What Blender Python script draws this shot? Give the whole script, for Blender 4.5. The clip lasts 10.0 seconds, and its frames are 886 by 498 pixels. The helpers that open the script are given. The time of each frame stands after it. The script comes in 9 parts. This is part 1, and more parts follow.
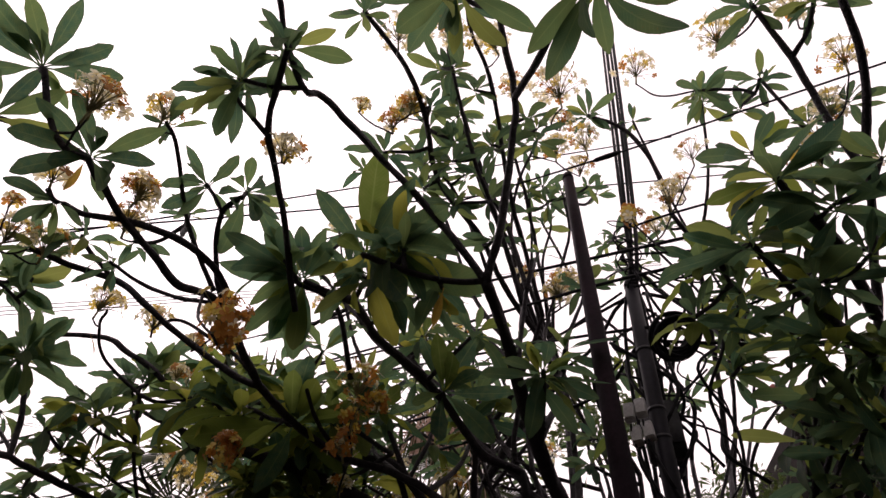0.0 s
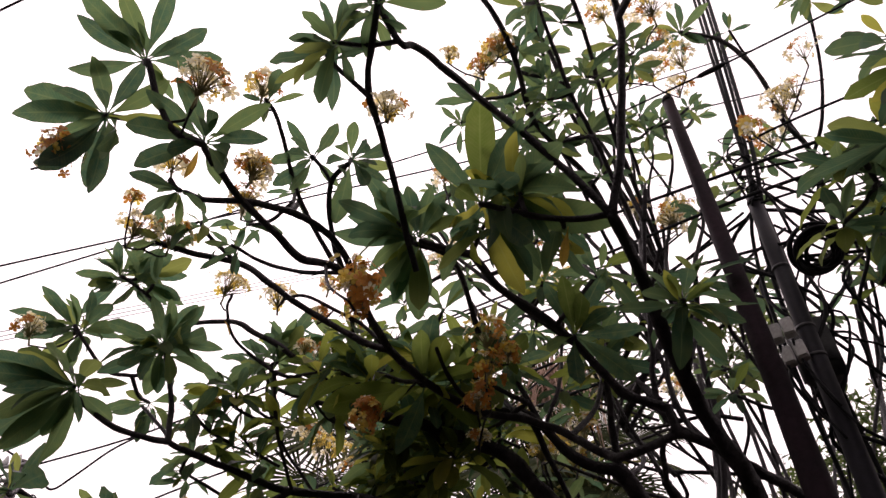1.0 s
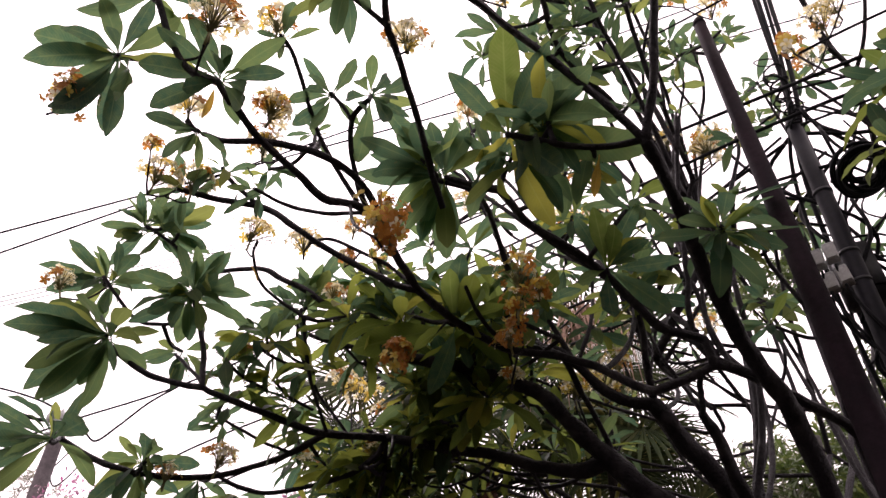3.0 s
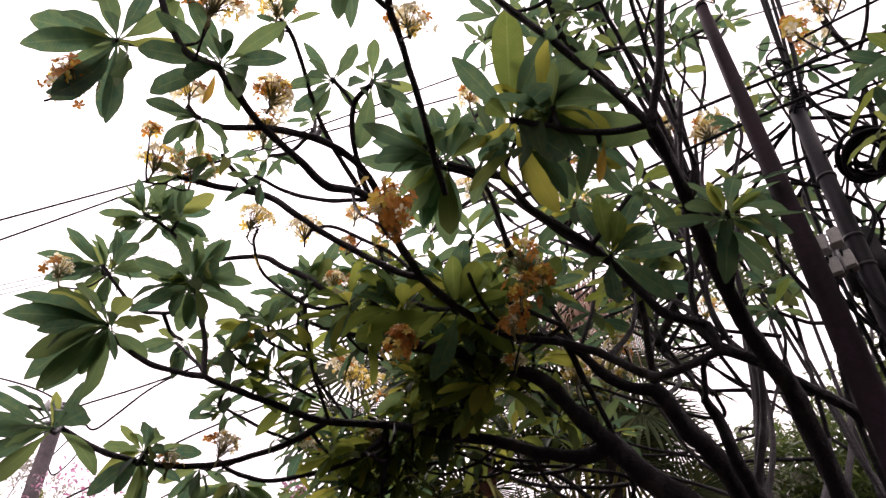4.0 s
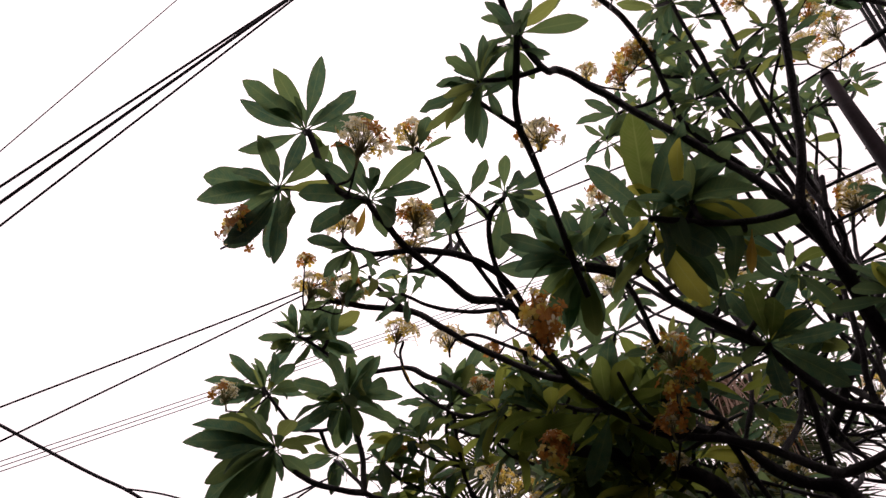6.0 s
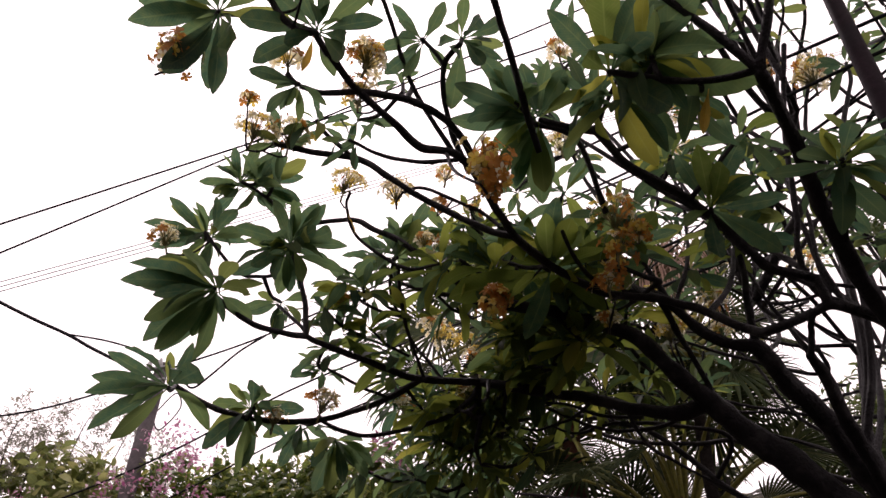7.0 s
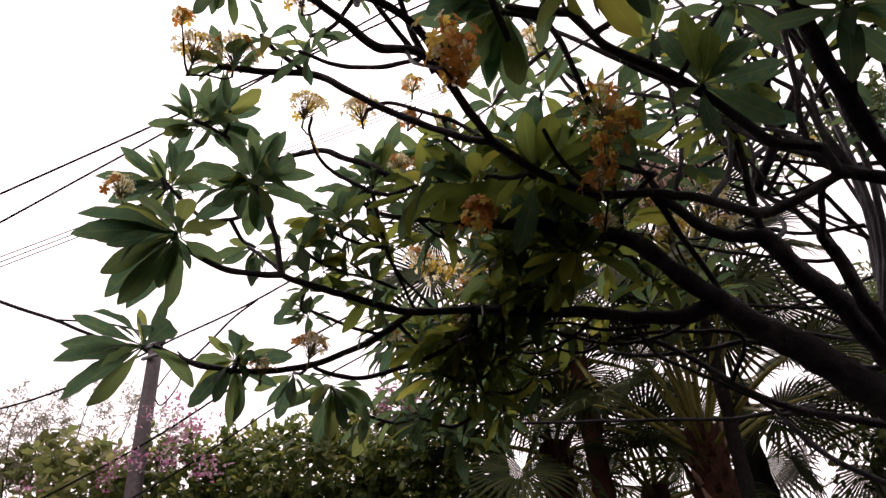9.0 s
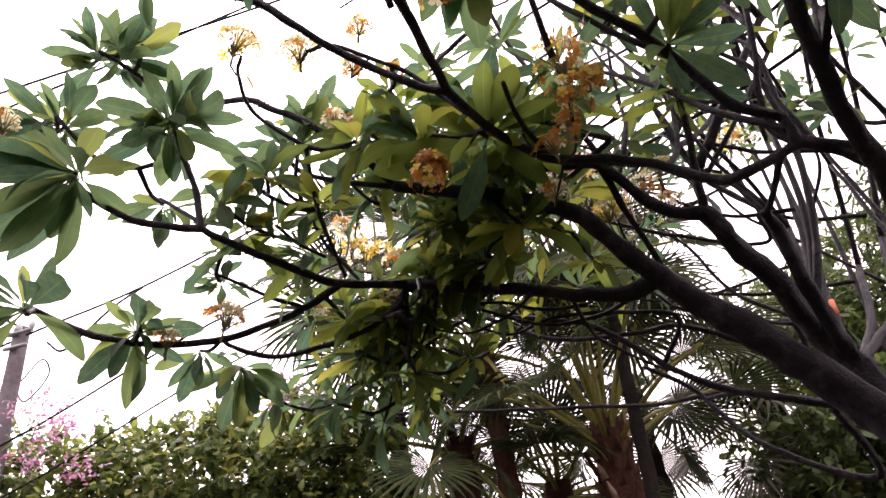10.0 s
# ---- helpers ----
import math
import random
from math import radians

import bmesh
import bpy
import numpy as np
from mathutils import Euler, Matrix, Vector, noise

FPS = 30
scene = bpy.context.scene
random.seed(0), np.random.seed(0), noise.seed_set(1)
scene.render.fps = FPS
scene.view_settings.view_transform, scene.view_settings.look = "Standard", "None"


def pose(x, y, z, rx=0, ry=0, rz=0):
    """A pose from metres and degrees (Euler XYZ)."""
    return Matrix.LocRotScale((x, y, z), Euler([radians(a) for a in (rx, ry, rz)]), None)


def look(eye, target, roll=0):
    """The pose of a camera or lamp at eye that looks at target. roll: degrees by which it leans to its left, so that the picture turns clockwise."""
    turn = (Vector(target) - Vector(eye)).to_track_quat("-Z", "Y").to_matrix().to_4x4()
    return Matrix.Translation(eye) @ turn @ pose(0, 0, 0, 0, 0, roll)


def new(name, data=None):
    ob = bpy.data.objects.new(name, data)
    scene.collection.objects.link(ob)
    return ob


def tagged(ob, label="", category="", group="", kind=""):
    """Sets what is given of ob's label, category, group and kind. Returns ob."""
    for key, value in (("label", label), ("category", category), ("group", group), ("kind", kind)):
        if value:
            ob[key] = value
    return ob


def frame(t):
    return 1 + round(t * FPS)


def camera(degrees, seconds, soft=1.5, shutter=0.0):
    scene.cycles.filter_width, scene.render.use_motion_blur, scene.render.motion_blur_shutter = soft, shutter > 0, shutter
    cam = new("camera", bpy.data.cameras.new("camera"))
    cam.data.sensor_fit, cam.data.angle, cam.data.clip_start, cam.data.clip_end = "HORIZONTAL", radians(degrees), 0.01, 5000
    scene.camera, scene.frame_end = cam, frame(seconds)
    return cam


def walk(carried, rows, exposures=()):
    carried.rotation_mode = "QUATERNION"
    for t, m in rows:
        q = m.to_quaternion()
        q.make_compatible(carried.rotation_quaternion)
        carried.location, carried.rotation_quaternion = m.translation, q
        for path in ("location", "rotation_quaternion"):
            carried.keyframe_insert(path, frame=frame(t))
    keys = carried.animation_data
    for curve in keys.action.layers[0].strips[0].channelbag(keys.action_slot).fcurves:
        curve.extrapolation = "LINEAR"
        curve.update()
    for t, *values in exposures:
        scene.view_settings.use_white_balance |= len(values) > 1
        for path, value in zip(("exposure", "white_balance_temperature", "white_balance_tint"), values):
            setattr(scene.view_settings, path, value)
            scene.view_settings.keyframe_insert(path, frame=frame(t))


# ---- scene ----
cam = camera(65.0, 10.0)
PATH = [
    (0, (0.182, -0.116, 1.633), (0.068, 1.243, 3.095), 1.0),
    (0.5, (0.079, -0.074, 1.654), (-0.144, 1.289, 3.100), 0.1),
    (1, (0.022, -0.063, 1.644), (-0.315, 1.342, 3.027), -0.3),
    (1.5, (0.000, -0.042, 1.650), (-0.384, 1.406, 2.974), -1.9),
    (2, (0.003, -0.023, 1.656), (-0.419, 1.398, 2.997), -1.5),
    (2.5, (0.000, 0.000, 1.650), (-0.431, 1.437, 2.972), -0.4),
    (2.7, (-0.004, 0.004, 1.647), (-0.431, 1.461, 2.949), -0.3),
    (4, (-0.043, 0.010, 1.660), (-0.462, 1.517, 2.907), -1.2),
    (4.5, (-0.060, -0.003, 1.650), (-0.502, 1.493, 2.902), -1.4),
    (5, (-0.057, -0.034, 1.679), (-0.649, 1.356, 2.990), -0.7),
    (5.2, (-0.063, -0.053, 1.679), (-0.708, 1.265, 3.038), 0.2),
    (6.3, (-0.112, -0.107, 1.686), (-0.774, 1.123, 3.118), 2.3),
    (6.5, (-0.110, -0.097, 1.680), (-0.760, 1.217, 3.041), 1.7),
    (7, (-0.127, -0.022, 1.655), (-0.755, 1.486, 2.809), 1.6),
    (7.5, (-0.141, 0.002, 1.647), (-0.767, 1.575, 2.712), 1.6),
    (8, (-0.153, 0.044, 1.639), (-0.817, 1.615, 2.685), 0.6),
    (8.5, (-0.156, 0.129, 1.646), (-0.815, 1.688, 2.711), -2.1),
    (9, (-0.174, 0.226, 1.646), (-0.817, 1.802, 2.695), -4.8),
    (9.5, (-0.255, 0.314, 1.624), (-0.754, 1.951, 2.658), -5.3),
    (10, (-0.453, 0.399, 1.635), (-0.789, 2.074, 2.674), -8.4),
]
EXPOSURES = [(0, 0.42, 6560, 32), (1, 0.75, 6560, 32), (2.5, 1.22, 6500, 33), (4.5, 1.28, 6460, 33), (5.2, 0.9, 6560, 32), (6.4, 0.15, 6560, 32), (7.5, 1.12, 6560, 32), (9, 0.75, 6560, 32), (9.5, 0.7, 6560, 32), (10, 2.05, 6400, 35)]
walk(cam, [(t, look(eye, target, roll)) for t, eye, target, roll in PATH], EXPOSURES)

# ---- world, sun, exposure ----
SKY = bpy.data.worlds.new("overcast_sky")
scene.world = SKY
SKY.use_nodes = True
wn, wl = SKY.node_tree.nodes, SKY.node_tree.links
sky_tex = wn.new("ShaderNodeTexSky")
sky_tex.sky_type = "NISHITA"
sky_tex.sun_disc = False
sky_tex.sun_elevation, sky_tex.sun_rotation = radians(52), radians(-38)
sky_tex.air_density, sky_tex.dust_density, sky_tex.ozone_density = 2.0, 6.0, 0.6
pale = wn.new("ShaderNodeHueSaturation")
pale.inputs["Saturation"].default_value = 0.10
veil = wn.new("ShaderNodeMix")
veil.data_type = "RGBA"
veil.inputs[0].default_value = 0.88
veil.inputs[7].default_value = (11.9, 11.4, 10.4, 1)
wl.new(sky_tex.outputs[0], pale.inputs["Color"])
wl.new(pale.outputs[0], veil.inputs[6])
wl.new(veil.outputs[2], wn["Background"].inputs["Color"])
wn["Background"].inputs["Strength"].default_value = 0.095

sun_data = bpy.data.lights.new("sun", "SUN")
sun_data.energy, sun_data.angle, sun_data.color = 0.6, radians(14), (1.0, 0.96, 0.9)
sun = new("sun", sun_data)
sun.matrix_world = look((-6, 7, 12), (0, 0, 0))


# ---- materials ----
def mat(name, rough=0.6, spec=0.4):
    m = bpy.data.materials.new(name)
    m.use_nodes = True
    n, l = m.node_tree.nodes, m.node_tree.links
    b = n["Principled BSDF"]
    b.inputs["Roughness"].default_value = rough
    b.inputs["Specular IOR Level"].default_value = spec
    return m, n, l, b


def mixc(n, l, fac, a, b, blend="MIX"):
    x = n.new("ShaderNodeMix")
    x.data_type, x.blend_type = "RGBA", blend
    for slot, value in ((0, fac), (6, a), (7, b)):
        if isinstance(value, bpy.types.NodeSocket):
            l.new(value, x.inputs[slot])
        elif slot == 0:
            x.inputs[0].default_value = value
        else:
            x.inputs[slot].default_value = (*value, 1)
    return x.outputs[2]


def ramp(n, l, src, *stops):
    r = n.new("ShaderNodeValToRGB")
    while len(r.color_ramp.elements) < len(stops):
        r.color_ramp.elements.new(0.5)
    for e, (at, c) in zip(r.color_ramp.elements, stops):
        e.position = at
        e.color = (*c, 1) if isinstance(c, tuple) else (c, c, c, 1)
    l.new(src, r.inputs[0])
    return r.outputs[0]


def noise_tex(n, l, scale, detail=5, rough=0.6, coord="Object"):
    c = n.new("ShaderNodeTexCoord")
    t = n.new("ShaderNodeTexNoise")
    t.inputs["Scale"].default_value, t.inputs["Detail"].default_value, t.inputs["Roughness"].default_value = scale, detail, rough
    l.new(c.outputs[coord], t.inputs["Vector"])
    return t.outputs["Fac"]


def bump(n, l, b, src, strength=0.4, dist=0.01):
    x = n.new("ShaderNodeBump")
    x.inputs["Strength"].default_value, x.inputs["Distance"].default_value = strength, dist
    l.new(src, x.inputs["Height"])
    l.new(x.outputs[0], b.inputs["Normal"])


def chance(n, l):
    """A number of its own for every object and every loose piece."""
    o, g, s, f = n.new("ShaderNodeObjectInfo"), n.new("ShaderNodeNewGeometry"), n.new("ShaderNodeMath"), n.new("ShaderNodeMath")
    l.new(o.outputs["Random"], s.inputs[0])
    l.new(g.outputs["Random Per Island"], s.inputs[1])
    f.operation = "FRACT"
    l.new(s.outputs[0], f.inputs[0])
    return f.outputs[0]


def leaf_mat(name, stops, see=0.35, rough=0.45, vein=(0.20, 0.24, 0.08), ribs=26.0, spec=0.4, vein_fac=0.55, thru=1.7):
    """A thin leaf: gloss over a blade that lets light through, with a pale midrib and side veins."""
    m, n, l, b = mat(name, rough, spec)
    col = ramp(n, l, chance(n, l), *stops)
    patch = noise_tex(n, l, 9, 4)
    col = mixc(n, l, ramp(n, l, patch, (0.35, 0.0), (0.75, 0.35)), col, (0.09, 0.105, 0.03))
    uv = n.new("ShaderNodeUVMap")
    sep = n.new("ShaderNodeSeparateXYZ")
    l.new(uv.outputs[0], sep.inputs[0])
    mid = n.new("ShaderNodeMath")
    mid.operation = "ABSOLUTE"
    l.new(sep.outputs[0], mid.inputs[0])
    rib = ramp(n, l, mid.outputs[0], (0.0, 1.0), (0.09, 0.0))
    slant, waves, wave = n.new("ShaderNodeMath"), n.new("ShaderNodeMath"), n.new("ShaderNodeMath")
    slant.operation, waves.operation, wave.operation = "MULTIPLY_ADD", "MULTIPLY", "SINE"
    l.new(mid.outputs[0], slant.inputs[0])
    slant.inputs[1].default_value = -0.13
    l.new(sep.outputs[1], slant.inputs[2])
    l.new(slant.outputs[0], waves.inputs[0])
    waves.inputs[1].default_value = ribs * 6.283
    l.new(waves.outputs[0], wave.inputs[0])
    side = ramp(n, l, wave.outputs[0], (0.82, 0.0), (1.0, 0.5))
    both = n.new("ShaderNodeMath")
    both.operation = "MAXIMUM"
    l.new(rib, both.inputs[0])
    l.new(side, both.inputs[1])
    fac = n.new("ShaderNodeMath")
    fac.operation = "MULTIPLY"
    l.new(both.outputs[0], fac.inputs[0])
    fac.inputs[1].default_value = vein_fac
    col = mixc(n, l, fac.outputs[0], col, vein)
    spots = noise_tex(n, l, 60, 2)
    col = mixc(n, l, ramp(n, l, spots, (0.68, 0.0), (0.76, 0.5)), col, (0.09, 0.06, 0.02))
    l.new(col, b.inputs["Base Color"])
    bump(n, l, b, both.outputs[0], 0.35, 0.004)
    t, mx = n.new("ShaderNodeBsdfTranslucent"), n.new("ShaderNodeMixShader")
    bright = n.new("ShaderNodeHueSaturation")
    bright.inputs["Hue"].default_value, bright.inputs["Value"].default_value, bright.inputs["Saturation"].default_value = 0.493, thru, 1.0
    l.new(col, bright.inputs["Color"])
    l.new(bright.outputs[0], t.inputs["Color"])
    mx.inputs[0].default_value = see
    l.new(b.outputs[0], mx.inputs[1])
    l.new(t.outputs[0], mx.inputs[2])
    l.new(mx.outputs[0], n["Material Output"].inputs["Surface"])
    return m


GREENS = ((0.0, (0.017, 0.041, 0.026)), (0.5, (0.026, 0.056, 0.030)), (0.85, (0.045, 0.077, 0.028)), (0.98, (0.10, 0.12, 0.028)))
LEAF = leaf_mat("frangipani_leaf", GREENS, 0.52, 0.55, spec=0.09, vein_fac=0.14, thru=2.75)
# yellow-green leaf whose colour also holds the glow of light from behind
BACKLIT_LEAF = leaf_mat("young_frangipani_leaf", ((0.0, (0.030, 0.050, 0.012)), (0.45, (0.060, 0.088, 0.016)), (0.8, (0.105, 0.130, 0.020)), (0.97, (0.17, 0.17, 0.026))), 0.6, 0.55, spec=0.09, vein_fac=0.16, thru=2.4)
YELLOW_LEAF = leaf_mat("yellowed_leaf", ((0.0, (0.36, 0.23, 0.03)), (0.9, (0.46, 0.30, 0.045))), 0.4, 0.5, vein=(0.5, 0.36, 0.1))
HEDGE_LEAF = leaf_mat("hedge_leaf", ((0.0, (0.024, 0.05, 0.014)), (0.45, (0.06, 0.10, 0.022)), (0.75, (0.13, 0.165, 0.035)), (0.97, (0.26, 0.26, 0.06))), 0.45, 0.4, ribs=8)
LIME_LEAF = leaf_mat("lime_leaf", ((0.0, (0.09, 0.12, 0.045)), (0.45, (0.18, 0.215, 0.07)), (0.8, (0.27, 0.285, 0.10)), (0.96, (0.36, 0.345, 0.14))), 0.45, 0.4, ribs=8)
DARK_LEAF = leaf_mat("tree_leaf", ((0.0, (0.025, 0.05, 0.014)), (0.6, (0.045, 0.085, 0.02)), (0.93, (0.10, 0.13, 0.03))), 0.3, 0.4, ribs=8)
# paler palm blade: the sheen on the far fans is put into the colour
SHEEN_PALM = leaf_mat("dull_palm_blade", ((0.0, (0.09, 0.09, 0.075)), (0.6, (0.15, 0.145, 0.12)), (0.9, (0.24, 0.23, 0.19))), 0.3, 0.55, spec=0.2, ribs=2, vein=(0.28, 0.27, 0.22))
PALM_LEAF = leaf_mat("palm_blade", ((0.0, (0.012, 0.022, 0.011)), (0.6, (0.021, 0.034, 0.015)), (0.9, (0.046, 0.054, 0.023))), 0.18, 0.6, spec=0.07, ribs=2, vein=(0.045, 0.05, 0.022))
BRACT = leaf_mat("pink_bract", ((0.0, (0.28, 0.07, 0.17)), (0.5, (0.36, 0.17, 0.26)), (0.9, (0.46, 0.36, 0.40))), 0.45, 0.6, vein=(0.5, 0.15, 0.25), ribs=5)
PALE_LEAF = leaf_mat("pale_spray", ((0.0, (0.12, 0.13, 0.09)), (0.4, (0.24, 0.235, 0.20)), (0.9, (0.38, 0.34, 0.34))), 0.4, 0.7, ribs=4)


def petal_mat(name, inner, outer, stain):
    m, n, l, b = mat(name, 0.55, 0.3)
    uv = n.new("ShaderNodeUVMap")
    sep = n.new("ShaderNodeSeparateXYZ")
    l.new(uv.outputs[0], sep.inputs[0])
    col = ramp(n, l, sep.outputs[1], (0.08, inner), (0.6, outer))
    col = mixc(n, l, ramp(n, l, noise_tex(n, l, 70, 4), (0.4, 0.0), (0.7, 0.75)), col, stain)
    tone = ramp(n, l, chance(n, l), (0.0, 0.75), (1.0, 1.0))
    col = mixc(n, l, 1.0, col, tone, "MULTIPLY")
    l.new(col, b.inputs["Base Color"])
    t, mx = n.new("ShaderNodeBsdfTranslucent"), n.new("ShaderNodeMixShader")
    l.new(col, t.inputs["Color"])
    mx.inputs[0].default_value = 0.55
    l.new(b.outputs[0], mx.inputs[1])
    l.new(t.outputs[0], mx.inputs[2])
    l.new(mx.outputs[0], n["Material Output"].inputs["Surface"])
    return m


FRESH = petal_mat("cream_petal", (0.90, 0.72, 0.22), (0.92, 0.88, 0.68), (0.86, 0.79, 0.52))
YELLOW = petal_mat("yellow_petal", (0.80, 0.52, 0.05), (0.82, 0.66, 0.17), (0.66, 0.46, 0.08))
FADED = petal_mat("faded_petal", (0.58, 0.24, 0.035), (0.60, 0.27, 0.06), (0.30, 0.12, 0.03))


def rough_mat(name, dark, light, scale, rough=0.85, strength=0.6, dist=0.01, streak=None, spec=0.25, fine=9.0):
    """A dull surface with broad patches, fine grain and relief."""
    m, n, l, b = mat(name, rough, spec)
    broad, grain = noise_tex(n, l, scale, 6), noise_tex(n, l, scale * fine, 4, 0.7)
    col = mixc(n, l, ramp(n, l, broad, (0.3, 0.0), (0.72, 1.0)), dark, light)
    col = mixc(n, l, ramp(n, l, grain, (0.35, 0.55), (0.7, 0.0)), col, tuple(0.35 * c for c in dark))
    if streak:
        col = mixc(n, l, ramp(n, l, noise_tex(n, l, scale * 0.7, 3), (0.52, 0.0), (0.66, 0.8)), col, streak)
    l.new(col, b.inputs["Base Color"])
    bump(n, l, b, grain, strength, dist)
    return m


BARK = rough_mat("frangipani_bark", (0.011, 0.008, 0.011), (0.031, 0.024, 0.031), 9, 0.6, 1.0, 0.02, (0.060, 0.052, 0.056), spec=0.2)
STALK = rough_mat("green_stalk", (0.22, 0.21, 0.09), (0.34, 0.31, 0.15), 25, 0.6, 0.2, 0.002)
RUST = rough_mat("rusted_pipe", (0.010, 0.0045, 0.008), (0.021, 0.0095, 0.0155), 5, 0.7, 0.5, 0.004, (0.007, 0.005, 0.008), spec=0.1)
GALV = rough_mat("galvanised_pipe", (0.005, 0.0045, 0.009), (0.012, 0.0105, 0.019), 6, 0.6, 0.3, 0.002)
CONCRETE = rough_mat("weathered_concrete", (0.10, 0.085, 0.092), (0.18, 0.158, 0.165), 3, 0.9, 0.5, 0.006)
SOIL = rough_mat("garden_soil", (0.022, 0.016, 0.011), (0.055, 0.042, 0.030), 3, 0.95, 0.8, 0.02)
PALM_BARK = rough_mat("palm_bark", (0.07, 0.030, 0.020), (0.20, 0.085, 0.055), 6, 0.9, 1.0, 0.03)
DARK_BARK = rough_mat("dark_palm_trunk", (0.018, 0.013, 0.012), (0.045, 0.034, 0.030), 6, 0.9, 1.0, 0.03)
GREY_PALM = rough_mat("grey_palm_trunk", (0.040, 0.037, 0.036), (0.085, 0.078, 0.074), 5, 0.9, 0.7, 0.02)
PETIOLE = rough_mat("palm_petiole", (0.20, 0.20, 0.04), (0.34, 0.30, 0.08), 8, 0.5, 0.2, 0.004)
STRAW = rough_mat("dry_straw", (0.30, 0.18, 0.13), (0.50, 0.36, 0.28), 12, 0.9, 0.4, 0.004)
RUBBER = rough_mat("black_cable", (0.007, 0.007, 0.009), (0.016, 0.016, 0.02), 20, 0.65, 0.2, 0.001, spec=0.12)
BOX_GREY = rough_mat("grey_plastic", (0.42, 0.43, 0.43), (0.58, 0.58, 0.57), 9, 0.55, 0.1, 0.001, (0.34, 0.33, 0.31))
BOX_DARK = rough_mat("dark_plastic", (0.03, 0.03, 0.035), (0.06, 0.06, 0.065), 9, 0.5, 0.1, 0.001)
TERRACOTTA = rough_mat("old_terracotta", (0.14, 0.042, 0.028), (0.24, 0.08, 0.055), 10, 0.85, 0.5, 0.006, (0.05, 0.035, 0.03))
ORANGE_PAINT = rough_mat("orange_paint", (0.40, 0.11, 0.055), (0.56, 0.20, 0.12), 10, 0.8, 0.3, 0.004)
# roof tiles seen against the sky: their silhouette darkness is in the colour
OLD_TILE = rough_mat("mossy_tile", (0.010, 0.008, 0.007), (0.024, 0.019, 0.016), 8, 0.95, 0.5, 0.008, spec=0.1)
WALL_PAINT = rough_mat("stained_render", (0.06, 0.054, 0.05), (0.10, 0.09, 0.084), 2, 0.9, 0.4, 0.005)
# house render with its underexposed darkness put into the base colour
HOUSE_WALL = rough_mat("sooty_render", (0.030, 0.026, 0.024), (0.060, 0.050, 0.048), 2, 0.9, 0.4, 0.005)
STEEL = rough_mat("steel_band", (0.20, 0.20, 0.21), (0.32, 0.32, 0.33), 12, 0.35, 0.1, 0.001)


# ---- mesh helpers ----
def mesh_ob(name, verts, faces, material, parent=None, uvs=None, smooth=True):
    me = bpy.data.meshes.new(name)
    me.from_pydata([tuple(v) for v in verts], [], faces)
    if uvs is not None:
        lay = me.uv_layers.new(name="UVMap")
        idx = np.empty(len(me.loops), dtype=np.int32)
        me.loops.foreach_get("vertex_index", idx)
        lay.data.foreach_set("uv", np.asarray(uvs, dtype=np.float32)[idx].ravel())
    if smooth:
        me.polygons.foreach_set("use_smooth", [True] * len(me.polygons))
    me.materials.append(material)
    me.update()
    ob = new(name, me)
    if parent is not None:
        ob.parent = parent
    return ob


def part(name, bm, material, parent, label=""):
    """Links a bmesh as one mesh object under a thing or part."""
    me = bpy.data.meshes.new(name)
    bm.to_mesh(me)
    bm.free()
    me.materials.append(material)
    me.polygons.foreach_set("use_smooth", [True] * len(me.polygons))
    ob = new(name, me)
    ob.parent = parent
    return tagged(ob, label)


def flat(ob):
    """Faces of hard-edged things stay flat."""
    ob.data.polygons.foreach_set("use_smooth", [False] * len(ob.data.polygons))
    return ob


def thing(name, label, category, group="", at=(0, 0, 0)):
    e = new(name)
    e.location = at
    return tagged(e, label, category, group)


def under(ob, parent):
    """Parents ob to a thing that stands at its own place, keeping ob where it is."""
    ob.parent = parent
    ob.matrix_parent_inverse = Matrix.Translation(-parent.location)
    return ob


def smooth_line(pts, steps):
    """Catmull-Rom through the points."""
    p = [Vector(v) for v in pts]
    p = [2 * p[0] - p[1]] + p + [2 * p[-1] - p[-2]]
    line = []
    for i in range(1, len(p) - 2):
        a, b, c, d = p[i - 1 : i + 3]
        for k in range(steps):
            t = k / steps
            line.append(0.5 * (2 * b + (c - a) * t + (2 * a - 5 * b + 4 * c - d) * t * t + (3 * b - a - 3 * c + d) * t * t * t))
    line.append(p[-2])
    return line


def tube_data(line, radii, sides=9, lumps=0.0, seed=0.0):
    """Vertices and faces of a round tube along a line, closed at both ends."""
    verts, faces = [], []
    tang = [(line[min(i + 1, len(line) - 1)] - line[max(i - 1, 0)]).normalized() for i in range(len(line))]
    u = tang[0].orthogonal().normalized()
    for i, (c, t) in enumerate(zip(line, tang)):
        u = (u - t * u.dot(t)).normalized()
        w = t.cross(u)
        for k in range(sides):
            a = 2 * math.pi * k / sides
            d = u * math.cos(a) + w * math.sin(a)
            r = radii[i]
            if lumps:
                r *= 1 + lumps * noise.noise(Vector((c.x * 14 + seed, c.y * 14, c.z * 14)) + d * 0.9)
            verts.append(c + d * r)
    n = len(line)
    for i in range(n - 1):
        for k in range(sides):
            a, b = i * sides + k, i * sides + (k + 1) % sides
            faces.append((a, b, b + sides, a + sides))
    faces.append(tuple(range(sides - 1, -1, -1)))
    faces.append(tuple((n - 1) * sides + k for k in range(sides)))
    return verts, faces


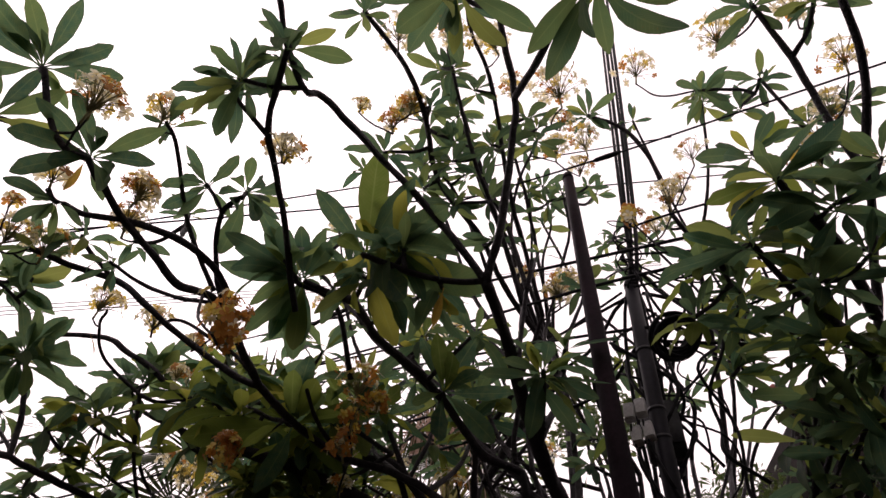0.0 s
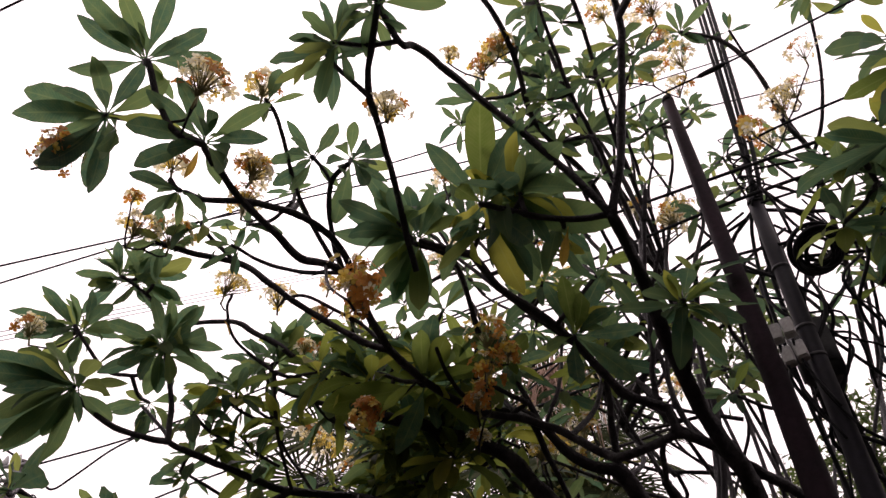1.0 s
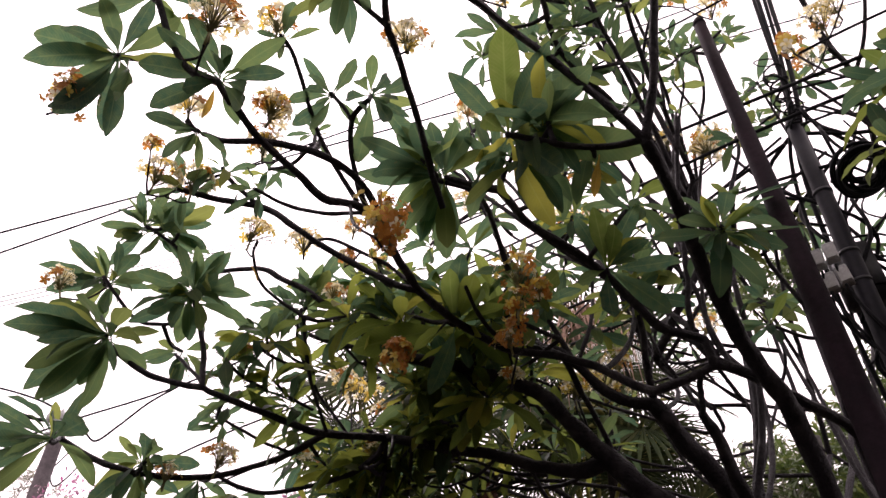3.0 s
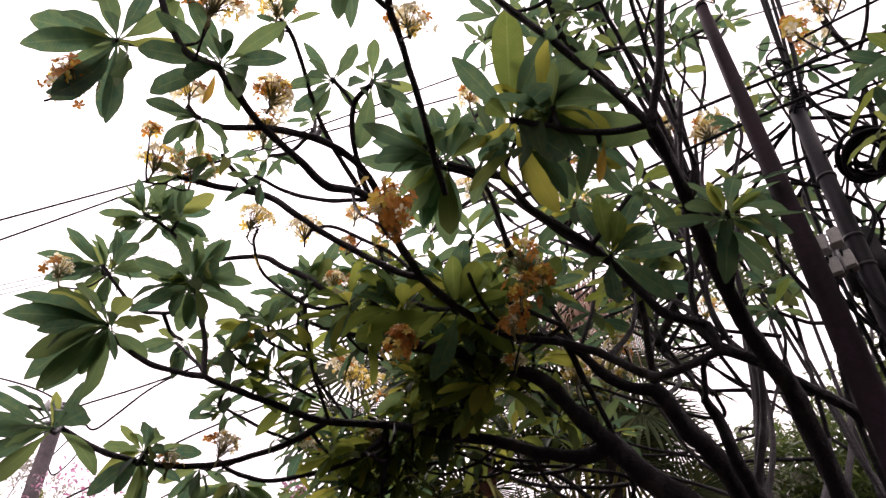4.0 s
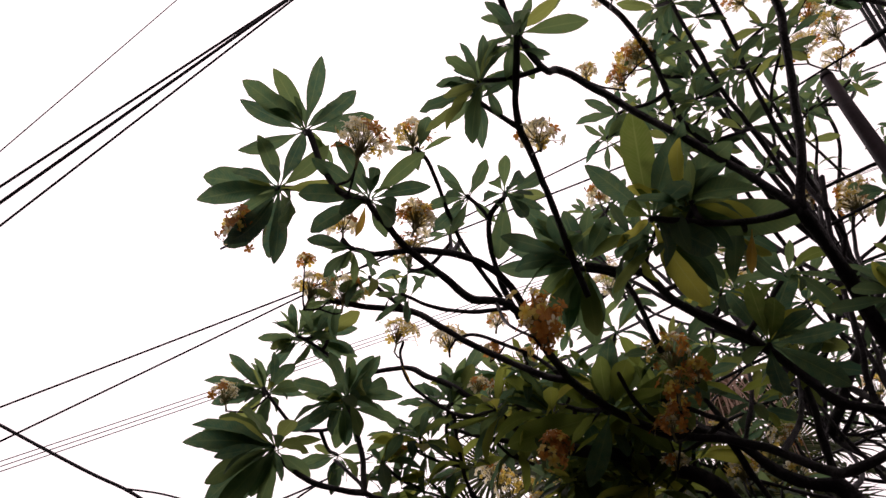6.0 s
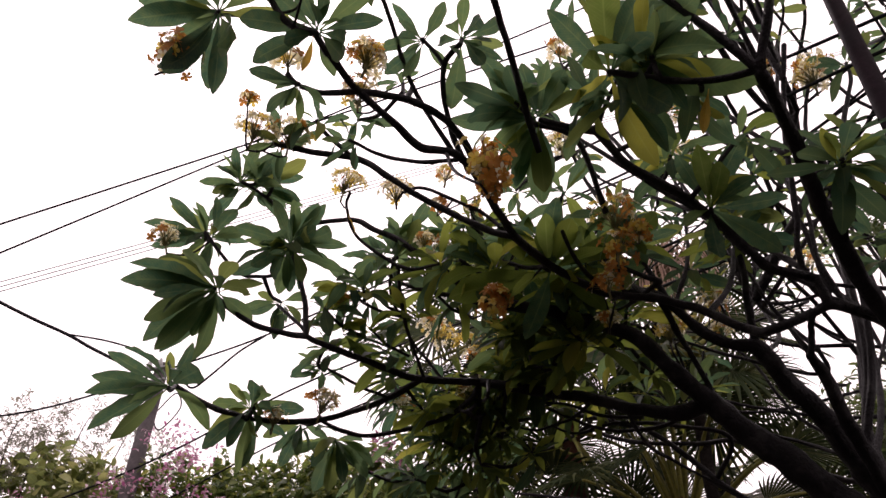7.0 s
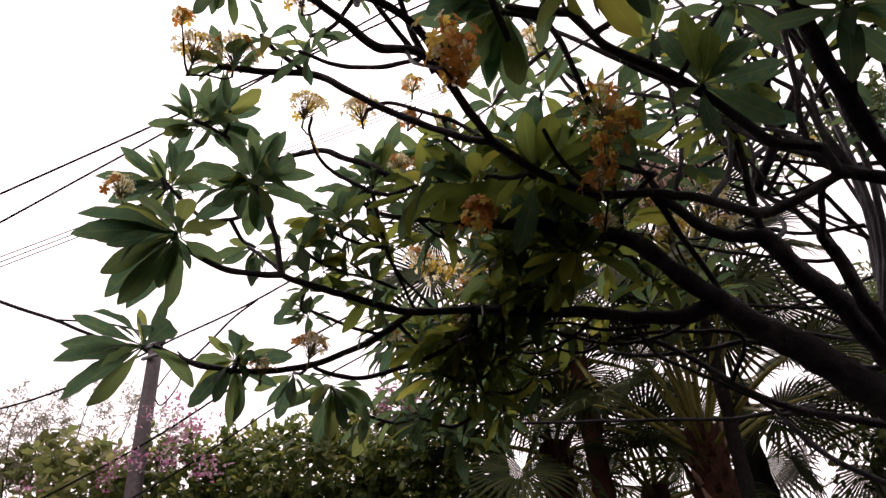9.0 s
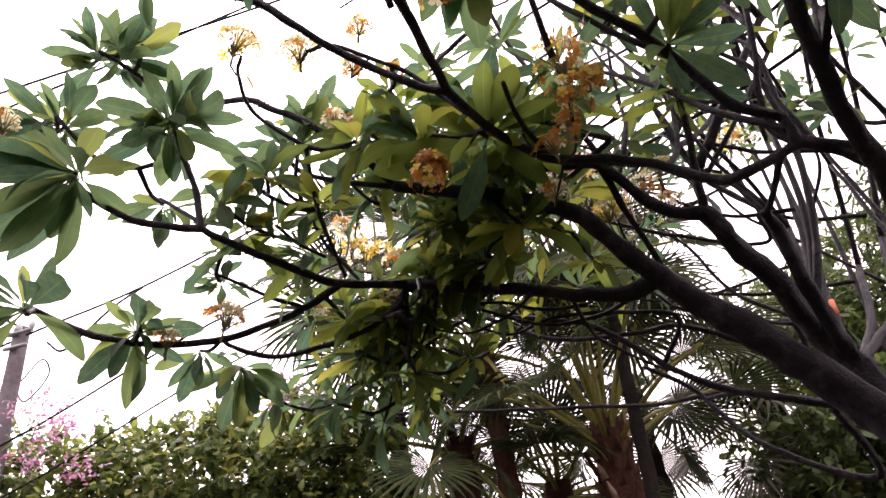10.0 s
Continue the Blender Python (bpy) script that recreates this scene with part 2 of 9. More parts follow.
def box_bm(sx, sy, sz, bev=0.004, seg=2):
    bm = bmesh.new()
    bmesh.ops.create_cube(bm, size=1.0)
    bmesh.ops.scale(bm, vec=(sx, sy, sz), verts=bm.verts)
    if bev:
        bmesh.ops.bevel(bm, geom=bm.edges[:], offset=bev, segments=seg, affect="EDGES")
    return bm


def leaf_data(curl, fold, wide, stem, nl=9, nw=4, wave=0.0, bend=0.0, twist=0.0, blunt=2.4):
    """A leaf of length 1 along y, face up, with its stalk; the blade is widest past the middle and ends in a short tip."""
    verts, uvs, faces = [], [], []
    steps = [i / nl * 0.94 for i in range(nl)] + [0.965, 0.99, 1.0]
    for s in steps:
        if s <= stem:
            h = 0.013
        else:
            q = (s - stem) / (1 - stem)
            h = math.sin(math.pi / 2 * q / 0.58) ** 1.15 if q < 0.58 else max(0.0, 1 - ((q - 0.58) / 0.42) ** blunt) ** 0.8
            h = max(0.008, wide * h + 0.012 * (1 - q))
        ang = curl * s
        y = math.sin(ang) / curl if abs(curl) > 1e-3 else s
        z = -(1 - math.cos(ang)) / curl if abs(curl) > 1e-3 else 0
        tw = twist * s
        for k in range(nw + 1):
            x = (2 * k / nw - 1)
            rip = wave * math.sin(s * 17 + 2.1 * k) * abs(x)
            px, pz = x * h * math.cos(fold), abs(x) * h * math.sin(fold) + rip * h
            verts.append((px * math.cos(tw) - pz * math.sin(tw) + bend * s * s, y, z + px * math.sin(tw) + pz * math.cos(tw)))
            uvs.append((x, s))
    for i in range(len(steps) - 1):
        for k in range(nw):
            a = i * (nw + 1) + k
            faces.append((a, a + 1, a + nw + 2, a + nw + 1))
    return np.array(verts), np.array(uvs), faces


def aim(p, v, length, twist=0.0, up=Vector((0, 0, 1))):
    """The pose that lays a leaf of length 1 from p along v, face up."""
    y = Vector(v).normalized()
    z = up - y * up.dot(y)
    if z.length < 0.15:
        z = y.orthogonal()
    z.normalize()
    z = Matrix.Rotation(twist, 3, y) @ z
    x = y.cross(z)
    m = Matrix((x, y, z)).transposed().to_4x4()
    return Matrix.Translation(p) @ m @ Matrix.Diagonal((length, length, length, 1))


def join_copies(name, shapes, poses, material, parent=None):
    """One mesh out of many posed copies; shapes: list of (verts, uvs, faces), poses: list of (shape number, matrix)."""
    V, U, Fc, at = [], [], [], 0
    for k, m in poses:
        v, u, f = shapes[k]
        a = np.array(m)
        V.append(v @ a[:3, :3].T + a[:3, 3])
        U.append(u)
        Fc += [tuple(i + at for i in q) for q in f]
        at += len(v)
    return mesh_ob(name, np.concatenate(V), Fc, material, parent, np.concatenate(U))


# ---- ground ----
bm = bmesh.new()
bmesh.ops.create_grid(bm, x_segments=60, y_segments=60, size=1.0)
for v in bm.verts:
    s = 400 if max(abs(v.co.x), abs(v.co.y)) > 0.99 else 22
    v.co = Vector((v.co.x * s, v.co.y * s, 0.03 * noise.noise(v.co * 9)))
me = bpy.data.meshes.new("ground")
bm.to_mesh(me)
bm.free()
me.materials.append(SOIL)
tagged(new("ground", me), "bare brown garden soil under the trees", "ground", kind="structure")

# ---- plain unseen walls added behind the camera to block low sky light ----
for nm, sx, sy, wx, wy in (("wall_south", 12.5, 0.2, -1.2, -2.6), ("wall_west", 0.2, 4.4, -7.5, -0.3), ("wall_east", 0.2, 4.4, 5.1, -0.3)):
    w_ob = flat(part(nm, box_bm(sx, sy, 5.2, 0.01), WALL_PAINT, None))
    w_ob.location = (wx, wy, 2.58)
    tagged(w_ob, "plain stained grey rendered wall, unseen, added to block low sky light", "wall", kind="structure")

# ---- frangipani tree ----
tree = thing("frangipani_tree", "spreading frangipani tree with long green leaves and cream flowers", "tree", at=(0.6, 3.0, 0.0))
SHAPES = [
    leaf_data(0.55, 0.16, 0.126, 0.11, wave=0.10, bend=0.05, twist=0.2),
    leaf_data(0.25, 0.30, 0.118, 0.12, wave=0.07, bend=-0.06, twist=-0.3),
    leaf_data(1.05, 0.20, 0.132, 0.10, wave=0.14, bend=0.03, twist=0.35, blunt=3.0),
    leaf_data(-0.2, 0.24, 0.118, 0.12, wave=0.08, bend=0.04, twist=-0.2),
    leaf_data(0.8, 0.45, 0.136, 0.10, wave=0.16, bend=-0.08, twist=0.5, blunt=2.0),
    leaf_data(1.35, 0.28, 0.12, 0.12, wave=0.12, bend=0.07, twist=-0.45),
    leaf_data(0.4, 0.10, 0.142, 0.11, wave=0.18, bend=0.0, twist=0.12, blunt=3.2),
]
LEAF_MESH, BACKLIT_MESH = [], []
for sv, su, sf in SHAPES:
    for store, leaf_material in ((LEAF_MESH, LEAF), (BACKLIT_MESH, BACKLIT_LEAF)):
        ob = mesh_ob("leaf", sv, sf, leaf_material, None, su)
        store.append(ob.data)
        bpy.data.objects.remove(ob)
ob = mesh_ob("leaf", SHAPES[1][0], SHAPES[1][2], YELLOW_LEAF, None, SHAPES[1][1])
YELLOW_MESH = ob.data
bpy.data.objects.remove(ob)
rnd = random.Random(11)
loose_leaves, loose_backlit, leaf_count = [], [], 0


def add_leaf(p, v, length, up=Vector((0, 0, 1)), turn=0.35):
    global leaf_count
    k = rnd.choices(range(7), (4, 3, 3, 2, 2, 2, 3))[0]
    m = aim(p, v, length, rnd.gauss(0, turn), up)
    # the shoots low in the middle of the crown get the yellow-green backlit colour, those over the trunk some
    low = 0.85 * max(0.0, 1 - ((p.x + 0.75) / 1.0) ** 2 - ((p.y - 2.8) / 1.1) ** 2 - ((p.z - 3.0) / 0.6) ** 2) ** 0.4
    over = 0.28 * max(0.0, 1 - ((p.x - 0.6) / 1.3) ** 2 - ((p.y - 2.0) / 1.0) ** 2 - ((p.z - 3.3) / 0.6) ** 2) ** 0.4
    backlit = rnd.random() < max(low, over)
    if leaf_count < 300 and p.y < 2.75 and length > 0.15:
        leaf_count += 1
        ob = new("leaf", (BACKLIT_MESH if backlit else LEAF_MESH)[k])
        under(ob, tree)
        ob.matrix_basis = m
    else:
        (loose_backlit if backlit else loose_leaves).append((k, m))


def trunk(r0, r1, *pts, name="trunk"):
    line = smooth_line(pts, 8)
    n = len(line) - 1
    shift = Vector((rnd.random() * 40, 3.0, 7.0))
    for i in range(1, n):
        line[i] = line[i] + (noise.noise_vector(line[i] * 5.0 + shift) + 0.5 * noise.noise_vector(line[i] * 13.0 + shift)) * (0.005 + 0.30 * r1) * math.sin(math.pi * i / n) ** 0.5
    radii = [r0 + (r1 - r0) * (i / n) ** 0.85 for i in range(n + 1)]
    if name == "branch":
        line += [line[-1] + (line[-1] - line[-2]).normalized() * r1 * 0.6, line[-1] + (line[-1] - line[-2]).normalized() * r1 * 0.9]
        radii += [r1 * 0.75, r1 * 0.3]
    verts, faces = tube_data(line, radii, 16 if r0 > 0.03 else 8, 0.26, rnd.random() * 50)
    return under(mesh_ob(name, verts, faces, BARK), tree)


def branch(r0, r1, *pts):
    return trunk(r0, r1, *pts, name="branch")


def whorl(p, axis, count, length, droop=0.3):
    """A head of leaves spread round the end of a twig."""
    p, a = Vector(p), Vector(axis).normalized()
    u = a.orthogonal().normalized()
    w = a.cross(u)
    turn = rnd.random() * 6.28
    for i in range(count):
        g = turn + i * 2.39996
        s = (i + 0.5) / count
        tilt = radians(24 + 78 * s ** 0.8 + rnd.uniform(-16, 16))
        g += rnd.gauss(0, 0.22)
        v = a * math.cos(tilt) + (u * math.cos(g) + w * math.sin(g)) * math.sin(tilt)
        v.z -= droop * rnd.random() * 0.8
        add_leaf(p - a * 0.05 * s * rnd.random(), v, length * rnd.uniform(0.6, 1.1) * (0.65 + 0.35 * min(1, s * 3)))


def whorl_of(p, *ways):
    p = Vector(p)
    for v in ways:
        v = Vector(v)
        add_leaf(p + v.normalized() * 0.008, v, v.length, Vector((-0.12, 0.55, 0.8)), 0.22)
    mean = sum((Vector(v).normalized() for v in ways), Vector((0, 0, 0.8))).normalized()
    size = max(Vector(v).length for v in ways)
    for k in range(5):
        v = mean + Vector((rnd.gauss(0, 0.7), rnd.gauss(0, 0.7), rnd.gauss(0.1, 0.5)))
        add_leaf(p + mean * 0.01, v, size * rnd.uniform(0.35, 0.75))


def yellow_leaf(p, v):
    ob = new("leaf", YELLOW_MESH)
    under(ob, tree)
    ob.matrix_basis = aim(Vector(p), Vector(v), Vector(v).length, rnd.gauss(0, 0.3))
    tagged(ob, "yellowed leaf about to fall")


def petal_data():
    verts, uvs, faces = [], [], []
    for k in range(5):
        a = k * 2 * math.pi / 5
        ca, sa = math.cos(a), math.sin(a)
        base = len(verts)
        for s, h in ((0.05, 0.07), (0.35, 0.23), (0.65, 0.36), (0.9, 0.28), (1.0, 0.10)):
            for x in (-1, 1):
                px, py = s, x * h + 0.12 * s * s
                z = 0.55 * s - 0.5 * s * s + (0.09 if x > 0 else -0.05) * s
                verts.append((px * ca - py * sa, px * sa + py * ca, z))
                uvs.append((x, s))
        for i in range(4):
            q = base + 2 * i
            faces.append((q, q + 1, q + 3, q + 2))
    return np.array(verts), np.array(uvs), faces


def bud_data():
    verts, uvs, faces = [], [], []
    rows = ((0.0, 0.05), (0.5, 0.09), (0.85, 0.16), (1.1, 0.12), (1.3, 0.01))
    for z, r in rows:
        for k in range(6):
            a = k * math.pi / 3 + z
            verts.append((r * math.cos(a), r * math.sin(a), z))
            uvs.append((0.5, 0.2 + z * 0.5))
    for i in range(len(rows) - 1):
        for k in range(6):
            faces.append((i * 6 + k, i * 6 + (k + 1) % 6, i * 6 + 6 + (k + 1) % 6, i * 6 + 6 + k))
    return np.array(verts), np.array(uvs), faces


PETALS, BUD = petal_data(), bud_data()
FLOWER_MESH = {}
for fm in (FRESH, YELLOW, FADED):
    for kind, (pv, pu, pf) in (("flower", PETALS), ("bud", BUD)):
        ob = mesh_ob(kind, pv, pf, fm, None, pu)
        FLOWER_MESH[kind, fm.name] = ob.data
        bpy.data.objects.remove(ob)
flower_count = 0


def bunch(p, axis, count, size, tone, ripe=False):
    """A branching green stalk with flowers and buds, from fresh cream (tone 0) to brown (tone 1), or butter yellow (ripe)."""
    global flower_count
    p, a = Vector(p), Vector(axis).normalized()
    foot = p - a * size * 1.3
    count = round(count * 1.9)
    u = a.orthogonal().normalized()
    w = a.cross(u)
    V, Fc, spots = [], [], []
    v, f = tube_data([foot, p - a * size * 0.6], [0.005, 0.004], 5)
    V, Fc = list(v), list(f)
    for i in range(count):
        g, s = i * 2.39996 + p.x * 40, math.sqrt((i + 0.5) / count)
        q = p + (u * math.cos(g) + w * math.sin(g)) * size * s * rnd.uniform(0.8, 1.15) + a * size * (0.75 * (1 - s * s) - 0.15) * rnd.uniform(0.7, 1.2)
        if tone > 0.6:
            q += Vector((math.sin(i // 6 * 2.1), math.cos(i // 6 * 1.7), 0)) * size * 0.15
            q = p + (q - p) * rnd.uniform(0.45, 1.0)
            q.z -= size * (0.2 + 0.55 * (i // 6 % 3)) * rnd.uniform(0.6, 1.1)
        start = p - a * size * (0.6 + 0.3 * rnd.random())
        v, f = tube_data([start, start.lerp(q, 0.55) + a * size * 0.12, q], [0.0016, 0.0013, 0.0012], 4)
        Fc += [tuple(j + len(V) for j in x) for x in f]
        V += v
        spots.append((q, (q - start).normalized()))
    cluster = under(mesh_ob("flower_stalk", V, Fc, STALK), tree)
    joined = {}
    for q, d in spots:
        if ripe:
            m = YELLOW if rnd.random() < 0.8 else FRESH
        elif rnd.random() < tone:
            m = FADED if rnd.random() < 0.75 else YELLOW
        else:
            m = FRESH if rnd.random() < 0.82 else YELLOW
        kind = "bud" if rnd.random() < 0.16 and tone < 0.6 else "flower"
        d = (d + Vector((rnd.gauss(0, 0.35), rnd.gauss(0, 0.35), rnd.gauss(0, 0.35)))).normalized()
        pose_m = Matrix.Translation(q) @ d.to_track_quat("Z", "Y").to_matrix().to_4x4() @ Matrix.Rotation(rnd.random() * 6, 4, "Z")
        pose_m = pose_m @ Matrix.Diagonal((*([0.0215 * rnd.uniform(0.7, 1.2)] * 3), 1))
        if flower_count < 290 and p.y < 2.1:
            flower_count += 1
            ob = new(kind, FLOWER_MESH[kind, m.name])
            ob.parent = cluster
            ob.matrix_parent_inverse = Matrix.Translation(-tree.location)
            ob.matrix_basis = pose_m
            ob.matrix_parent_inverse = Matrix.Identity(4)
        else:
            joined.setdefault((m.name, kind), []).append((0, pose_m))
    for (mn, kind), poses in joined.items():
        ob = join_copies("blossom", [PETALS if kind == "flower" else BUD], poses, bpy.data.materials[mn])
        ob.parent = cluster
        tagged(ob, kind="stuff")



# trunk and the heavy limbs
trunk(0.15, 0.105, (0.654, 3.087, -0.050), (0.634, 3.067, 0.900), (0.534, 3.037, 2.070))
branch(0.074, 0.045, (0.534, 3.037, 2.070), (0.300, 3.047, 2.372), (0.126, 2.998, 2.561), (-0.012, 2.967, 2.712), (-0.123, 2.931, 2.831))
branch(0.036, 0.021, (-0.123, 2.931, 2.831), (-0.240, 2.960, 2.819), (-0.391, 2.976, 2.849), (-0.608, 2.988, 2.931), (-0.877, 2.945, 3.000), (-1.122, 2.867, 3.044))
branch(0.02028, 0.011, (-1.122, 2.867, 3.044), (-1.335, 2.673, 3.010), (-1.451, 2.390, 2.976), (-1.515, 2.115, 2.934), (-1.533, 1.999, 2.922))
branch(0.0126, 0.0108, (-1.533, 1.999, 2.922), (-1.625, 1.966, 2.936), (-1.780, 1.892, 3.002), (-1.866, 1.787, 3.077))
branch(0.0108, 0.011, (-1.533, 1.999, 2.922), (-1.571, 1.980, 3.119), (-1.676, 1.995, 3.372))
branch(0.0162, 0.011, (-1.335, 2.673, 3.010), (-1.488, 2.656, 2.929), (-1.689, 2.580, 2.837), (-1.918, 2.421, 2.787), (-2.091, 2.278, 2.796), (-2.229, 2.103, 2.862), (-2.245, 2.079, 2.871))
branch(0.0144, 0.01, (-1.122, 2.867, 3.044), (-1.198, 2.920, 2.973), (-1.366, 2.950, 2.922), (-1.532, 2.911, 2.869), (-1.717, 2.817, 2.833), (-1.830, 2.699, 2.865), (-1.853, 2.672, 2.890))
branch(0.044, 0.023, (-0.123, 2.931, 2.831), (-0.243, 2.857, 2.958), (-0.359, 2.765, 3.091), (-0.456, 2.716, 3.134), (-0.697, 2.624, 3.215), (-1.030, 2.521, 3.286))
branch(0.0156, 0.0108, (-1.030, 2.521, 3.286), (-1.121, 2.408, 3.389), (-1.242, 2.259, 3.456), (-1.382, 2.168, 3.524), (-1.481, 2.133, 3.578), (-1.672, 2.094, 3.575))
branch(0.0126, 0.01, (-1.030, 2.521, 3.286), (-1.245, 2.471, 3.343), (-1.388, 2.418, 3.416), (-1.423, 2.342, 3.480))
whorl((-1.423, 2.342, 3.480), (-0.33, -0.72, 0.61), 16, 0.23, 0.30)
branch(0.009, 0.008, (-1.359, 2.351, 3.476), (-1.335, 2.291, 3.410), (-1.413, 2.467, 3.344), (-1.407, 2.690, 3.229), (-1.355, 2.767, 3.145), (-1.300, 2.809, 3.069))

# second limb and its twigs
branch(0.06, 0.035, (0.534, 3.037, 2.070), (0.465, 3.152, 2.393), (0.383, 3.131, 2.548), (0.290, 3.038, 2.722), (0.174, 2.930, 2.904), (0.095, 2.842, 3.017))
branch(0.02964, 0.0144, (0.095, 2.842, 3.017), (-0.021, 2.825, 3.047), (-0.132, 2.754, 3.114), (-0.249, 2.663, 3.234), (-0.375, 2.669, 3.272), (-0.559, 2.645, 3.303))
whorl((-0.559, 2.645, 3.303), (-0.98, -0.12, 0.16), 12, 0.20, 0.30)
branch(0.01872, 0.0108, (0.095, 2.842, 3.017), (0.099, 2.741, 3.180), (0.111, 2.668, 3.316), (0.110, 2.608, 3.427), (0.114, 2.559, 3.515))
whorl((0.114, 2.559, 3.515), (-0.10, -0.29, 0.95), 14, 0.25, 0.30)
branch(0.0162, 0.0108, (-0.249, 2.663, 3.234), (-0.176, 2.828, 3.040), (-0.105, 2.921, 2.846))
branch(0.0351, 0.01872, (0.465, 3.152, 2.393), (0.384, 2.998, 2.611), (0.312, 2.825, 2.804), (0.266, 2.735, 2.895))
branch(0.0126, 0.0108, (0.266, 2.735, 2.895), (0.260, 2.574, 2.868), (0.251, 2.438, 2.857), (0.256, 2.334, 2.865))
branch(0.0234, 0.0162, (0.534, 3.037, 2.070), (0.852, 3.000, 2.362), (0.802, 2.654, 2.583), (0.673, 2.487, 2.698), (0.531, 2.400, 2.765), (0.415, 2.348, 2.839), (0.320, 2.326, 2.878), (0.256, 2.334, 2.865))
branch(0.0108, 0.01, (0.266, 2.735, 2.895), (0.225, 2.818, 3.083), (0.160, 2.881, 3.204), (0.102, 2.897, 3.384), (0.051, 2.855, 3.623))
branch(0.01716, 0.0156, (0.256, 2.334, 2.865), (0.111, 2.313, 2.813), (0.046, 2.356, 2.851), (-0.071, 2.369, 2.945), (-0.220, 2.375, 3.035), (-0.423, 2.357, 3.098), (-0.527, 2.289, 3.144), (-0.616, 2.156, 3.170), (-0.686, 2.014, 3.202))
branch(0.0156, 0.0126, (-0.686, 2.014, 3.202), (-0.704, 1.864, 3.218), (-0.719, 1.721, 3.250), (-0.758, 1.600, 3.271), (-0.855, 1.518, 3.267), (-0.901, 1.413, 3.297), (-0.968, 1.262, 3.318), (-0.996, 1.095, 3.354))
branch(0.0135, 0.0117, (-0.713, 1.795, 3.232), (-0.749, 1.571, 3.359), (-0.843, 1.406, 3.369), (-0.925, 1.320, 3.352), (-0.968, 1.262, 3.318))
branch(0.0144, 0.011, (-0.686, 2.014, 3.202), (-0.781, 1.968, 3.225), (-0.945, 1.862, 3.308), (-1.062, 1.754, 3.364), (-1.170, 1.635, 3.419), (-1.306, 1.543, 3.417), (-1.430, 1.470, 3.438))
whorl((-1.430, 1.470, 3.438), (-0.85, -0.50, 0.14), 9, 0.16, 0.30)
branch(0.009, 0.008, (-1.187, 1.620, 3.423), (-1.243, 1.503, 3.462), (-1.258, 1.463, 3.485))
whorl((-1.258, 1.463, 3.485), (-0.31, -0.82, 0.48), 10, 0.17, 0.30)
branch(0.008, 0.007, (-0.771, 1.636, 3.288), (-0.913, 1.623, 3.315), (-1.048, 1.581, 3.360), (-1.132, 1.503, 3.383))
whorl((-1.132, 1.503, 3.383), (-0.72, -0.67, 0.20), 9, 0.15, 0.30)
branch(0.009, 0.007, (-0.648, 2.109, 3.173), (-0.825, 2.035, 3.368), (-1.027, 1.932, 3.472), (-1.113, 1.907, 3.455))
branch(0.008, 0.006, (-1.252, 2.179, 3.300), (-1.377, 2.042, 3.383), (-1.378, 1.927, 3.461), (-1.353, 1.894, 3.513))

# tip of the lit upper left
branch(0.0108, 0.0105, (-0.996, 1.095, 3.354), (-0.988, 1.100, 3.319), (-0.984, 1.028, 3.329))
branch(0.01035, 0.01, (-0.984, 1.028, 3.329), (-1.022, 0.974, 3.307), (-1.076, 0.913, 3.388), (-1.094, 0.813, 3.493))
branch(0.011, 0.0095, (-0.984, 1.028, 3.329), (-1.085, 0.971, 3.371), (-1.183, 0.931, 3.384), (-1.258, 0.898, 3.392))
branch(0.01, 0.009, (-0.968, 1.262, 3.318), (-1.050, 1.195, 3.267), (-1.104, 1.160, 3.287))
branch(0.008, 0.008, (-1.676, 1.995, 3.372), (-1.694, 1.945, 3.498), (-1.766, 1.876, 3.589), (-1.832, 1.782, 3.621))
branch(0.009, 0.008, (-1.614, 1.995, 3.248), (-1.796, 1.997, 3.254), (-1.912, 1.950, 3.284), (-2.005, 1.821, 3.419))
branch(0.009, 0.007, (-1.533, 1.999, 2.922), (-1.576, 2.005, 2.978), (-1.714, 2.023, 3.111))
branch(0.009, 0.008, (-1.987, 2.302, 2.753), (-1.979, 2.327, 2.800), (-1.972, 2.335, 2.850))
branch(0.009, 0.007, (-1.488, 2.656, 2.929), (-1.600, 2.560, 2.965), (-1.735, 2.411, 3.025))
branch(0.009, 0.008, (-1.252, 2.179, 3.300), (-1.284, 2.330, 3.155), (-1.263, 2.524, 2.945))

# heads of leaves on the long limbs, one leaf after another
branch(0.0095, 0.0075, (-1.866, 1.787, 3.077), (-1.829, 1.760, 3.047), (-1.791, 1.734, 3.041))
whorl_of((-1.791, 1.734, 3.041), (-0.28, -0.07, -0.09), (-0.29, -0.01, -0.13), (-0.22, 0.02, -0.21), (-0.27, 0.19, -0.10), (-0.17, 0.24, -0.08), (-0.28, -0.17, 0.05), (-0.24, -0.18, 0.10), (-0.12, -0.18, -0.10), (-0.29, -0.11, 0.02), (0.24, -0.06, -0.06), (-0.17, 0.02, 0.24), (0.21, -0.17, 0.00), (-0.26, -0.00, 0.20), (-0.32, -0.03, 0.13))
branch(0.0095, 0.0075, (-2.178, 2.037, 2.805), (-2.189, 2.040, 2.813), (-2.201, 2.044, 2.828))
whorl_of((-2.201, 2.044, 2.828), (-0.32, -0.08, 0.05), (-0.12, -0.24, 0.05), (-0.29, -0.12, -0.02), (-0.30, -0.07, -0.14), (-0.25, 0.03, -0.18), (-0.18, 0.01, 0.25), (0.19, -0.20, 0.07), (0.01, 0.09, 0.20), (0.31, -0.13, 0.01), (0.04, 0.26, 0.01), (-0.03, -0.19, -0.11))
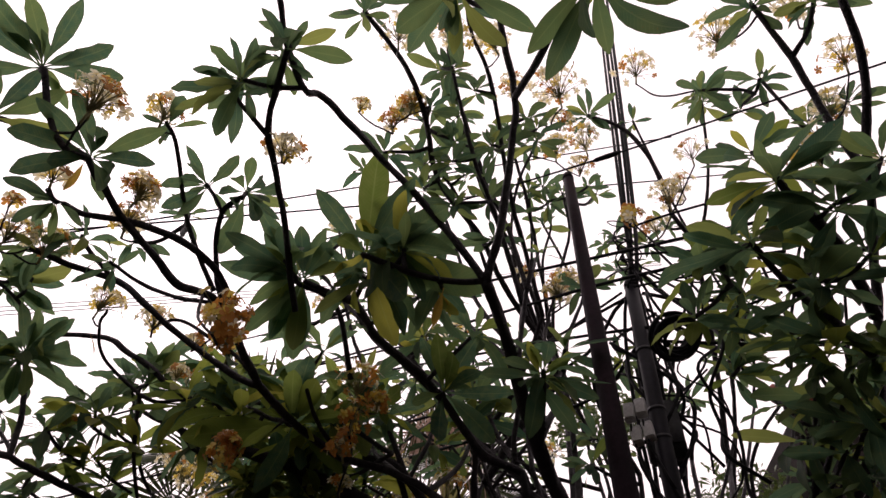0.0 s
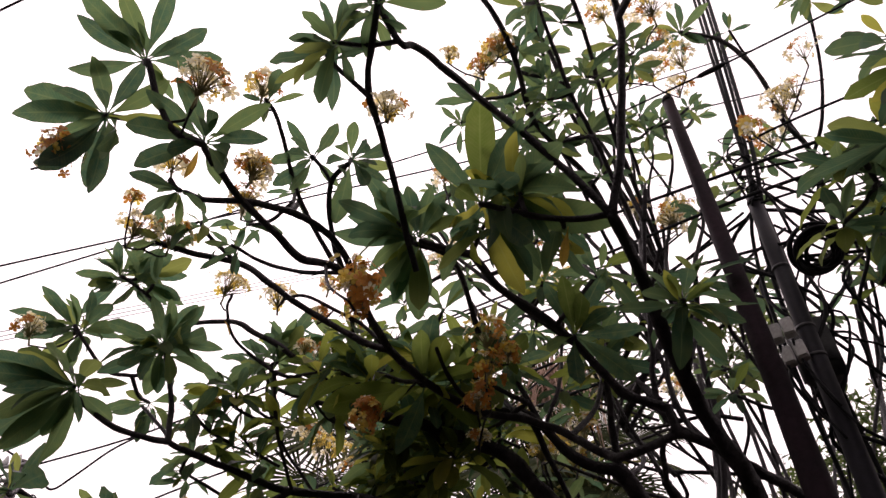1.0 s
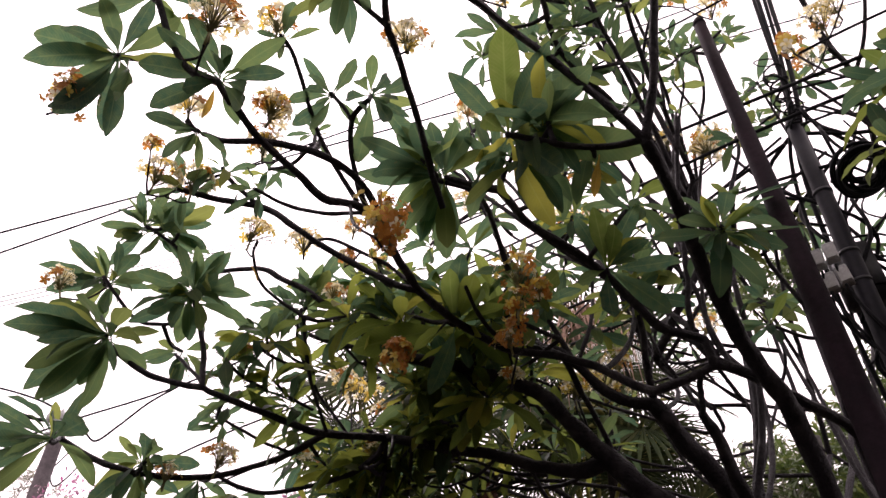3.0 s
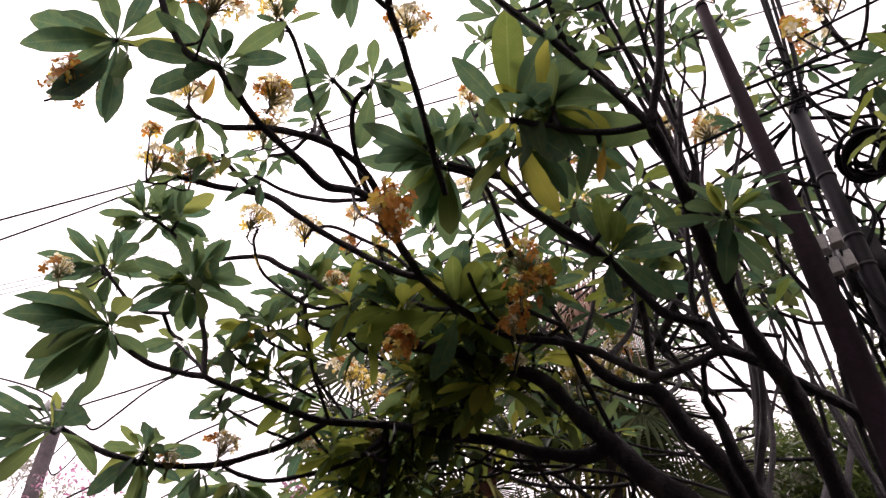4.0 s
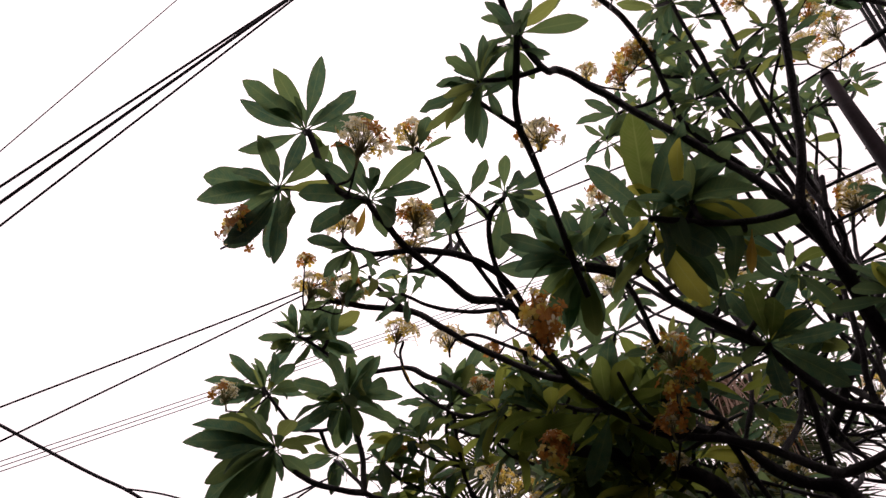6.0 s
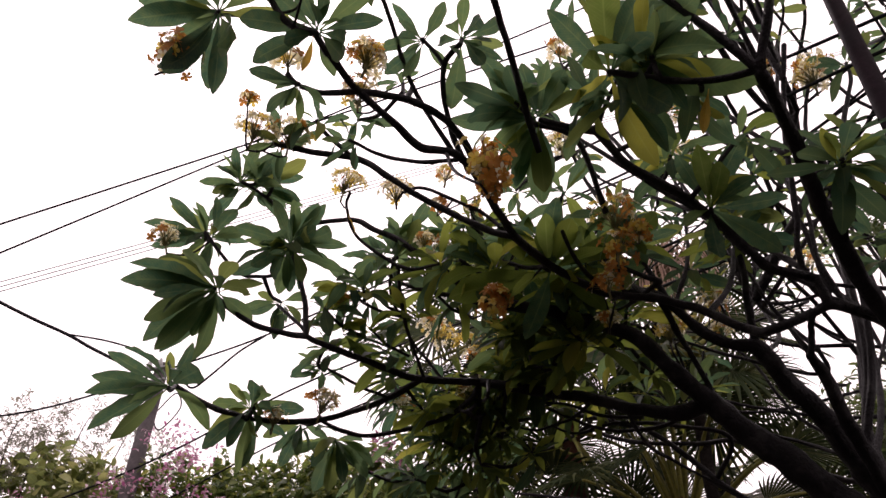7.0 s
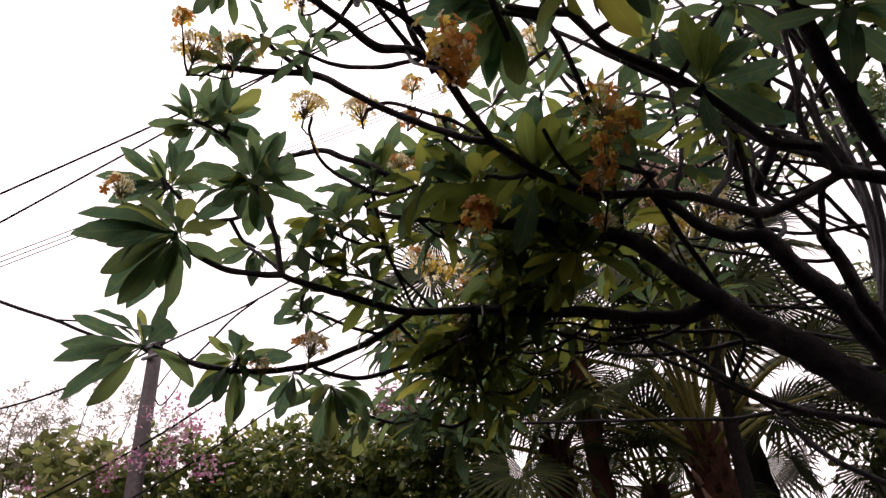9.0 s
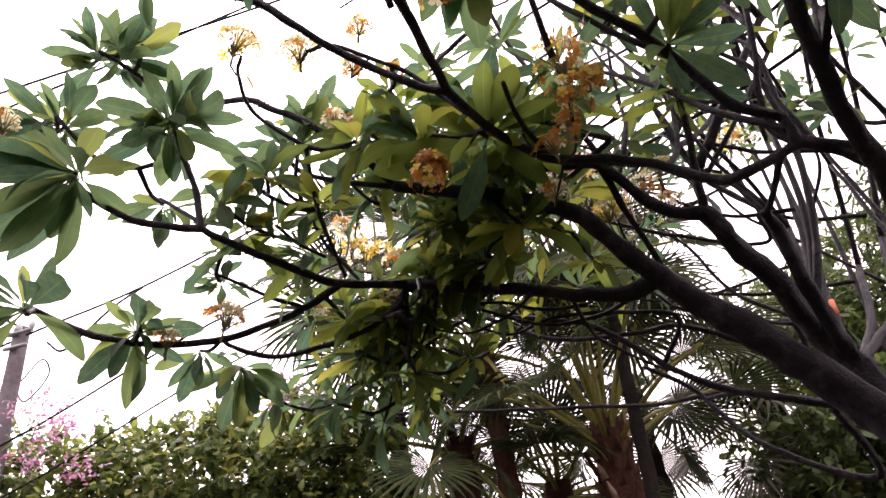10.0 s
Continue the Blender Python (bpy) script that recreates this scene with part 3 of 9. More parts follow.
branch(0.0095, 0.0075, (-2.005, 1.821, 3.419), (-2.055, 1.882, 3.434), (-2.106, 1.944, 3.490))
whorl_of((-2.106, 1.944, 3.490), (-0.12, -0.15, 0.16), (-0.23, -0.14, 0.08), (-0.13, -0.01, 0.22), (0.14, -0.11, 0.03), (0.27, -0.07, -0.04), (-0.23, -0.08, -0.00), (0.09, 0.14, 0.08), (-0.22, 0.09, -0.01), (-0.13, 0.16, -0.04), (0.16, 0.00, -0.13), (-0.17, -0.12, 0.00))
branch(0.0095, 0.0075, (-1.832, 1.782, 3.621), (-1.859, 1.803, 3.634), (-1.885, 1.824, 3.667))
whorl_of((-1.885, 1.824, 3.667), (0.01, -0.18, 0.00), (-0.06, -0.15, -0.10), (-0.05, -0.11, -0.13), (0.01, -0.06, -0.20), (0.06, -0.16, 0.06), (0.02, 0.03, 0.24), (0.25, 0.01, 0.09), (0.20, -0.03, 0.14), (-0.07, -0.08, -0.15), (0.05, 0.11, 0.14))
branch(0.0095, 0.0075, (-1.832, 1.782, 3.621), (-1.816, 1.812, 3.627), (-1.800, 1.842, 3.651))
whorl_of((-1.800, 1.842, 3.651), (0.23, 0.03, 0.08), (0.17, 0.12, -0.05), (0.16, 0.11, -0.10), (0.02, 0.05, 0.18), (-0.02, -0.04, -0.20), (0.06, -0.17, 0.05), (0.17, 0.08, 0.07))
branch(0.0095, 0.0075, (-1.614, 1.995, 3.248), (-1.599, 1.933, 3.251), (-1.585, 1.872, 3.286))
whorl_of((-1.585, 1.872, 3.286), (-0.10, -0.01, 0.23), (0.11, -0.13, 0.12), (0.19, -0.08, 0.08), (0.23, -0.08, -0.01), (0.27, 0.05, 0.05), (-0.12, -0.08, -0.13), (-0.11, -0.02, -0.17), (-0.14, 0.16, -0.08), (-0.21, -0.07, 0.11), (0.09, 0.05, -0.19), (0.07, 0.19, 0.01), (0.21, 0.08, 0.02), (-0.07, -0.14, -0.07), (0.01, -0.18, 0.02))
branch(0.0095, 0.0075, (-1.796, 1.997, 3.254), (-1.833, 2.121, 3.237), (-1.870, 2.244, 3.282))
whorl_of((-1.870, 2.244, 3.282), (-0.19, -0.09, -0.01), (-0.19, 0.05, -0.00), (-0.10, 0.10, -0.12), (-0.01, 0.09, -0.16), (0.12, 0.00, -0.14), (0.19, -0.03, -0.00), (0.15, 0.05, -0.10), (-0.12, 0.01, 0.08))
branch(0.0095, 0.0075, (-1.979, 2.327, 2.800), (-1.993, 2.338, 2.808), (-2.007, 2.350, 2.826))
whorl_of((-2.007, 2.350, 2.826), (0.01, -0.17, 0.03), (-0.21, 0.04, 0.09), (-0.22, 0.08, 0.06), (0.14, -0.17, 0.07), (0.20, -0.15, 0.08), (0.23, -0.09, -0.01), (0.16, 0.15, 0.05), (-0.23, 0.01, -0.12), (-0.08, -0.04, -0.18), (-0.08, 0.11, -0.23), (-0.06, 0.19, -0.17), (0.17, -0.08, -0.01))
branch(0.0095, 0.0075, (-1.918, 3.269, 2.824), (-1.943, 3.141, 2.836), (-1.968, 3.014, 2.914))
whorl_of((-1.968, 3.014, 2.914), (-0.29, 0.04, 0.00), (-0.07, -0.13, -0.17), (-0.14, 0.10, -0.21), (-0.06, 0.14, -0.22), (0.07, 0.06, -0.21), (0.12, 0.22, -0.08), (0.04, 0.17, 0.09), (-0.08, -0.18, -0.03), (-0.30, -0.04, -0.07), (0.23, 0.13, -0.04))
branch(0.0095, 0.0075, (-1.853, 2.672, 2.890), (-1.925, 2.708, 2.877), (-1.998, 2.743, 2.902))
whorl_of((-1.998, 2.743, 2.902), (-0.14, 0.01, -0.12), (-0.13, 0.07, -0.16), (-0.02, 0.02, -0.16), (0.09, -0.01, -0.15), (0.03, 0.16, 0.00), (-0.19, -0.03, -0.04))
branch(0.0095, 0.0075, (-1.735, 2.411, 3.025), (-1.761, 2.470, 3.034), (-1.787, 2.530, 3.077))
whorl_of((-1.787, 2.530, 3.077), (-0.08, -0.08, 0.05), (-0.10, -0.05, -0.02), (-0.04, -0.04, -0.09), (-0.02, 0.06, -0.10), (0.12, -0.06, 0.03), (0.09, 0.08, -0.06), (0.01, -0.11, 0.05))
branch(0.0095, 0.0075, (-1.423, 2.342, 3.480), (-1.384, 2.348, 3.470), (-1.344, 2.353, 3.480))
whorl_of((-1.344, 2.353, 3.480), (0.14, -0.04, 0.17), (-0.02, -0.16, 0.11), (-0.03, -0.00, 0.21), (0.09, -0.09, 0.17), (-0.16, 0.00, 0.16), (0.12, 0.08, 0.14), (0.15, -0.01, -0.10), (-0.16, 0.08, 0.02), (0.22, 0.01, 0.11))
branch(0.0095, 0.0075, (-0.843, 2.325, 3.324), (-0.845, 2.301, 3.275), (-0.847, 2.278, 3.247))
whorl_of((-0.847, 2.278, 3.247), (-0.28, -0.15, 0.02), (-0.15, -0.16, 0.16), (-0.09, 0.01, 0.20), (0.06, -0.20, 0.03), (-0.18, -0.13, -0.14), (0.14, -0.15, 0.02), (0.13, 0.13, 0.13), (-0.08, -0.07, -0.20))
branch(0.0095, 0.0075, (-0.632, 2.215, 3.182), (-0.625, 2.246, 3.181), (-0.619, 2.277, 3.196))
whorl_of((-0.619, 2.277, 3.196), (0.05, -0.30, 0.08), (0.18, -0.26, 0.09), (-0.14, 0.05, 0.29), (-0.20, 0.04, 0.23), (0.25, -0.17, -0.02), (0.36, 0.03, 0.14), (-0.18, -0.19, -0.16), (-0.40, -0.09, -0.07), (-0.13, 0.28, -0.07), (0.13, 0.29, 0.09))
branch(0.0095, 0.0075, (-0.711, 2.990, 3.317), (-0.716, 2.986, 3.314), (-0.721, 2.981, 3.315))
whorl_of((-0.721, 2.981, 3.315), (-0.02, 0.00, 0.18), (0.09, -0.06, 0.14), (0.20, 0.05, 0.04), (0.16, 0.09, -0.01), (-0.13, -0.09, 0.10), (-0.15, 0.07, -0.03), (0.02, 0.06, -0.16))
branch(0.0095, 0.0075, (0.012, 2.118, 3.184), (0.009, 2.109, 3.193), (0.007, 2.100, 3.209))
whorl_of((0.007, 2.100, 3.209), (-0.00, -0.26, 0.05), (-0.06, -0.03, 0.23), (0.12, -0.01, 0.26), (0.15, -0.18, -0.01), (0.26, 0.06, 0.01), (0.21, 0.15, -0.12), (0.11, 0.25, 0.02), (-0.03, -0.01, -0.24), (-0.12, -0.11, -0.12), (0.08, -0.23, 0.03))
branch(0.0095, 0.0075, (-0.212, 1.437, 3.293), (-0.215, 1.471, 3.317), (-0.219, 1.505, 3.365))
whorl_of((-0.219, 1.505, 3.365), (0.03, -0.15, 0.33), (0.29, -0.04, 0.18), (0.34, 0.03, 0.05), (0.42, 0.17, -0.03), (0.18, 0.00, -0.24), (0.03, 0.34, -0.05), (-0.11, 0.22, 0.05), (-0.10, -0.27, 0.02), (0.17, -0.19, -0.04), (-0.08, -0.20, -0.07))
branch(0.0095, 0.0075, (-1.094, 0.813, 3.493), (-1.109, 0.819, 3.506), (-1.124, 0.826, 3.530))
whorl_of((-1.124, 0.826, 3.530), (-0.12, -0.17, 0.13), (-0.19, -0.11, 0.11), (-0.06, -0.09, 0.23), (0.11, -0.12, 0.17), (0.13, 0.05, 0.17), (0.18, 0.10, 0.08), (0.00, 0.15, 0.04), (-0.24, 0.00, 0.01))
branch(0.0095, 0.0075, (-1.258, 0.898, 3.392), (-1.232, 0.881, 3.349), (-1.205, 0.864, 3.327))
whorl_of((-1.205, 0.864, 3.327), (-0.02, -0.18, -0.05), (-0.26, -0.03, 0.16), (-0.27, -0.03, 0.10), (-0.07, -0.02, 0.23), (0.04, -0.00, 0.23), (0.08, 0.08, 0.20), (-0.19, 0.06, -0.17), (-0.15, 0.09, -0.19), (-0.03, 0.12, -0.21), (0.09, 0.04, -0.21), (0.12, 0.14, 0.10), (0.17, 0.02, -0.17))
whorl_of((-0.979, 1.028, 3.333), (-0.21, -0.05, -0.07), (-0.19, -0.14, 0.01), (-0.13, -0.11, 0.15), (-0.06, -0.05, 0.21), (0.08, -0.12, -0.02), (0.15, 0.02, 0.18), (0.19, 0.02, -0.11), (0.12, 0.04, -0.16), (-0.06, -0.09, -0.12), (0.22, -0.01, -0.03), (-0.05, 0.17, -0.00))
branch(0.0095, 0.0075, (-1.093, 1.072, 3.243), (-1.075, 1.080, 3.216), (-1.057, 1.088, 3.203))
whorl_of((-1.057, 1.088, 3.203), (-0.12, -0.10, 0.04), (-0.13, 0.00, -0.05), (-0.05, 0.10, -0.01), (-0.13, -0.02, 0.06), (0.03, 0.09, 0.03))
branch(0.0095, 0.0075, (-0.680, 1.402, 3.585), (-0.683, 1.419, 3.613), (-0.686, 1.437, 3.660))
whorl_of((-0.686, 1.437, 3.660), (-0.01, -0.18, -0.03), (0.07, -0.18, -0.01), (0.15, -0.12, -0.03), (0.22, 0.00, 0.00), (-0.10, -0.11, -0.11), (-0.08, 0.14, -0.19), (-0.06, -0.04, -0.19), (0.09, 0.04, -0.17), (0.13, 0.19, -0.09), (0.11, 0.16, 0.08))
branch(0.0095, 0.0075, (-0.800, 1.356, 3.614), (-0.800, 1.365, 3.616), (-0.800, 1.373, 3.623))
whorl_of((-0.800, 1.373, 3.623), (-0.15, 0.03, -0.08), (-0.08, -0.13, -0.06), (-0.10, -0.05, 0.13), (0.02, 0.14, 0.02), (-0.07, 0.02, -0.15), (-0.16, -0.07, -0.02), (0.06, 0.02, 0.17))

whorl((-2.060, 1.915, 3.480), (-0.45, -0.45, 0.77), 11, 0.24, 0.30)
whorl((-1.880, 1.830, 3.655), (-0.32, -0.42, 0.85), 10, 0.22, 0.30)
whorl((-1.790, 1.845, 3.635), (0.11, -0.30, 0.94), 8, 0.20, 0.30)
whorl((-1.600, 1.865, 3.285), (-0.20, -0.35, 0.91), 14, 0.23, 0.30)
whorl((-1.600, 1.900, 3.270), (0.50, -0.45, 0.74), 9, 0.22, 0.30)
whorl((-1.790, 1.740, 3.035), (-0.60, -0.20, 0.77), 8, 0.24, 0.30)
whorl((-2.015, 2.350, 2.830), (0.00, -0.30, 0.95), 7, 0.20, 0.30)
whorl((-1.960, 3.010, 2.905), (-0.10, -0.20, -0.97), 9, 0.24, 0.10)
whorl((-1.790, 2.540, 3.060), (-0.40, -0.40, 0.82), 8, 0.15, 0.30)

# middle whorls
branch(0.0108, 0.01, (0.199, 1.528, 3.237), (0.031, 1.546, 3.266), (-0.114, 1.477, 3.277), (-0.212, 1.437, 3.293))
branch(0.01716, 0.0162, (0.320, 2.326, 2.878), (0.285, 2.300, 2.975), (0.150, 2.223, 3.006), (0.012, 2.118, 3.184), (-0.126, 2.021, 3.286), (-0.241, 1.928, 3.361), (-0.316, 1.804, 3.429))
branch(0.0144, 0.0108, (-0.316, 1.804, 3.429), (-0.402, 1.767, 3.442), (-0.490, 1.718, 3.460))
whorl_of((-0.498, 1.712, 3.463), (-0.15, -0.04, 0.18), (-0.25, -0.06, 0.10), (-0.31, -0.03, 0.05), (-0.03, -0.03, 0.23), (0.04, -0.02, 0.24), (0.15, -0.16, 0.04), (-0.13, 0.16, -0.16), (-0.22, 0.13, -0.15), (-0.05, 0.21, -0.18), (0.00, 0.21, -0.12), (0.19, -0.12, -0.02), (-0.20, 0.09, 0.03))
whorl((-0.557, 1.637, 3.492), (-0.23, -0.34, 0.91), 10, 0.26, 0.30)
branch(0.011, 0.009, (-0.767, 1.729, 3.309), (-0.789, 1.579, 3.443), (-0.751, 1.447, 3.540), (-0.680, 1.402, 3.585))
branch(0.008, 0.007, (-0.753, 1.454, 3.534), (-0.762, 1.418, 3.571), (-0.800, 1.356, 3.614))
branch(0.0117, 0.011, (-0.505, 1.724, 3.316), (-0.515, 1.463, 3.482), (-0.502, 1.277, 3.521), (-0.507, 1.126, 3.554), (-0.463, 0.997, 3.625), (-0.404, 0.879, 3.682))
whorl((-0.404, 0.879, 3.682), (0.00, -0.20, 0.98), 12, 0.20, 0.30)
branch(0.01, 0.008, (-0.507, 1.126, 3.554), (-0.577, 1.054, 3.611), (-0.617, 1.004, 3.649))
whorl((-0.617, 1.004, 3.649), (-0.44, -0.22, 0.87), 14, 0.20, 0.30)
branch(0.01, 0.007, (-0.813, 1.679, 3.389), (-0.883, 1.476, 3.532), (-0.874, 1.214, 3.653), (-0.895, 1.138, 3.688))
whorl((-0.895, 1.138, 3.688), (-0.24, -0.88, 0.41), 6, 0.16, 0.30)
branch(0.011, 0.009, (-0.344, 2.037, 3.237), (-0.389, 1.836, 3.430), (-0.509, 1.728, 3.454), (-0.520, 1.695, 3.454))
whorl_of((-0.523, 1.709, 3.483), (-0.18, -0.04, 0.15), (-0.03, -0.22, 0.06), (-0.01, 0.01, 0.22), (-0.24, -0.18, -0.01), (0.05, 0.07, 0.20), (-0.12, 0.18, -0.13), (-0.18, 0.14, -0.09), (-0.03, 0.26, -0.17), (-0.19, 0.10, 0.05), (0.12, 0.10, 0.16))
branch(0.01, 0.009, (-0.603, 2.189, 3.163), (-0.718, 2.293, 3.242), (-0.843, 2.325, 3.324))
branch(0.01, 0.008, (-0.423, 2.357, 3.098), (-0.495, 2.191, 3.153), (-0.513, 2.051, 3.205))
whorl((-0.396, 2.770, 3.233), (-0.33, -0.33, 0.88), 16, 0.24, 0.30)
whorl((-0.786, 2.906, 3.076), (-0.29, -0.43, 0.86), 16, 0.24, 0.30)
whorl((-0.611, 2.757, 3.207), (0.23, -0.34, 0.91), 13, 0.23, 0.30)
branch(0.01, 0.008, (-0.515, 2.879, 3.113), (-0.429, 2.859, 3.170), (-0.396, 2.770, 3.233))
branch(0.01, 0.008, (-0.658, 2.835, 3.153), (-0.753, 2.890, 3.122), (-0.786, 2.906, 3.076))
branch(0.008, 0.007, (-1.390, 2.376, 3.201), (-1.450, 2.271, 3.210), (-1.502, 2.200, 3.266))
whorl((-1.502, 2.200, 3.266), (-0.23, -0.34, 0.91), 17, 0.21, 0.30)
branch(0.008, 0.007, (-1.346, 2.544, 3.065), (-1.411, 2.440, 3.081), (-1.467, 2.373, 3.141))
whorl((-1.467, 2.373, 3.141), (-0.23, -0.34, 0.91), 16, 0.21, 0.30)
branch(0.008, 0.007, (-1.472, 2.341, 3.083), (-1.527, 2.236, 3.092), (-1.578, 2.167, 3.147))
whorl((-1.578, 2.167, 3.147), (-0.23, -0.34, 0.91), 12, 0.21, 0.30)
branch(0.008, 0.007, (-1.187, 2.520, 3.506), (-1.259, 2.414, 3.517), (-1.315, 2.339, 3.577))
whorl((-1.315, 2.339, 3.577), (-0.23, -0.34, 0.91), 13, 0.21, 0.30)
branch(0.008, 0.007, (-1.390, 2.376, 3.201), (-1.310, 2.474, 3.211), (-1.375, 2.370, 3.223), (-1.429, 2.300, 3.281))
whorl((-1.429, 2.300, 3.281), (-0.23, -0.34, 0.91), 10, 0.21, 0.30)
branch(0.008, 0.007, (-0.934, 2.517, 3.371), (-1.008, 2.418, 3.386), (-1.065, 2.352, 3.446))
whorl((-1.065, 2.352, 3.446), (-0.23, -0.34, 0.91), 13, 0.21, 0.30)
branch(0.008, 0.007, (-1.078, 2.659, 3.268), (-1.153, 2.557, 3.287), (-1.212, 2.490, 3.351))
whorl((-1.212, 2.490, 3.351), (-0.23, -0.34, 0.91), 9, 0.21, 0.30)
branch(0.01, 0.008, (-1.269, 3.149, 3.053), (-1.262, 3.145, 3.128), (-1.449, 3.072, 2.998), (-1.601, 2.982, 3.043))
whorl((-1.601, 2.982, 3.043), (-0.46, -0.46, 0.76), 16, 0.23, 0.30)
branch(0.01, 0.008, (-1.090, 3.270, 2.969), (-1.280, 3.201, 2.845), (-1.434, 3.122, 2.894))
whorl((-1.434, 3.122, 2.894), (-0.46, -0.46, 0.76), 17, 0.23, 0.30)
branch(0.01, 0.008, (-0.834, 3.280, 3.095), (-1.032, 3.227, 2.976), (-1.189, 3.157, 3.029))
whorl((-1.189, 3.157, 3.029), (-0.46, -0.46, 0.76), 16, 0.23, 0.30)
branch(0.01, 0.008, (-1.282, 3.479, 2.845), (-1.474, 3.396, 2.716), (-1.635, 3.313, 2.766))
whorl((-1.635, 3.313, 2.766), (-0.46, -0.46, 0.76), 16, 0.23, 0.30)
branch(0.01, 0.008, (-1.570, 3.460, 2.914), (-1.758, 3.366, 2.777), (-1.918, 3.269, 2.824))
whorl((-1.918, 3.269, 2.824), (-0.46, -0.46, 0.76), 13, 0.23, 0.30)
branch(0.01, 0.008, (-0.913, 3.094, 3.213), (-1.106, 3.040, 3.093), (-1.258, 2.963, 3.142))
whorl((-1.258, 2.963, 3.142), (-0.46, -0.46, 0.76), 14, 0.23, 0.30)
branch(0.01, 0.008, (-0.751, 3.459, 3.052), (-0.762, 3.541, 3.031), (-0.971, 3.489, 2.910), (-1.136, 3.424, 2.968))
whorl((-1.136, 3.424, 2.968), (-0.46, -0.46, 0.76), 12, 0.23, 0.30)

# upright stem close by
branch(0.04056, 0.01794, (0.534, 3.037, 2.070), (0.625, 2.764, 2.345), (0.519, 2.415, 2.665), (0.444, 2.270, 2.777), (0.369, 2.114, 2.884), (0.292, 1.873, 3.053), (0.241, 1.702, 3.149), (0.188, 1.527, 3.227))
branch(0.0144, 0.01, (0.188, 1.527, 3.227), (0.077, 1.440, 3.377), (-0.008, 1.378, 3.467), (-0.153, 1.247, 3.577), (-0.321, 1.064, 3.664), (-0.368, 1.006, 3.623), (-0.414, 0.904, 3.699), (-0.425, 0.769, 3.779), (-0.450, 0.657, 3.815))
branch(0.0153, 0.01, (0.188, 1.527, 3.227), (0.243, 1.399, 3.362), (0.293, 1.209, 3.570), (0.309, 1.104, 3.672), (0.266, 0.858, 3.879), (0.238, 0.682, 4.001))
whorl((0.238, 0.682, 4.001), (0.00, -0.29, 0.96), 12, 0.24, 0.30)
branch(0.0135, 0.011, (0.309, 1.104, 3.672), (0.393, 0.924, 3.617), (0.451, 0.737, 3.533), (0.489, 0.619, 3.467))
whorl_of((0.503, 0.626, 3.462), (-0.18, 0.17, -0.06), (-0.11, 0.24, -0.11), (0.05, 0.22, -0.03), (0.17, 0.24, -0.08), (-0.24, -0.07, -0.06), (0.22, 0.04, -0.13), (-0.04, -0.12, 0.22))
whorl_of((0.140, 0.762, 3.758), (-0.23, 0.04, -0.18), (-0.10, 0.03, -0.23), (0.10, 0.23, -0.04), (-0.05, 0.23, 0.01), (-0.31, -0.05, -0.12), (0.24, 0.14, 0.00))
branch(0.01, 0.008, (-0.367, 0.999, 3.627), (-0.478, 0.994, 3.632), (-0.574, 0.962, 3.639))
whorl((-0.574, 0.962, 3.639), (-0.62, -0.25, 0.74), 16, 0.20, 0.30)
whorl((-0.433, 0.916, 3.687), (-0.24, -0.24, 0.94), 9, 0.16, 0.30)
branch(0.0126, 0.009, (0.444, 2.270, 2.777), (0.278, 2.362, 2.995), (0.293, 2.261, 3.244), (0.328, 2.146, 3.543), (0.393, 2.004, 3.817))
branch(0.0108, 0.009, (0.355, 2.083, 2.903), (0.365, 1.899, 2.993), (0.366, 1.786, 3.058))
whorl((0.366, 1.786, 3.058), (0.20, -0.40, 0.90), 18, 0.23, 0.30)
whorl((0.366, 1.786, 3.058), (0.70, -0.55, 0.45), 9, 0.23, 0.40)

# thin stems behind
branch(0.01785, 0.01445, (0.383, 3.131, 2.548), (0.572, 3.134, 3.147), (0.618, 3.097, 3.800))
branch(0.0153, 0.0102, (0.618, 3.097, 3.800), (0.481, 2.810, 4.039), (0.318, 2.432, 4.312), (0.188, 2.026, 4.526), (0.115, 1.787, 4.688), (0.038, 1.638, 4.773))
whorl((0.038, 1.638, 4.773), (0.00, -0.20, 0.98), 12, 0.15, 0.30)
branch(0.021, 0.017, (0.145, 2.885, 3.249), (0.329, 2.739, 3.470), (0.532, 2.660, 3.735))
branch(0.0156, 0.0108, (0.532, 2.660, 3.735), (0.298, 2.361, 3.959), (0.173, 2.095, 4.082), (-0.009, 1.818, 4.175), (-0.058, 1.468, 4.286), (-0.132, 1.248, 4.286), (-0.254, 1.075, 4.351))
whorl((-0.254, 1.075, 4.351), (0.00, -0.20, 0.98), 12, 0.15, 0.30)
branch(0.0126, 0.0084, (0.363, 2.284, 3.742), (0.276, 1.997, 3.967), (0.186, 1.749, 4.109), (0.127, 1.553, 4.244), (0.085, 1.354, 4.360))
whorl((0.085, 1.354, 4.360), (0.00, -0.20, 0.98), 12, 0.15, 0.30)
branch(0.01155, 0.00935, (0.852, 3.000, 2.362), (0.815, 3.203, 3.023), (0.750, 3.352, 3.745))
branch(0.011, 0.0066, (0.750, 3.352, 3.745), (0.568, 3.039, 4.061), (0.458, 2.680, 4.337), (0.457, 2.453, 4.554), (0.449, 2.309, 4.676))
whorl((0.449, 2.309, 4.676), (0.00, -0.20, 0.98), 12, 0.15, 0.30)
branch(0.01155, 0.00935, (0.852, 3.000, 2.362), (0.904, 3.368, 2.909), (0.888, 3.569, 3.521))
branch(0.011, 0.0066, (0.888, 3.569, 3.521), (0.729, 3.288, 3.851), (0.583, 3.038, 4.060), (0.508, 2.635, 4.378), (0.565, 2.451, 4.544), (0.527, 2.283, 4.688))
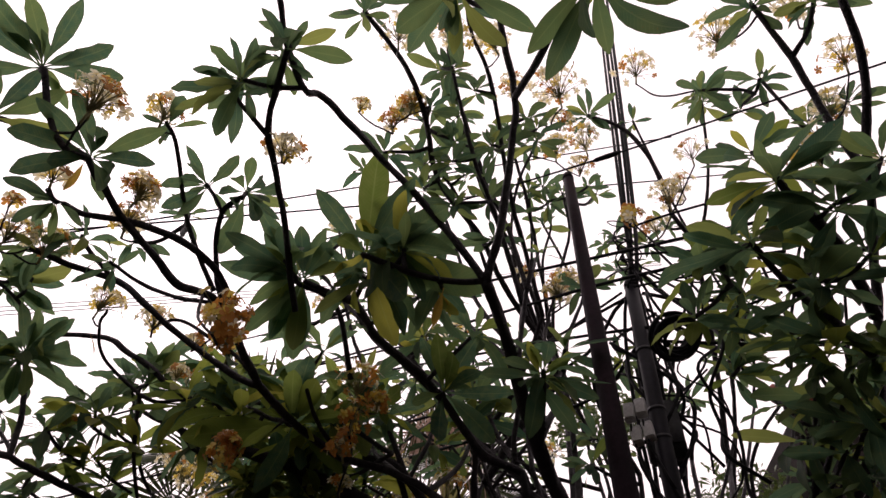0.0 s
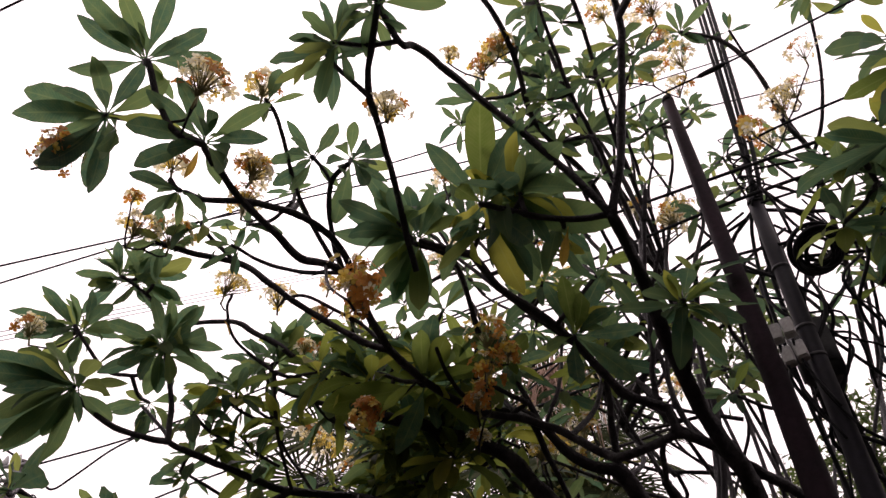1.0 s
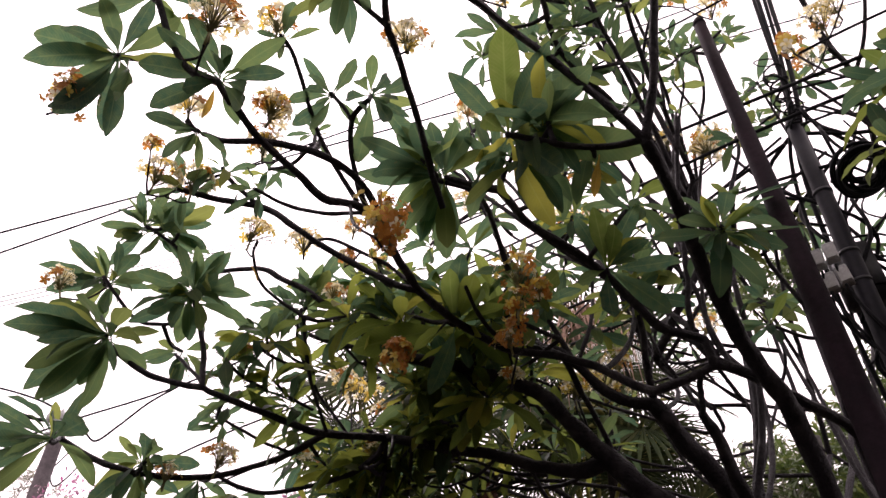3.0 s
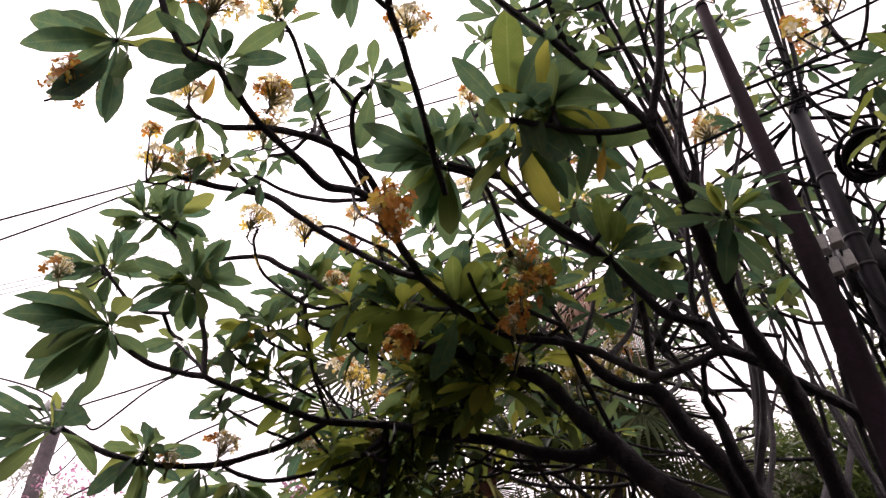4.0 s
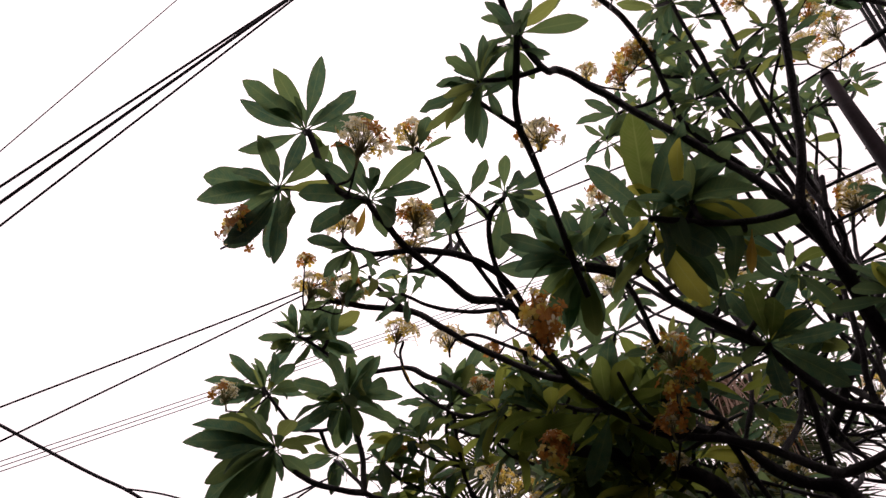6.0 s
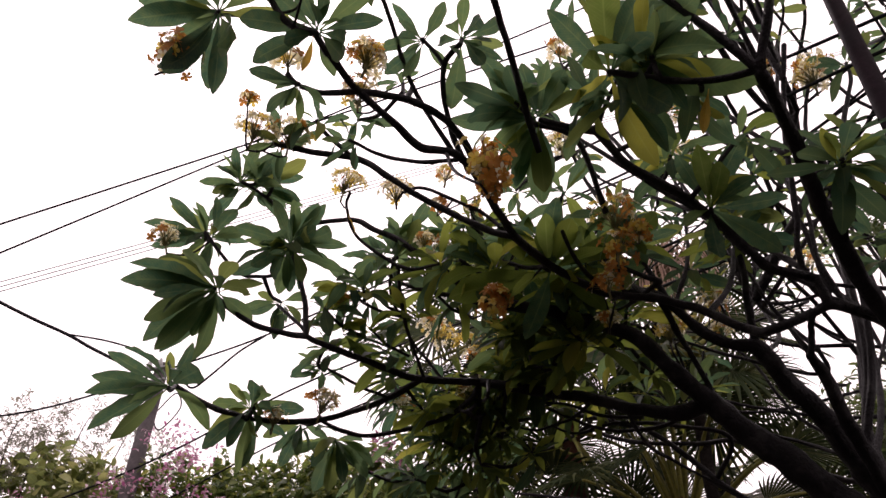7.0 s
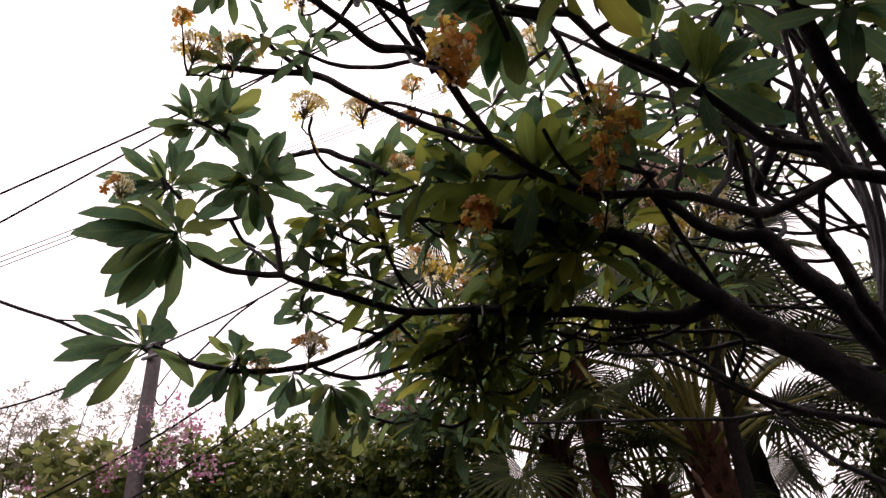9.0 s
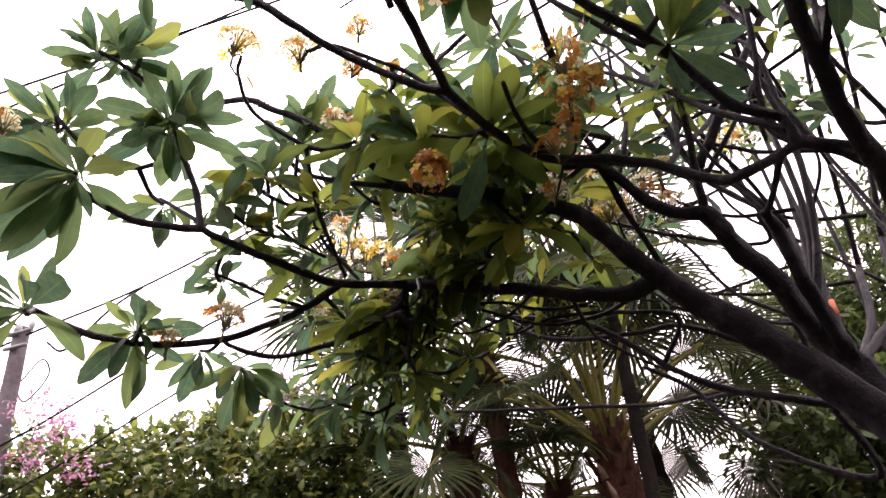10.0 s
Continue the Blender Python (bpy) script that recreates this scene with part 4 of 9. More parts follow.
whorl((0.527, 2.283, 4.688), (0.00, -0.20, 0.98), 12, 0.15, 0.30)
branch(0.01155, 0.00935, (0.160, 2.881, 3.204), (0.363, 2.817, 3.422), (0.561, 2.820, 3.680))
branch(0.011, 0.0066, (0.561, 2.820, 3.680), (0.383, 2.471, 3.981), (0.328, 2.232, 4.224), (0.367, 2.038, 4.385), (0.472, 1.858, 4.508))
whorl((0.472, 1.858, 4.508), (0.00, -0.20, 0.98), 12, 0.15, 0.30)
branch(0.0147, 0.0119, (0.093, 2.890, 3.424), (0.323, 2.602, 3.617), (0.455, 2.432, 3.867))
branch(0.0126, 0.0084, (0.455, 2.432, 3.867), (0.317, 1.914, 4.230), (0.256, 1.524, 4.495), (0.176, 1.322, 4.603), (0.157, 1.189, 4.663))
whorl((0.157, 1.189, 4.663), (0.00, -0.20, 0.98), 12, 0.15, 0.30)
branch(0.0189, 0.0153, (0.852, 3.000, 2.362), (1.274, 3.235, 2.983), (1.512, 3.538, 3.692))
branch(0.0162, 0.0108, (1.512, 3.538, 3.692), (1.439, 3.001, 4.152), (1.322, 2.535, 4.402), (1.197, 2.351, 4.478), (1.120, 2.174, 4.647), (0.975, 2.021, 4.797), (0.779, 1.965, 4.877))
whorl((0.779, 1.965, 4.877), (0.00, -0.20, 0.98), 14, 0.18, 0.30)
branch(0.0108, 0.0072, (1.322, 2.535, 4.402), (1.360, 2.304, 4.456), (1.369, 2.095, 4.618), (1.342, 1.860, 4.789))
whorl((1.342, 1.860, 4.789), (0.00, -0.20, 0.98), 14, 0.18, 0.30)
branch(0.0168, 0.0136, (0.852, 3.000, 2.362), (1.295, 3.498, 2.911), (1.566, 3.822, 3.566))
branch(0.0144, 0.0096, (1.566, 3.822, 3.566), (1.595, 3.511, 3.891), (1.615, 3.325, 4.154), (1.618, 3.203, 4.311))
whorl((1.618, 3.203, 4.311), (0.00, -0.20, 0.98), 14, 0.18, 0.30)
branch(0.0252, 0.0204, (0.852, 3.000, 2.362), (1.297, 2.538, 2.636), (1.572, 2.148, 3.026))
branch(0.01872, 0.01296, (1.572, 2.148, 3.026), (1.564, 1.750, 3.369), (1.507, 1.420, 3.563), (1.467, 1.121, 3.726), (1.370, 0.910, 3.830))
branch(0.0162, 0.0108, (1.507, 1.420, 3.563), (1.429, 1.330, 3.749), (1.327, 1.183, 3.959), (1.212, 1.053, 4.138))
whorl((1.212, 1.053, 4.138), (0.00, -0.20, 0.98), 14, 0.18, 0.30)
branch(0.0108, 0.0072, (1.327, 1.183, 3.959), (1.370, 1.082, 3.991), (1.379, 0.996, 4.029))
whorl((1.379, 0.996, 4.029), (0.00, -0.20, 0.98), 14, 0.18, 0.30)
branch(0.0168, 0.0136, (0.383, 3.131, 2.548), (0.557, 3.194, 3.149), (0.610, 3.315, 3.804))
branch(0.0144, 0.0096, (0.610, 3.315, 3.804), (0.506, 2.908, 4.044), (0.407, 2.572, 4.279), (0.245, 2.253, 4.447), (0.139, 2.013, 4.631), (0.077, 1.818, 4.756))
whorl((0.077, 1.818, 4.756), (0.00, -0.20, 0.98), 12, 0.15, 0.30)
branch(0.0147, 0.0119, (0.383, 3.131, 2.548), (0.546, 3.310, 3.094), (0.641, 3.494, 3.698))
branch(0.0126, 0.0084, (0.641, 3.494, 3.698), (0.546, 2.985, 4.100), (0.506, 2.669, 4.307), (0.414, 2.205, 4.592), (0.331, 1.965, 4.767))
whorl((0.331, 1.965, 4.767), (0.00, -0.20, 0.98), 12, 0.15, 0.30)
branch(0.0147, 0.0119, (0.404, 3.136, 2.509), (0.608, 3.447, 3.039), (0.685, 3.638, 3.634))
branch(0.0126, 0.0084, (0.685, 3.638, 3.634), (0.593, 3.255, 4.071), (0.571, 2.877, 4.370), (0.681, 2.596, 4.616), (0.653, 2.409, 4.776))
whorl((0.653, 2.409, 4.776), (0.00, -0.20, 0.98), 12, 0.15, 0.30)
branch(0.0147, 0.0119, (0.102, 2.897, 3.384), (0.268, 3.084, 3.566), (0.408, 3.233, 3.792))
branch(0.0126, 0.0084, (0.408, 3.233, 3.792), (0.318, 2.898, 4.087), (0.246, 2.659, 4.211), (0.148, 2.369, 4.357), (0.048, 2.094, 4.454), (-0.084, 1.921, 4.454))
whorl((-0.084, 1.921, 4.454), (0.00, -0.20, 0.98), 12, 0.15, 0.30)
branch(0.0147, 0.0119, (0.465, 3.152, 2.393), (0.491, 3.350, 2.794), (0.596, 3.594, 3.246))
branch(0.0126, 0.0084, (0.596, 3.594, 3.246), (0.438, 3.392, 3.488), (0.266, 3.193, 3.670), (0.122, 2.961, 3.854), (-0.023, 2.729, 3.994))
whorl((-0.023, 2.729, 3.994), (0.00, -0.20, 0.98), 12, 0.15, 0.30)
branch(0.021, 0.017, (0.465, 3.152, 2.393), (0.760, 3.638, 2.728), (0.979, 4.038, 3.166))
branch(0.0156, 0.0108, (0.979, 4.038, 3.166), (0.949, 3.768, 3.503), (0.910, 3.453, 3.828), (0.887, 3.171, 4.029))
whorl((0.887, 3.171, 4.029), (-0.10, -0.20, 0.98), 10, 0.14, 0.30)
branch(0.0189, 0.0153, (0.465, 3.152, 2.393), (0.865, 3.605, 2.772), (1.104, 3.949, 3.251))
branch(0.0162, 0.0108, (1.104, 3.949, 3.251), (1.107, 3.621, 3.633), (1.069, 3.334, 3.885), (1.009, 3.092, 4.047))
whorl((1.009, 3.092, 4.047), (-0.10, -0.20, 0.98), 10, 0.14, 0.30)
branch(0.0147, 0.0119, (0.847, 2.966, 2.385), (0.815, 2.884, 2.798), (0.847, 2.838, 3.247))
branch(0.0126, 0.0084, (0.847, 2.838, 3.247), (0.707, 2.712, 3.518), (0.659, 2.543, 3.578))
branch(0.02028, 0.01404, (0.309, 2.325, 2.885), (0.300, 2.305, 2.922), (0.293, 2.296, 2.976))
branch(0.0108, 0.0072, (0.330, 2.947, 3.011), (0.264, 3.004, 3.155), (0.179, 3.047, 3.316), (0.103, 3.027, 3.551))
whorl((0.103, 3.027, 3.551), (-0.10, -0.20, 0.98), 10, 0.14, 0.30)
branch(0.0108, 0.0072, (0.346, 3.431, 2.738), (0.415, 3.483, 2.771), (0.245, 3.560, 2.965), (0.126, 3.564, 3.249), (0.013, 3.597, 3.436))
whorl((0.013, 3.597, 3.436), (-0.10, -0.20, 0.98), 10, 0.14, 0.30)
branch(0.0126, 0.0102, (0.852, 3.000, 2.362), (1.070, 3.725, 2.686), (1.173, 4.312, 3.149))
branch(0.0108, 0.0072, (1.173, 4.312, 3.149), (0.783, 4.193, 3.489), (0.523, 4.055, 3.677), (0.412, 3.856, 3.857))
whorl((0.412, 3.856, 3.857), (-0.10, -0.20, 0.98), 10, 0.14, 0.30)
branch(0.0105, 0.0085, (0.383, 3.131, 2.548), (0.533, 3.410, 2.914), (0.743, 3.579, 3.337))
branch(0.01, 0.006, (0.743, 3.579, 3.337), (0.800, 3.488, 3.459), (0.784, 3.416, 3.585), (0.700, 3.346, 3.738))
whorl((0.700, 3.346, 3.738), (-0.10, -0.20, 0.98), 10, 0.14, 0.30)
branch(0.0144, 0.0096, (0.415, 3.483, 2.771), (0.416, 3.532, 2.629), (0.172, 3.550, 2.749), (-0.042, 3.540, 2.869), (-0.247, 3.555, 2.882), (-0.616, 3.629, 2.973), (-0.956, 3.613, 3.177), (-1.245, 3.500, 3.282))
branch(0.01716, 0.01188, (0.344, 3.211, 2.308), (0.226, 3.229, 2.361), (-0.016, 3.342, 2.504), (-0.215, 3.405, 2.704), (-0.440, 3.436, 2.924), (-0.795, 3.462, 3.070))
branch(0.0156, 0.0108, (0.344, 3.211, 2.308), (0.474, 3.430, 2.070), (0.258, 3.572, 2.195), (0.085, 3.671, 2.386), (-0.037, 3.733, 2.614), (-0.231, 3.705, 2.762))
branch(0.0126, 0.0084, (-0.006, 3.718, 2.557), (0.144, 3.815, 2.601), (-0.213, 3.949, 2.649), (-0.658, 4.027, 2.746), (-1.260, 4.015, 2.852), (-1.760, 3.955, 2.918))
branch(0.0108, 0.0072, (0.415, 3.483, 2.771), (0.381, 3.404, 2.713), (0.240, 3.511, 2.814), (-0.022, 3.510, 2.937), (-0.161, 3.562, 3.105), (-0.510, 3.639, 3.203))

# thicket of slender stems
branch(0.01156, .006, (-0.190, 2.709, 3.174), (-0.101, 2.739, 3.414), (-0.067, 2.848, 3.716), (-0.042, 2.838, 3.961), (-0.001, 2.853, 4.081))
whorl((-0.001, 2.853, 4.081), (0.12, -0.19, 0.97), 10, 0.14, 0.30)
bunch((0.008, 2.817, 4.122), (-0.18, -0.22, 0.96), 11, 0.080, 0.1)
branch(0.009024, .006, (0.265, 2.694, 2.888), (0.152, 2.735, 3.218), (0.092, 2.787, 3.628), (0.112, 2.770, 3.942), (0.067, 2.796, 4.099))
whorl((0.067, 2.796, 4.099), (-0.11, -0.19, 0.97), 8, 0.12, 0.30)
branch(0.01354, .006, (0.347, 2.045, 2.933), (0.448, 2.123, 3.199), (0.522, 2.168, 3.520), (0.618, 2.222, 3.766), (0.645, 2.275, 3.912))
whorl((0.645, 2.275, 3.912), (0.04, -0.20, 0.98), 10, 0.17, 0.30)
branch(0.01351, .006, (0.462, 2.306, 2.749), (0.350, 2.424, 3.008), (0.328, 2.448, 3.321), (0.251, 2.553, 3.569), (0.234, 2.578, 3.711))
whorl((0.234, 2.578, 3.711), (0.17, -0.19, 0.97), 9, 0.13, 0.30)
branch(0.01301, .006, (0.302, 2.233, 3.318), (0.254, 2.290, 3.535), (0.118, 2.384, 3.769), (0.066, 2.467, 3.981), (0.046, 2.487, 4.083))
whorl((0.046, 2.487, 4.083), (0.05, -0.20, 0.98), 6, 0.13, 0.30)
bunch((0.054, 2.452, 4.117), (0.13, -0.11, 0.99), 11, 0.080, 0.1)
branch(0.01348, .006, (-0.190, 2.709, 3.174), (-0.316, 2.607, 3.476), (-0.464, 2.503, 3.809), (-0.545, 2.384, 4.082), (-0.626, 2.337, 4.227))
whorl((-0.626, 2.337, 4.227), (-0.16, -0.19, 0.97), 8, 0.14, 0.30)
branch(0.01181, .006, (0.116, 2.893, 3.339), (0.071, 2.928, 3.660), (-0.060, 2.955, 3.999), (-0.098, 3.000, 4.249), (-0.120, 2.997, 4.398))
whorl((-0.120, 2.997, 4.398), (-0.07, -0.20, 0.98), 9, 0.14, 0.30)
branch(0.01289, .006, (0.115, 2.864, 2.988), (0.231, 3.197, 3.223), (0.203, 3.375, 3.505), (0.247, 3.617, 3.755), (0.284, 3.715, 3.868))
whorl((0.284, 3.715, 3.868), (-0.25, -0.19, 0.95), 8, 0.18, 0.30)
branch(0.009609, .006, (0.110, 2.608, 3.427), (-0.116, 2.736, 3.755), (-0.425, 2.854, 4.079), (-0.567, 2.898, 4.375), (-0.651, 2.976, 4.536))
whorl((-0.651, 2.976, 4.536), (0.08, -0.20, 0.98), 6, 0.17, 0.30)
bunch((-0.638, 2.933, 4.582), (0.25, -0.06, 0.97), 11, 0.080, 0.3)
branch(0.01049, .006, (0.328, 2.146, 3.543), (0.347, 2.235, 3.724), (0.413, 2.255, 3.996), (0.441, 2.335, 4.150), (0.472, 2.368, 4.254))
whorl((0.472, 2.368, 4.254), (-0.19, -0.19, 0.96), 6, 0.14, 0.30)
branch(0.00958, .006, (0.367, 2.337, 2.858), (0.334, 2.364, 3.069), (0.357, 2.428, 3.374), (0.295, 2.490, 3.557), (0.291, 2.503, 3.679))
whorl((0.291, 2.503, 3.679), (0.03, -0.20, 0.98), 6, 0.13, 0.30)
branch(0.01137, .006, (0.012, 2.118, 3.184), (-0.190, 2.239, 3.563), (-0.353, 2.321, 3.963), (-0.517, 2.347, 4.280), (-0.581, 2.382, 4.468))
whorl((-0.581, 2.382, 4.468), (0.09, -0.20, 0.98), 9, 0.14, 0.30)
branch(0.01347, .006, (-0.145, 2.372, 2.990), (-0.303, 2.571, 3.208), (-0.431, 2.738, 3.476), (-0.498, 2.810, 3.675), (-0.548, 2.866, 3.778))
whorl((-0.548, 2.866, 3.778), (0.12, -0.19, 0.97), 6, 0.16, 0.30)
bunch((-0.537, 2.833, 3.823), (-0.04, -0.18, 0.98), 11, 0.080, 0.3)
branch(0.01248, .006, (0.035, 2.136, 3.155), (-0.140, 2.093, 3.334), (-0.346, 2.028, 3.550), (-0.489, 2.034, 3.743), (-0.556, 2.006, 3.830))
whorl((-0.556, 2.006, 3.830), (0.22, -0.19, 0.96), 6, 0.15, 0.30)
branch(0.01072, .006, (0.444, 2.270, 2.777), (0.311, 2.403, 2.952), (0.249, 2.430, 3.150), (0.134, 2.519, 3.296), (0.094, 2.569, 3.376))
whorl((0.094, 2.569, 3.376), (0.08, -0.20, 0.98), 9, 0.17, 0.30)
branch(0.01344, .006, (-0.071, 2.369, 2.945), (0.050, 2.639, 3.224), (0.130, 2.852, 3.621), (0.155, 2.933, 3.864), (0.195, 3.044, 4.028))
whorl((0.195, 3.044, 4.028), (0.23, -0.19, 0.95), 9, 0.14, 0.30)
branch(0.01368, .006, (0.325, 2.336, 2.933), (0.132, 2.457, 3.210), (0.002, 2.650, 3.630), (-0.072, 2.732, 3.888), (-0.145, 2.790, 4.050))
whorl((-0.145, 2.790, 4.050), (0.12, -0.19, 0.97), 8, 0.16, 0.30)
bunch((-0.135, 2.754, 4.091), (0.14, -0.11, 0.98), 11, 0.080, 0.1)
branch(0.0123, .006, (0.280, 2.345, 3.037), (0.230, 2.481, 3.208), (0.168, 2.569, 3.436), (0.172, 2.597, 3.615), (0.139, 2.645, 3.708))
whorl((0.139, 2.645, 3.708), (0.28, -0.19, 0.94), 6, 0.16, 0.30)
branch(0.01278, .006, (0.365, 2.065, 3.700), (0.296, 2.025, 4.083), (0.196, 2.084, 4.554), (0.140, 2.074, 4.851), (0.082, 2.045, 5.050))
whorl((0.082, 2.045, 5.050), (0.26, -0.19, 0.95), 6, 0.18, 0.30)
branch(0.01062, .006, (0.315, 2.189, 3.431), (0.128, 2.214, 3.818), (0.009, 2.168, 4.289), (-0.089, 2.103, 4.596), (-0.147, 2.082, 4.785))
whorl((-0.147, 2.082, 4.785), (0.20, -0.19, 0.96), 10, 0.16, 0.30)
branch(0.009925, .006, (0.095, 2.842, 3.017), (0.123, 2.940, 3.242), (0.186, 2.970, 3.481), (0.183, 3.012, 3.669), (0.211, 3.050, 3.766))
whorl((0.211, 3.050, 3.766), (-0.22, -0.19, 0.96), 8, 0.12, 0.30)
bunch((0.220, 3.018, 3.810), (0.22, -0.08, 0.97), 11, 0.080, 0.1)
branch(0.01124, .006, (0.361, 1.973, 2.957), (0.481, 2.183, 3.290), (0.444, 2.380, 3.669), (0.517, 2.396, 3.946), (0.551, 2.494, 4.101))
whorl((0.551, 2.494, 4.101), (-0.10, -0.20, 0.98), 10, 0.13, 0.30)
branch(0.009771, 0.007909, (0.852, 3.000, 2.362), (1.328, 2.862, 2.904), (1.631, 2.815, 3.526))
branch(0.009305, 0.007, (1.631, 2.815, 3.526), (1.605, 2.553, 3.726), (1.672, 2.225, 4.048), (1.727, 1.797, 4.233))
whorl((1.727, 1.797, 4.233), (-0.27, -0.19, 0.94), 8, 0.18, 0.30)
branch(0.01095, 0.008864, (0.852, 3.000, 2.362), (1.161, 3.077, 2.735), (1.427, 3.174, 3.167))
branch(0.01043, 0.007, (1.427, 3.174, 3.167), (1.417, 2.944, 3.389), (1.598, 2.722, 3.611), (1.678, 2.421, 3.769))
whorl((1.678, 2.421, 3.769), (0.24, -0.19, 0.95), 9, 0.18, 0.30)
branch(0.01452, 0.01175, (0.852, 3.000, 2.362), (1.406, 3.141, 2.796), (1.991, 3.354, 3.348))
branch(0.01244, 0.007, (1.991, 3.354, 3.348), (1.979, 3.105, 3.583), (2.036, 2.817, 3.950), (2.000, 2.427, 4.243))
whorl((2.000, 2.427, 4.243), (0.19, -0.19, 0.96), 9, 0.16, 0.30)
branch(0.01018, 0.008245, (0.852, 3.000, 2.362), (1.014, 3.149, 2.832), (1.083, 3.264, 3.349))
branch(0.009699, 0.007, (1.083, 3.264, 3.349), (1.070, 3.017, 3.584), (1.158, 2.738, 3.938), (1.267, 2.332, 4.180))
whorl((1.267, 2.332, 4.180), (-0.26, -0.19, 0.95), 8, 0.18, 0.30)
branch(0.01408, 0.0114, (0.852, 3.000, 2.362), (1.382, 2.939, 2.863), (1.877, 2.850, 3.465))
branch(0.01207, 0.007, (1.877, 2.850, 3.465), (1.851, 2.594, 3.665), (1.802, 2.386, 3.951), (1.603, 2.110, 4.189))
whorl((1.603, 2.110, 4.189), (-0.12, -0.19, 0.97), 8, 0.18, 0.30)
branch(0.009828, 0.007956, (0.852, 3.000, 2.362), (1.261, 3.040, 3.054), (1.616, 3.200, 3.831))
branch(0.00936, 0.007, (1.616, 3.200, 3.831), (1.591, 2.908, 4.065), (1.329, 2.551, 4.569), (1.037, 2.046, 4.924))
whorl((1.037, 2.046, 4.924), (0.20, -0.19, 0.96), 8, 0.15, 0.30)
branch(0.01469, 0.01189, (0.852, 3.000, 2.362), (1.373, 2.970, 2.673), (1.915, 3.061, 3.091))
branch(0.01259, 0.007, (1.915, 3.061, 3.091), (1.903, 2.837, 3.298), (1.695, 2.625, 3.790), (1.468, 2.232, 4.190))
whorl((1.468, 2.232, 4.190), (0.01, -0.20, 0.98), 12, 0.14, 0.30)
branch(0.009776, 0.007914, (0.852, 3.000, 2.362), (1.110, 3.080, 2.938), (1.409, 3.032, 3.580))
branch(0.009311, 0.007, (1.409, 3.032, 3.580), (1.388, 2.764, 3.799), (1.310, 2.589, 4.051), (1.029, 2.347, 4.261))
whorl((1.029, 2.347, 4.261), (0.10, -0.20, 0.98), 10, 0.17, 0.30)
branch(0.009477, 0.007672, (0.852, 3.000, 2.362), (1.007, 3.281, 2.913), (1.247, 3.566, 3.536))
branch(0.009026, 0.007, (1.247, 3.566, 3.536), (1.235, 3.301, 3.797), (1.142, 3.012, 4.233), (0.938, 2.595, 4.586))
whorl((0.938, 2.595, 4.586), (0.26, -0.19, 0.95), 10, 0.17, 0.30)
branch(0.0146, 0.01182, (0.852, 3.000, 2.362), (1.145, 3.215, 2.959), (1.260, 3.371, 3.622))
branch(0.01251, 0.007, (1.260, 3.371, 3.622), (1.244, 3.097, 3.870), (0.790, 2.874, 4.307), (0.522, 2.477, 4.602))
whorl((0.522, 2.477, 4.602), (0.05, -0.20, 0.98), 9, 0.15, 0.30)
branch(0.008963, 0.006, (0.679, 3.802, 3.159), (0.042, 3.950, 3.162), (-0.589, 3.764, 3.388), (-0.647, 3.695, 3.510))
branch(0.01185, 0.006, (0.789, 3.668, 2.940), (0.380, 3.763, 3.023), (-0.070, 3.682, 3.144), (-0.121, 3.630, 3.262))
branch(0.01065, 0.006, (0.454, 3.931, 3.790), (0.451, 3.822, 3.696), (-0.117, 3.938, 3.672), (-0.635, 3.709, 3.869), (-0.696, 3.620, 3.989))
branch(0.01089, 0.006, (0.363, 3.157, 3.129), (0.344, 3.226, 3.018), (-0.149, 3.204, 3.240), (-0.667, 2.957, 3.454), (-0.715, 2.885, 3.546))
branch(0.01232, 0.006, (0.945, 3.608, 3.225), (0.640, 3.667, 3.340), (0.319, 3.523, 3.550), (0.269, 3.461, 3.666))
branch(0.01035, 0.006, (0.500, 3.135, 3.093), (0.281, 3.171, 3.150), (0.049, 3.063, 3.227), (0.005, 3.009, 3.325))
branch(0.01194, 0.006, (0.716, 3.130, 3.334), (0.438, 3.160, 3.451), (0.130, 3.037, 3.569), (0.083, 2.972, 3.667))
branch(0.0103, 0.006, (0.540, 3.307, 3.469), (0.265, 3.375, 3.488), (0.003, 3.229, 3.605), (-0.047, 3.161, 3.710))
branch(0.008553, 0.006, (0.364, 3.408, 3.530), (-0.028, 3.368, 3.713), (-0.430, 3.150, 3.877), (-0.483, 3.066, 3.976))

# far whorls among the stems
whorl((-0.245, 1.691, 4.239), (-0.21, -0.19, 0.96), 13, 0.18, 0.30)
whorl((-0.029, 1.544, 4.360), (-0.04, -0.20, 0.98), 10, 0.16, 0.30)
whorl((0.247, 1.821, 4.426), (-0.09, -0.20, 0.98), 10, 0.16, 0.30)
whorl((0.545, 2.292, 4.549), (0.23, -0.19, 0.95), 10, 0.15, 0.30)
whorl((0.770, 2.275, 4.657), (-0.05, -0.20, 0.98), 9, 0.14, 0.30)
whorl((0.407, 1.659, 4.405), (-0.06, -0.20, 0.98), 10, 0.16, 0.30)
whorl((1.051, 2.785, 4.543), (-0.11, -0.19, 0.97), 10, 0.15, 0.30)
whorl((0.899, 2.705, 4.660), (0.17, -0.19, 0.97), 9, 0.14, 0.30)
whorl((1.488, 1.590, 4.522), (0.23, -0.19, 0.95), 12, 0.18, 0.30)
whorl((1.634, 1.667, 4.272), (0.13, -0.19, 0.97), 13, 0.19, 0.30)
whorl((1.447, 1.760, 4.560), (0.17, -0.19, 0.97), 10, 0.17, 0.30)
whorl((1.218, 1.614, 4.493), (-0.09, -0.20, 0.98), 14, 0.19, 0.30)
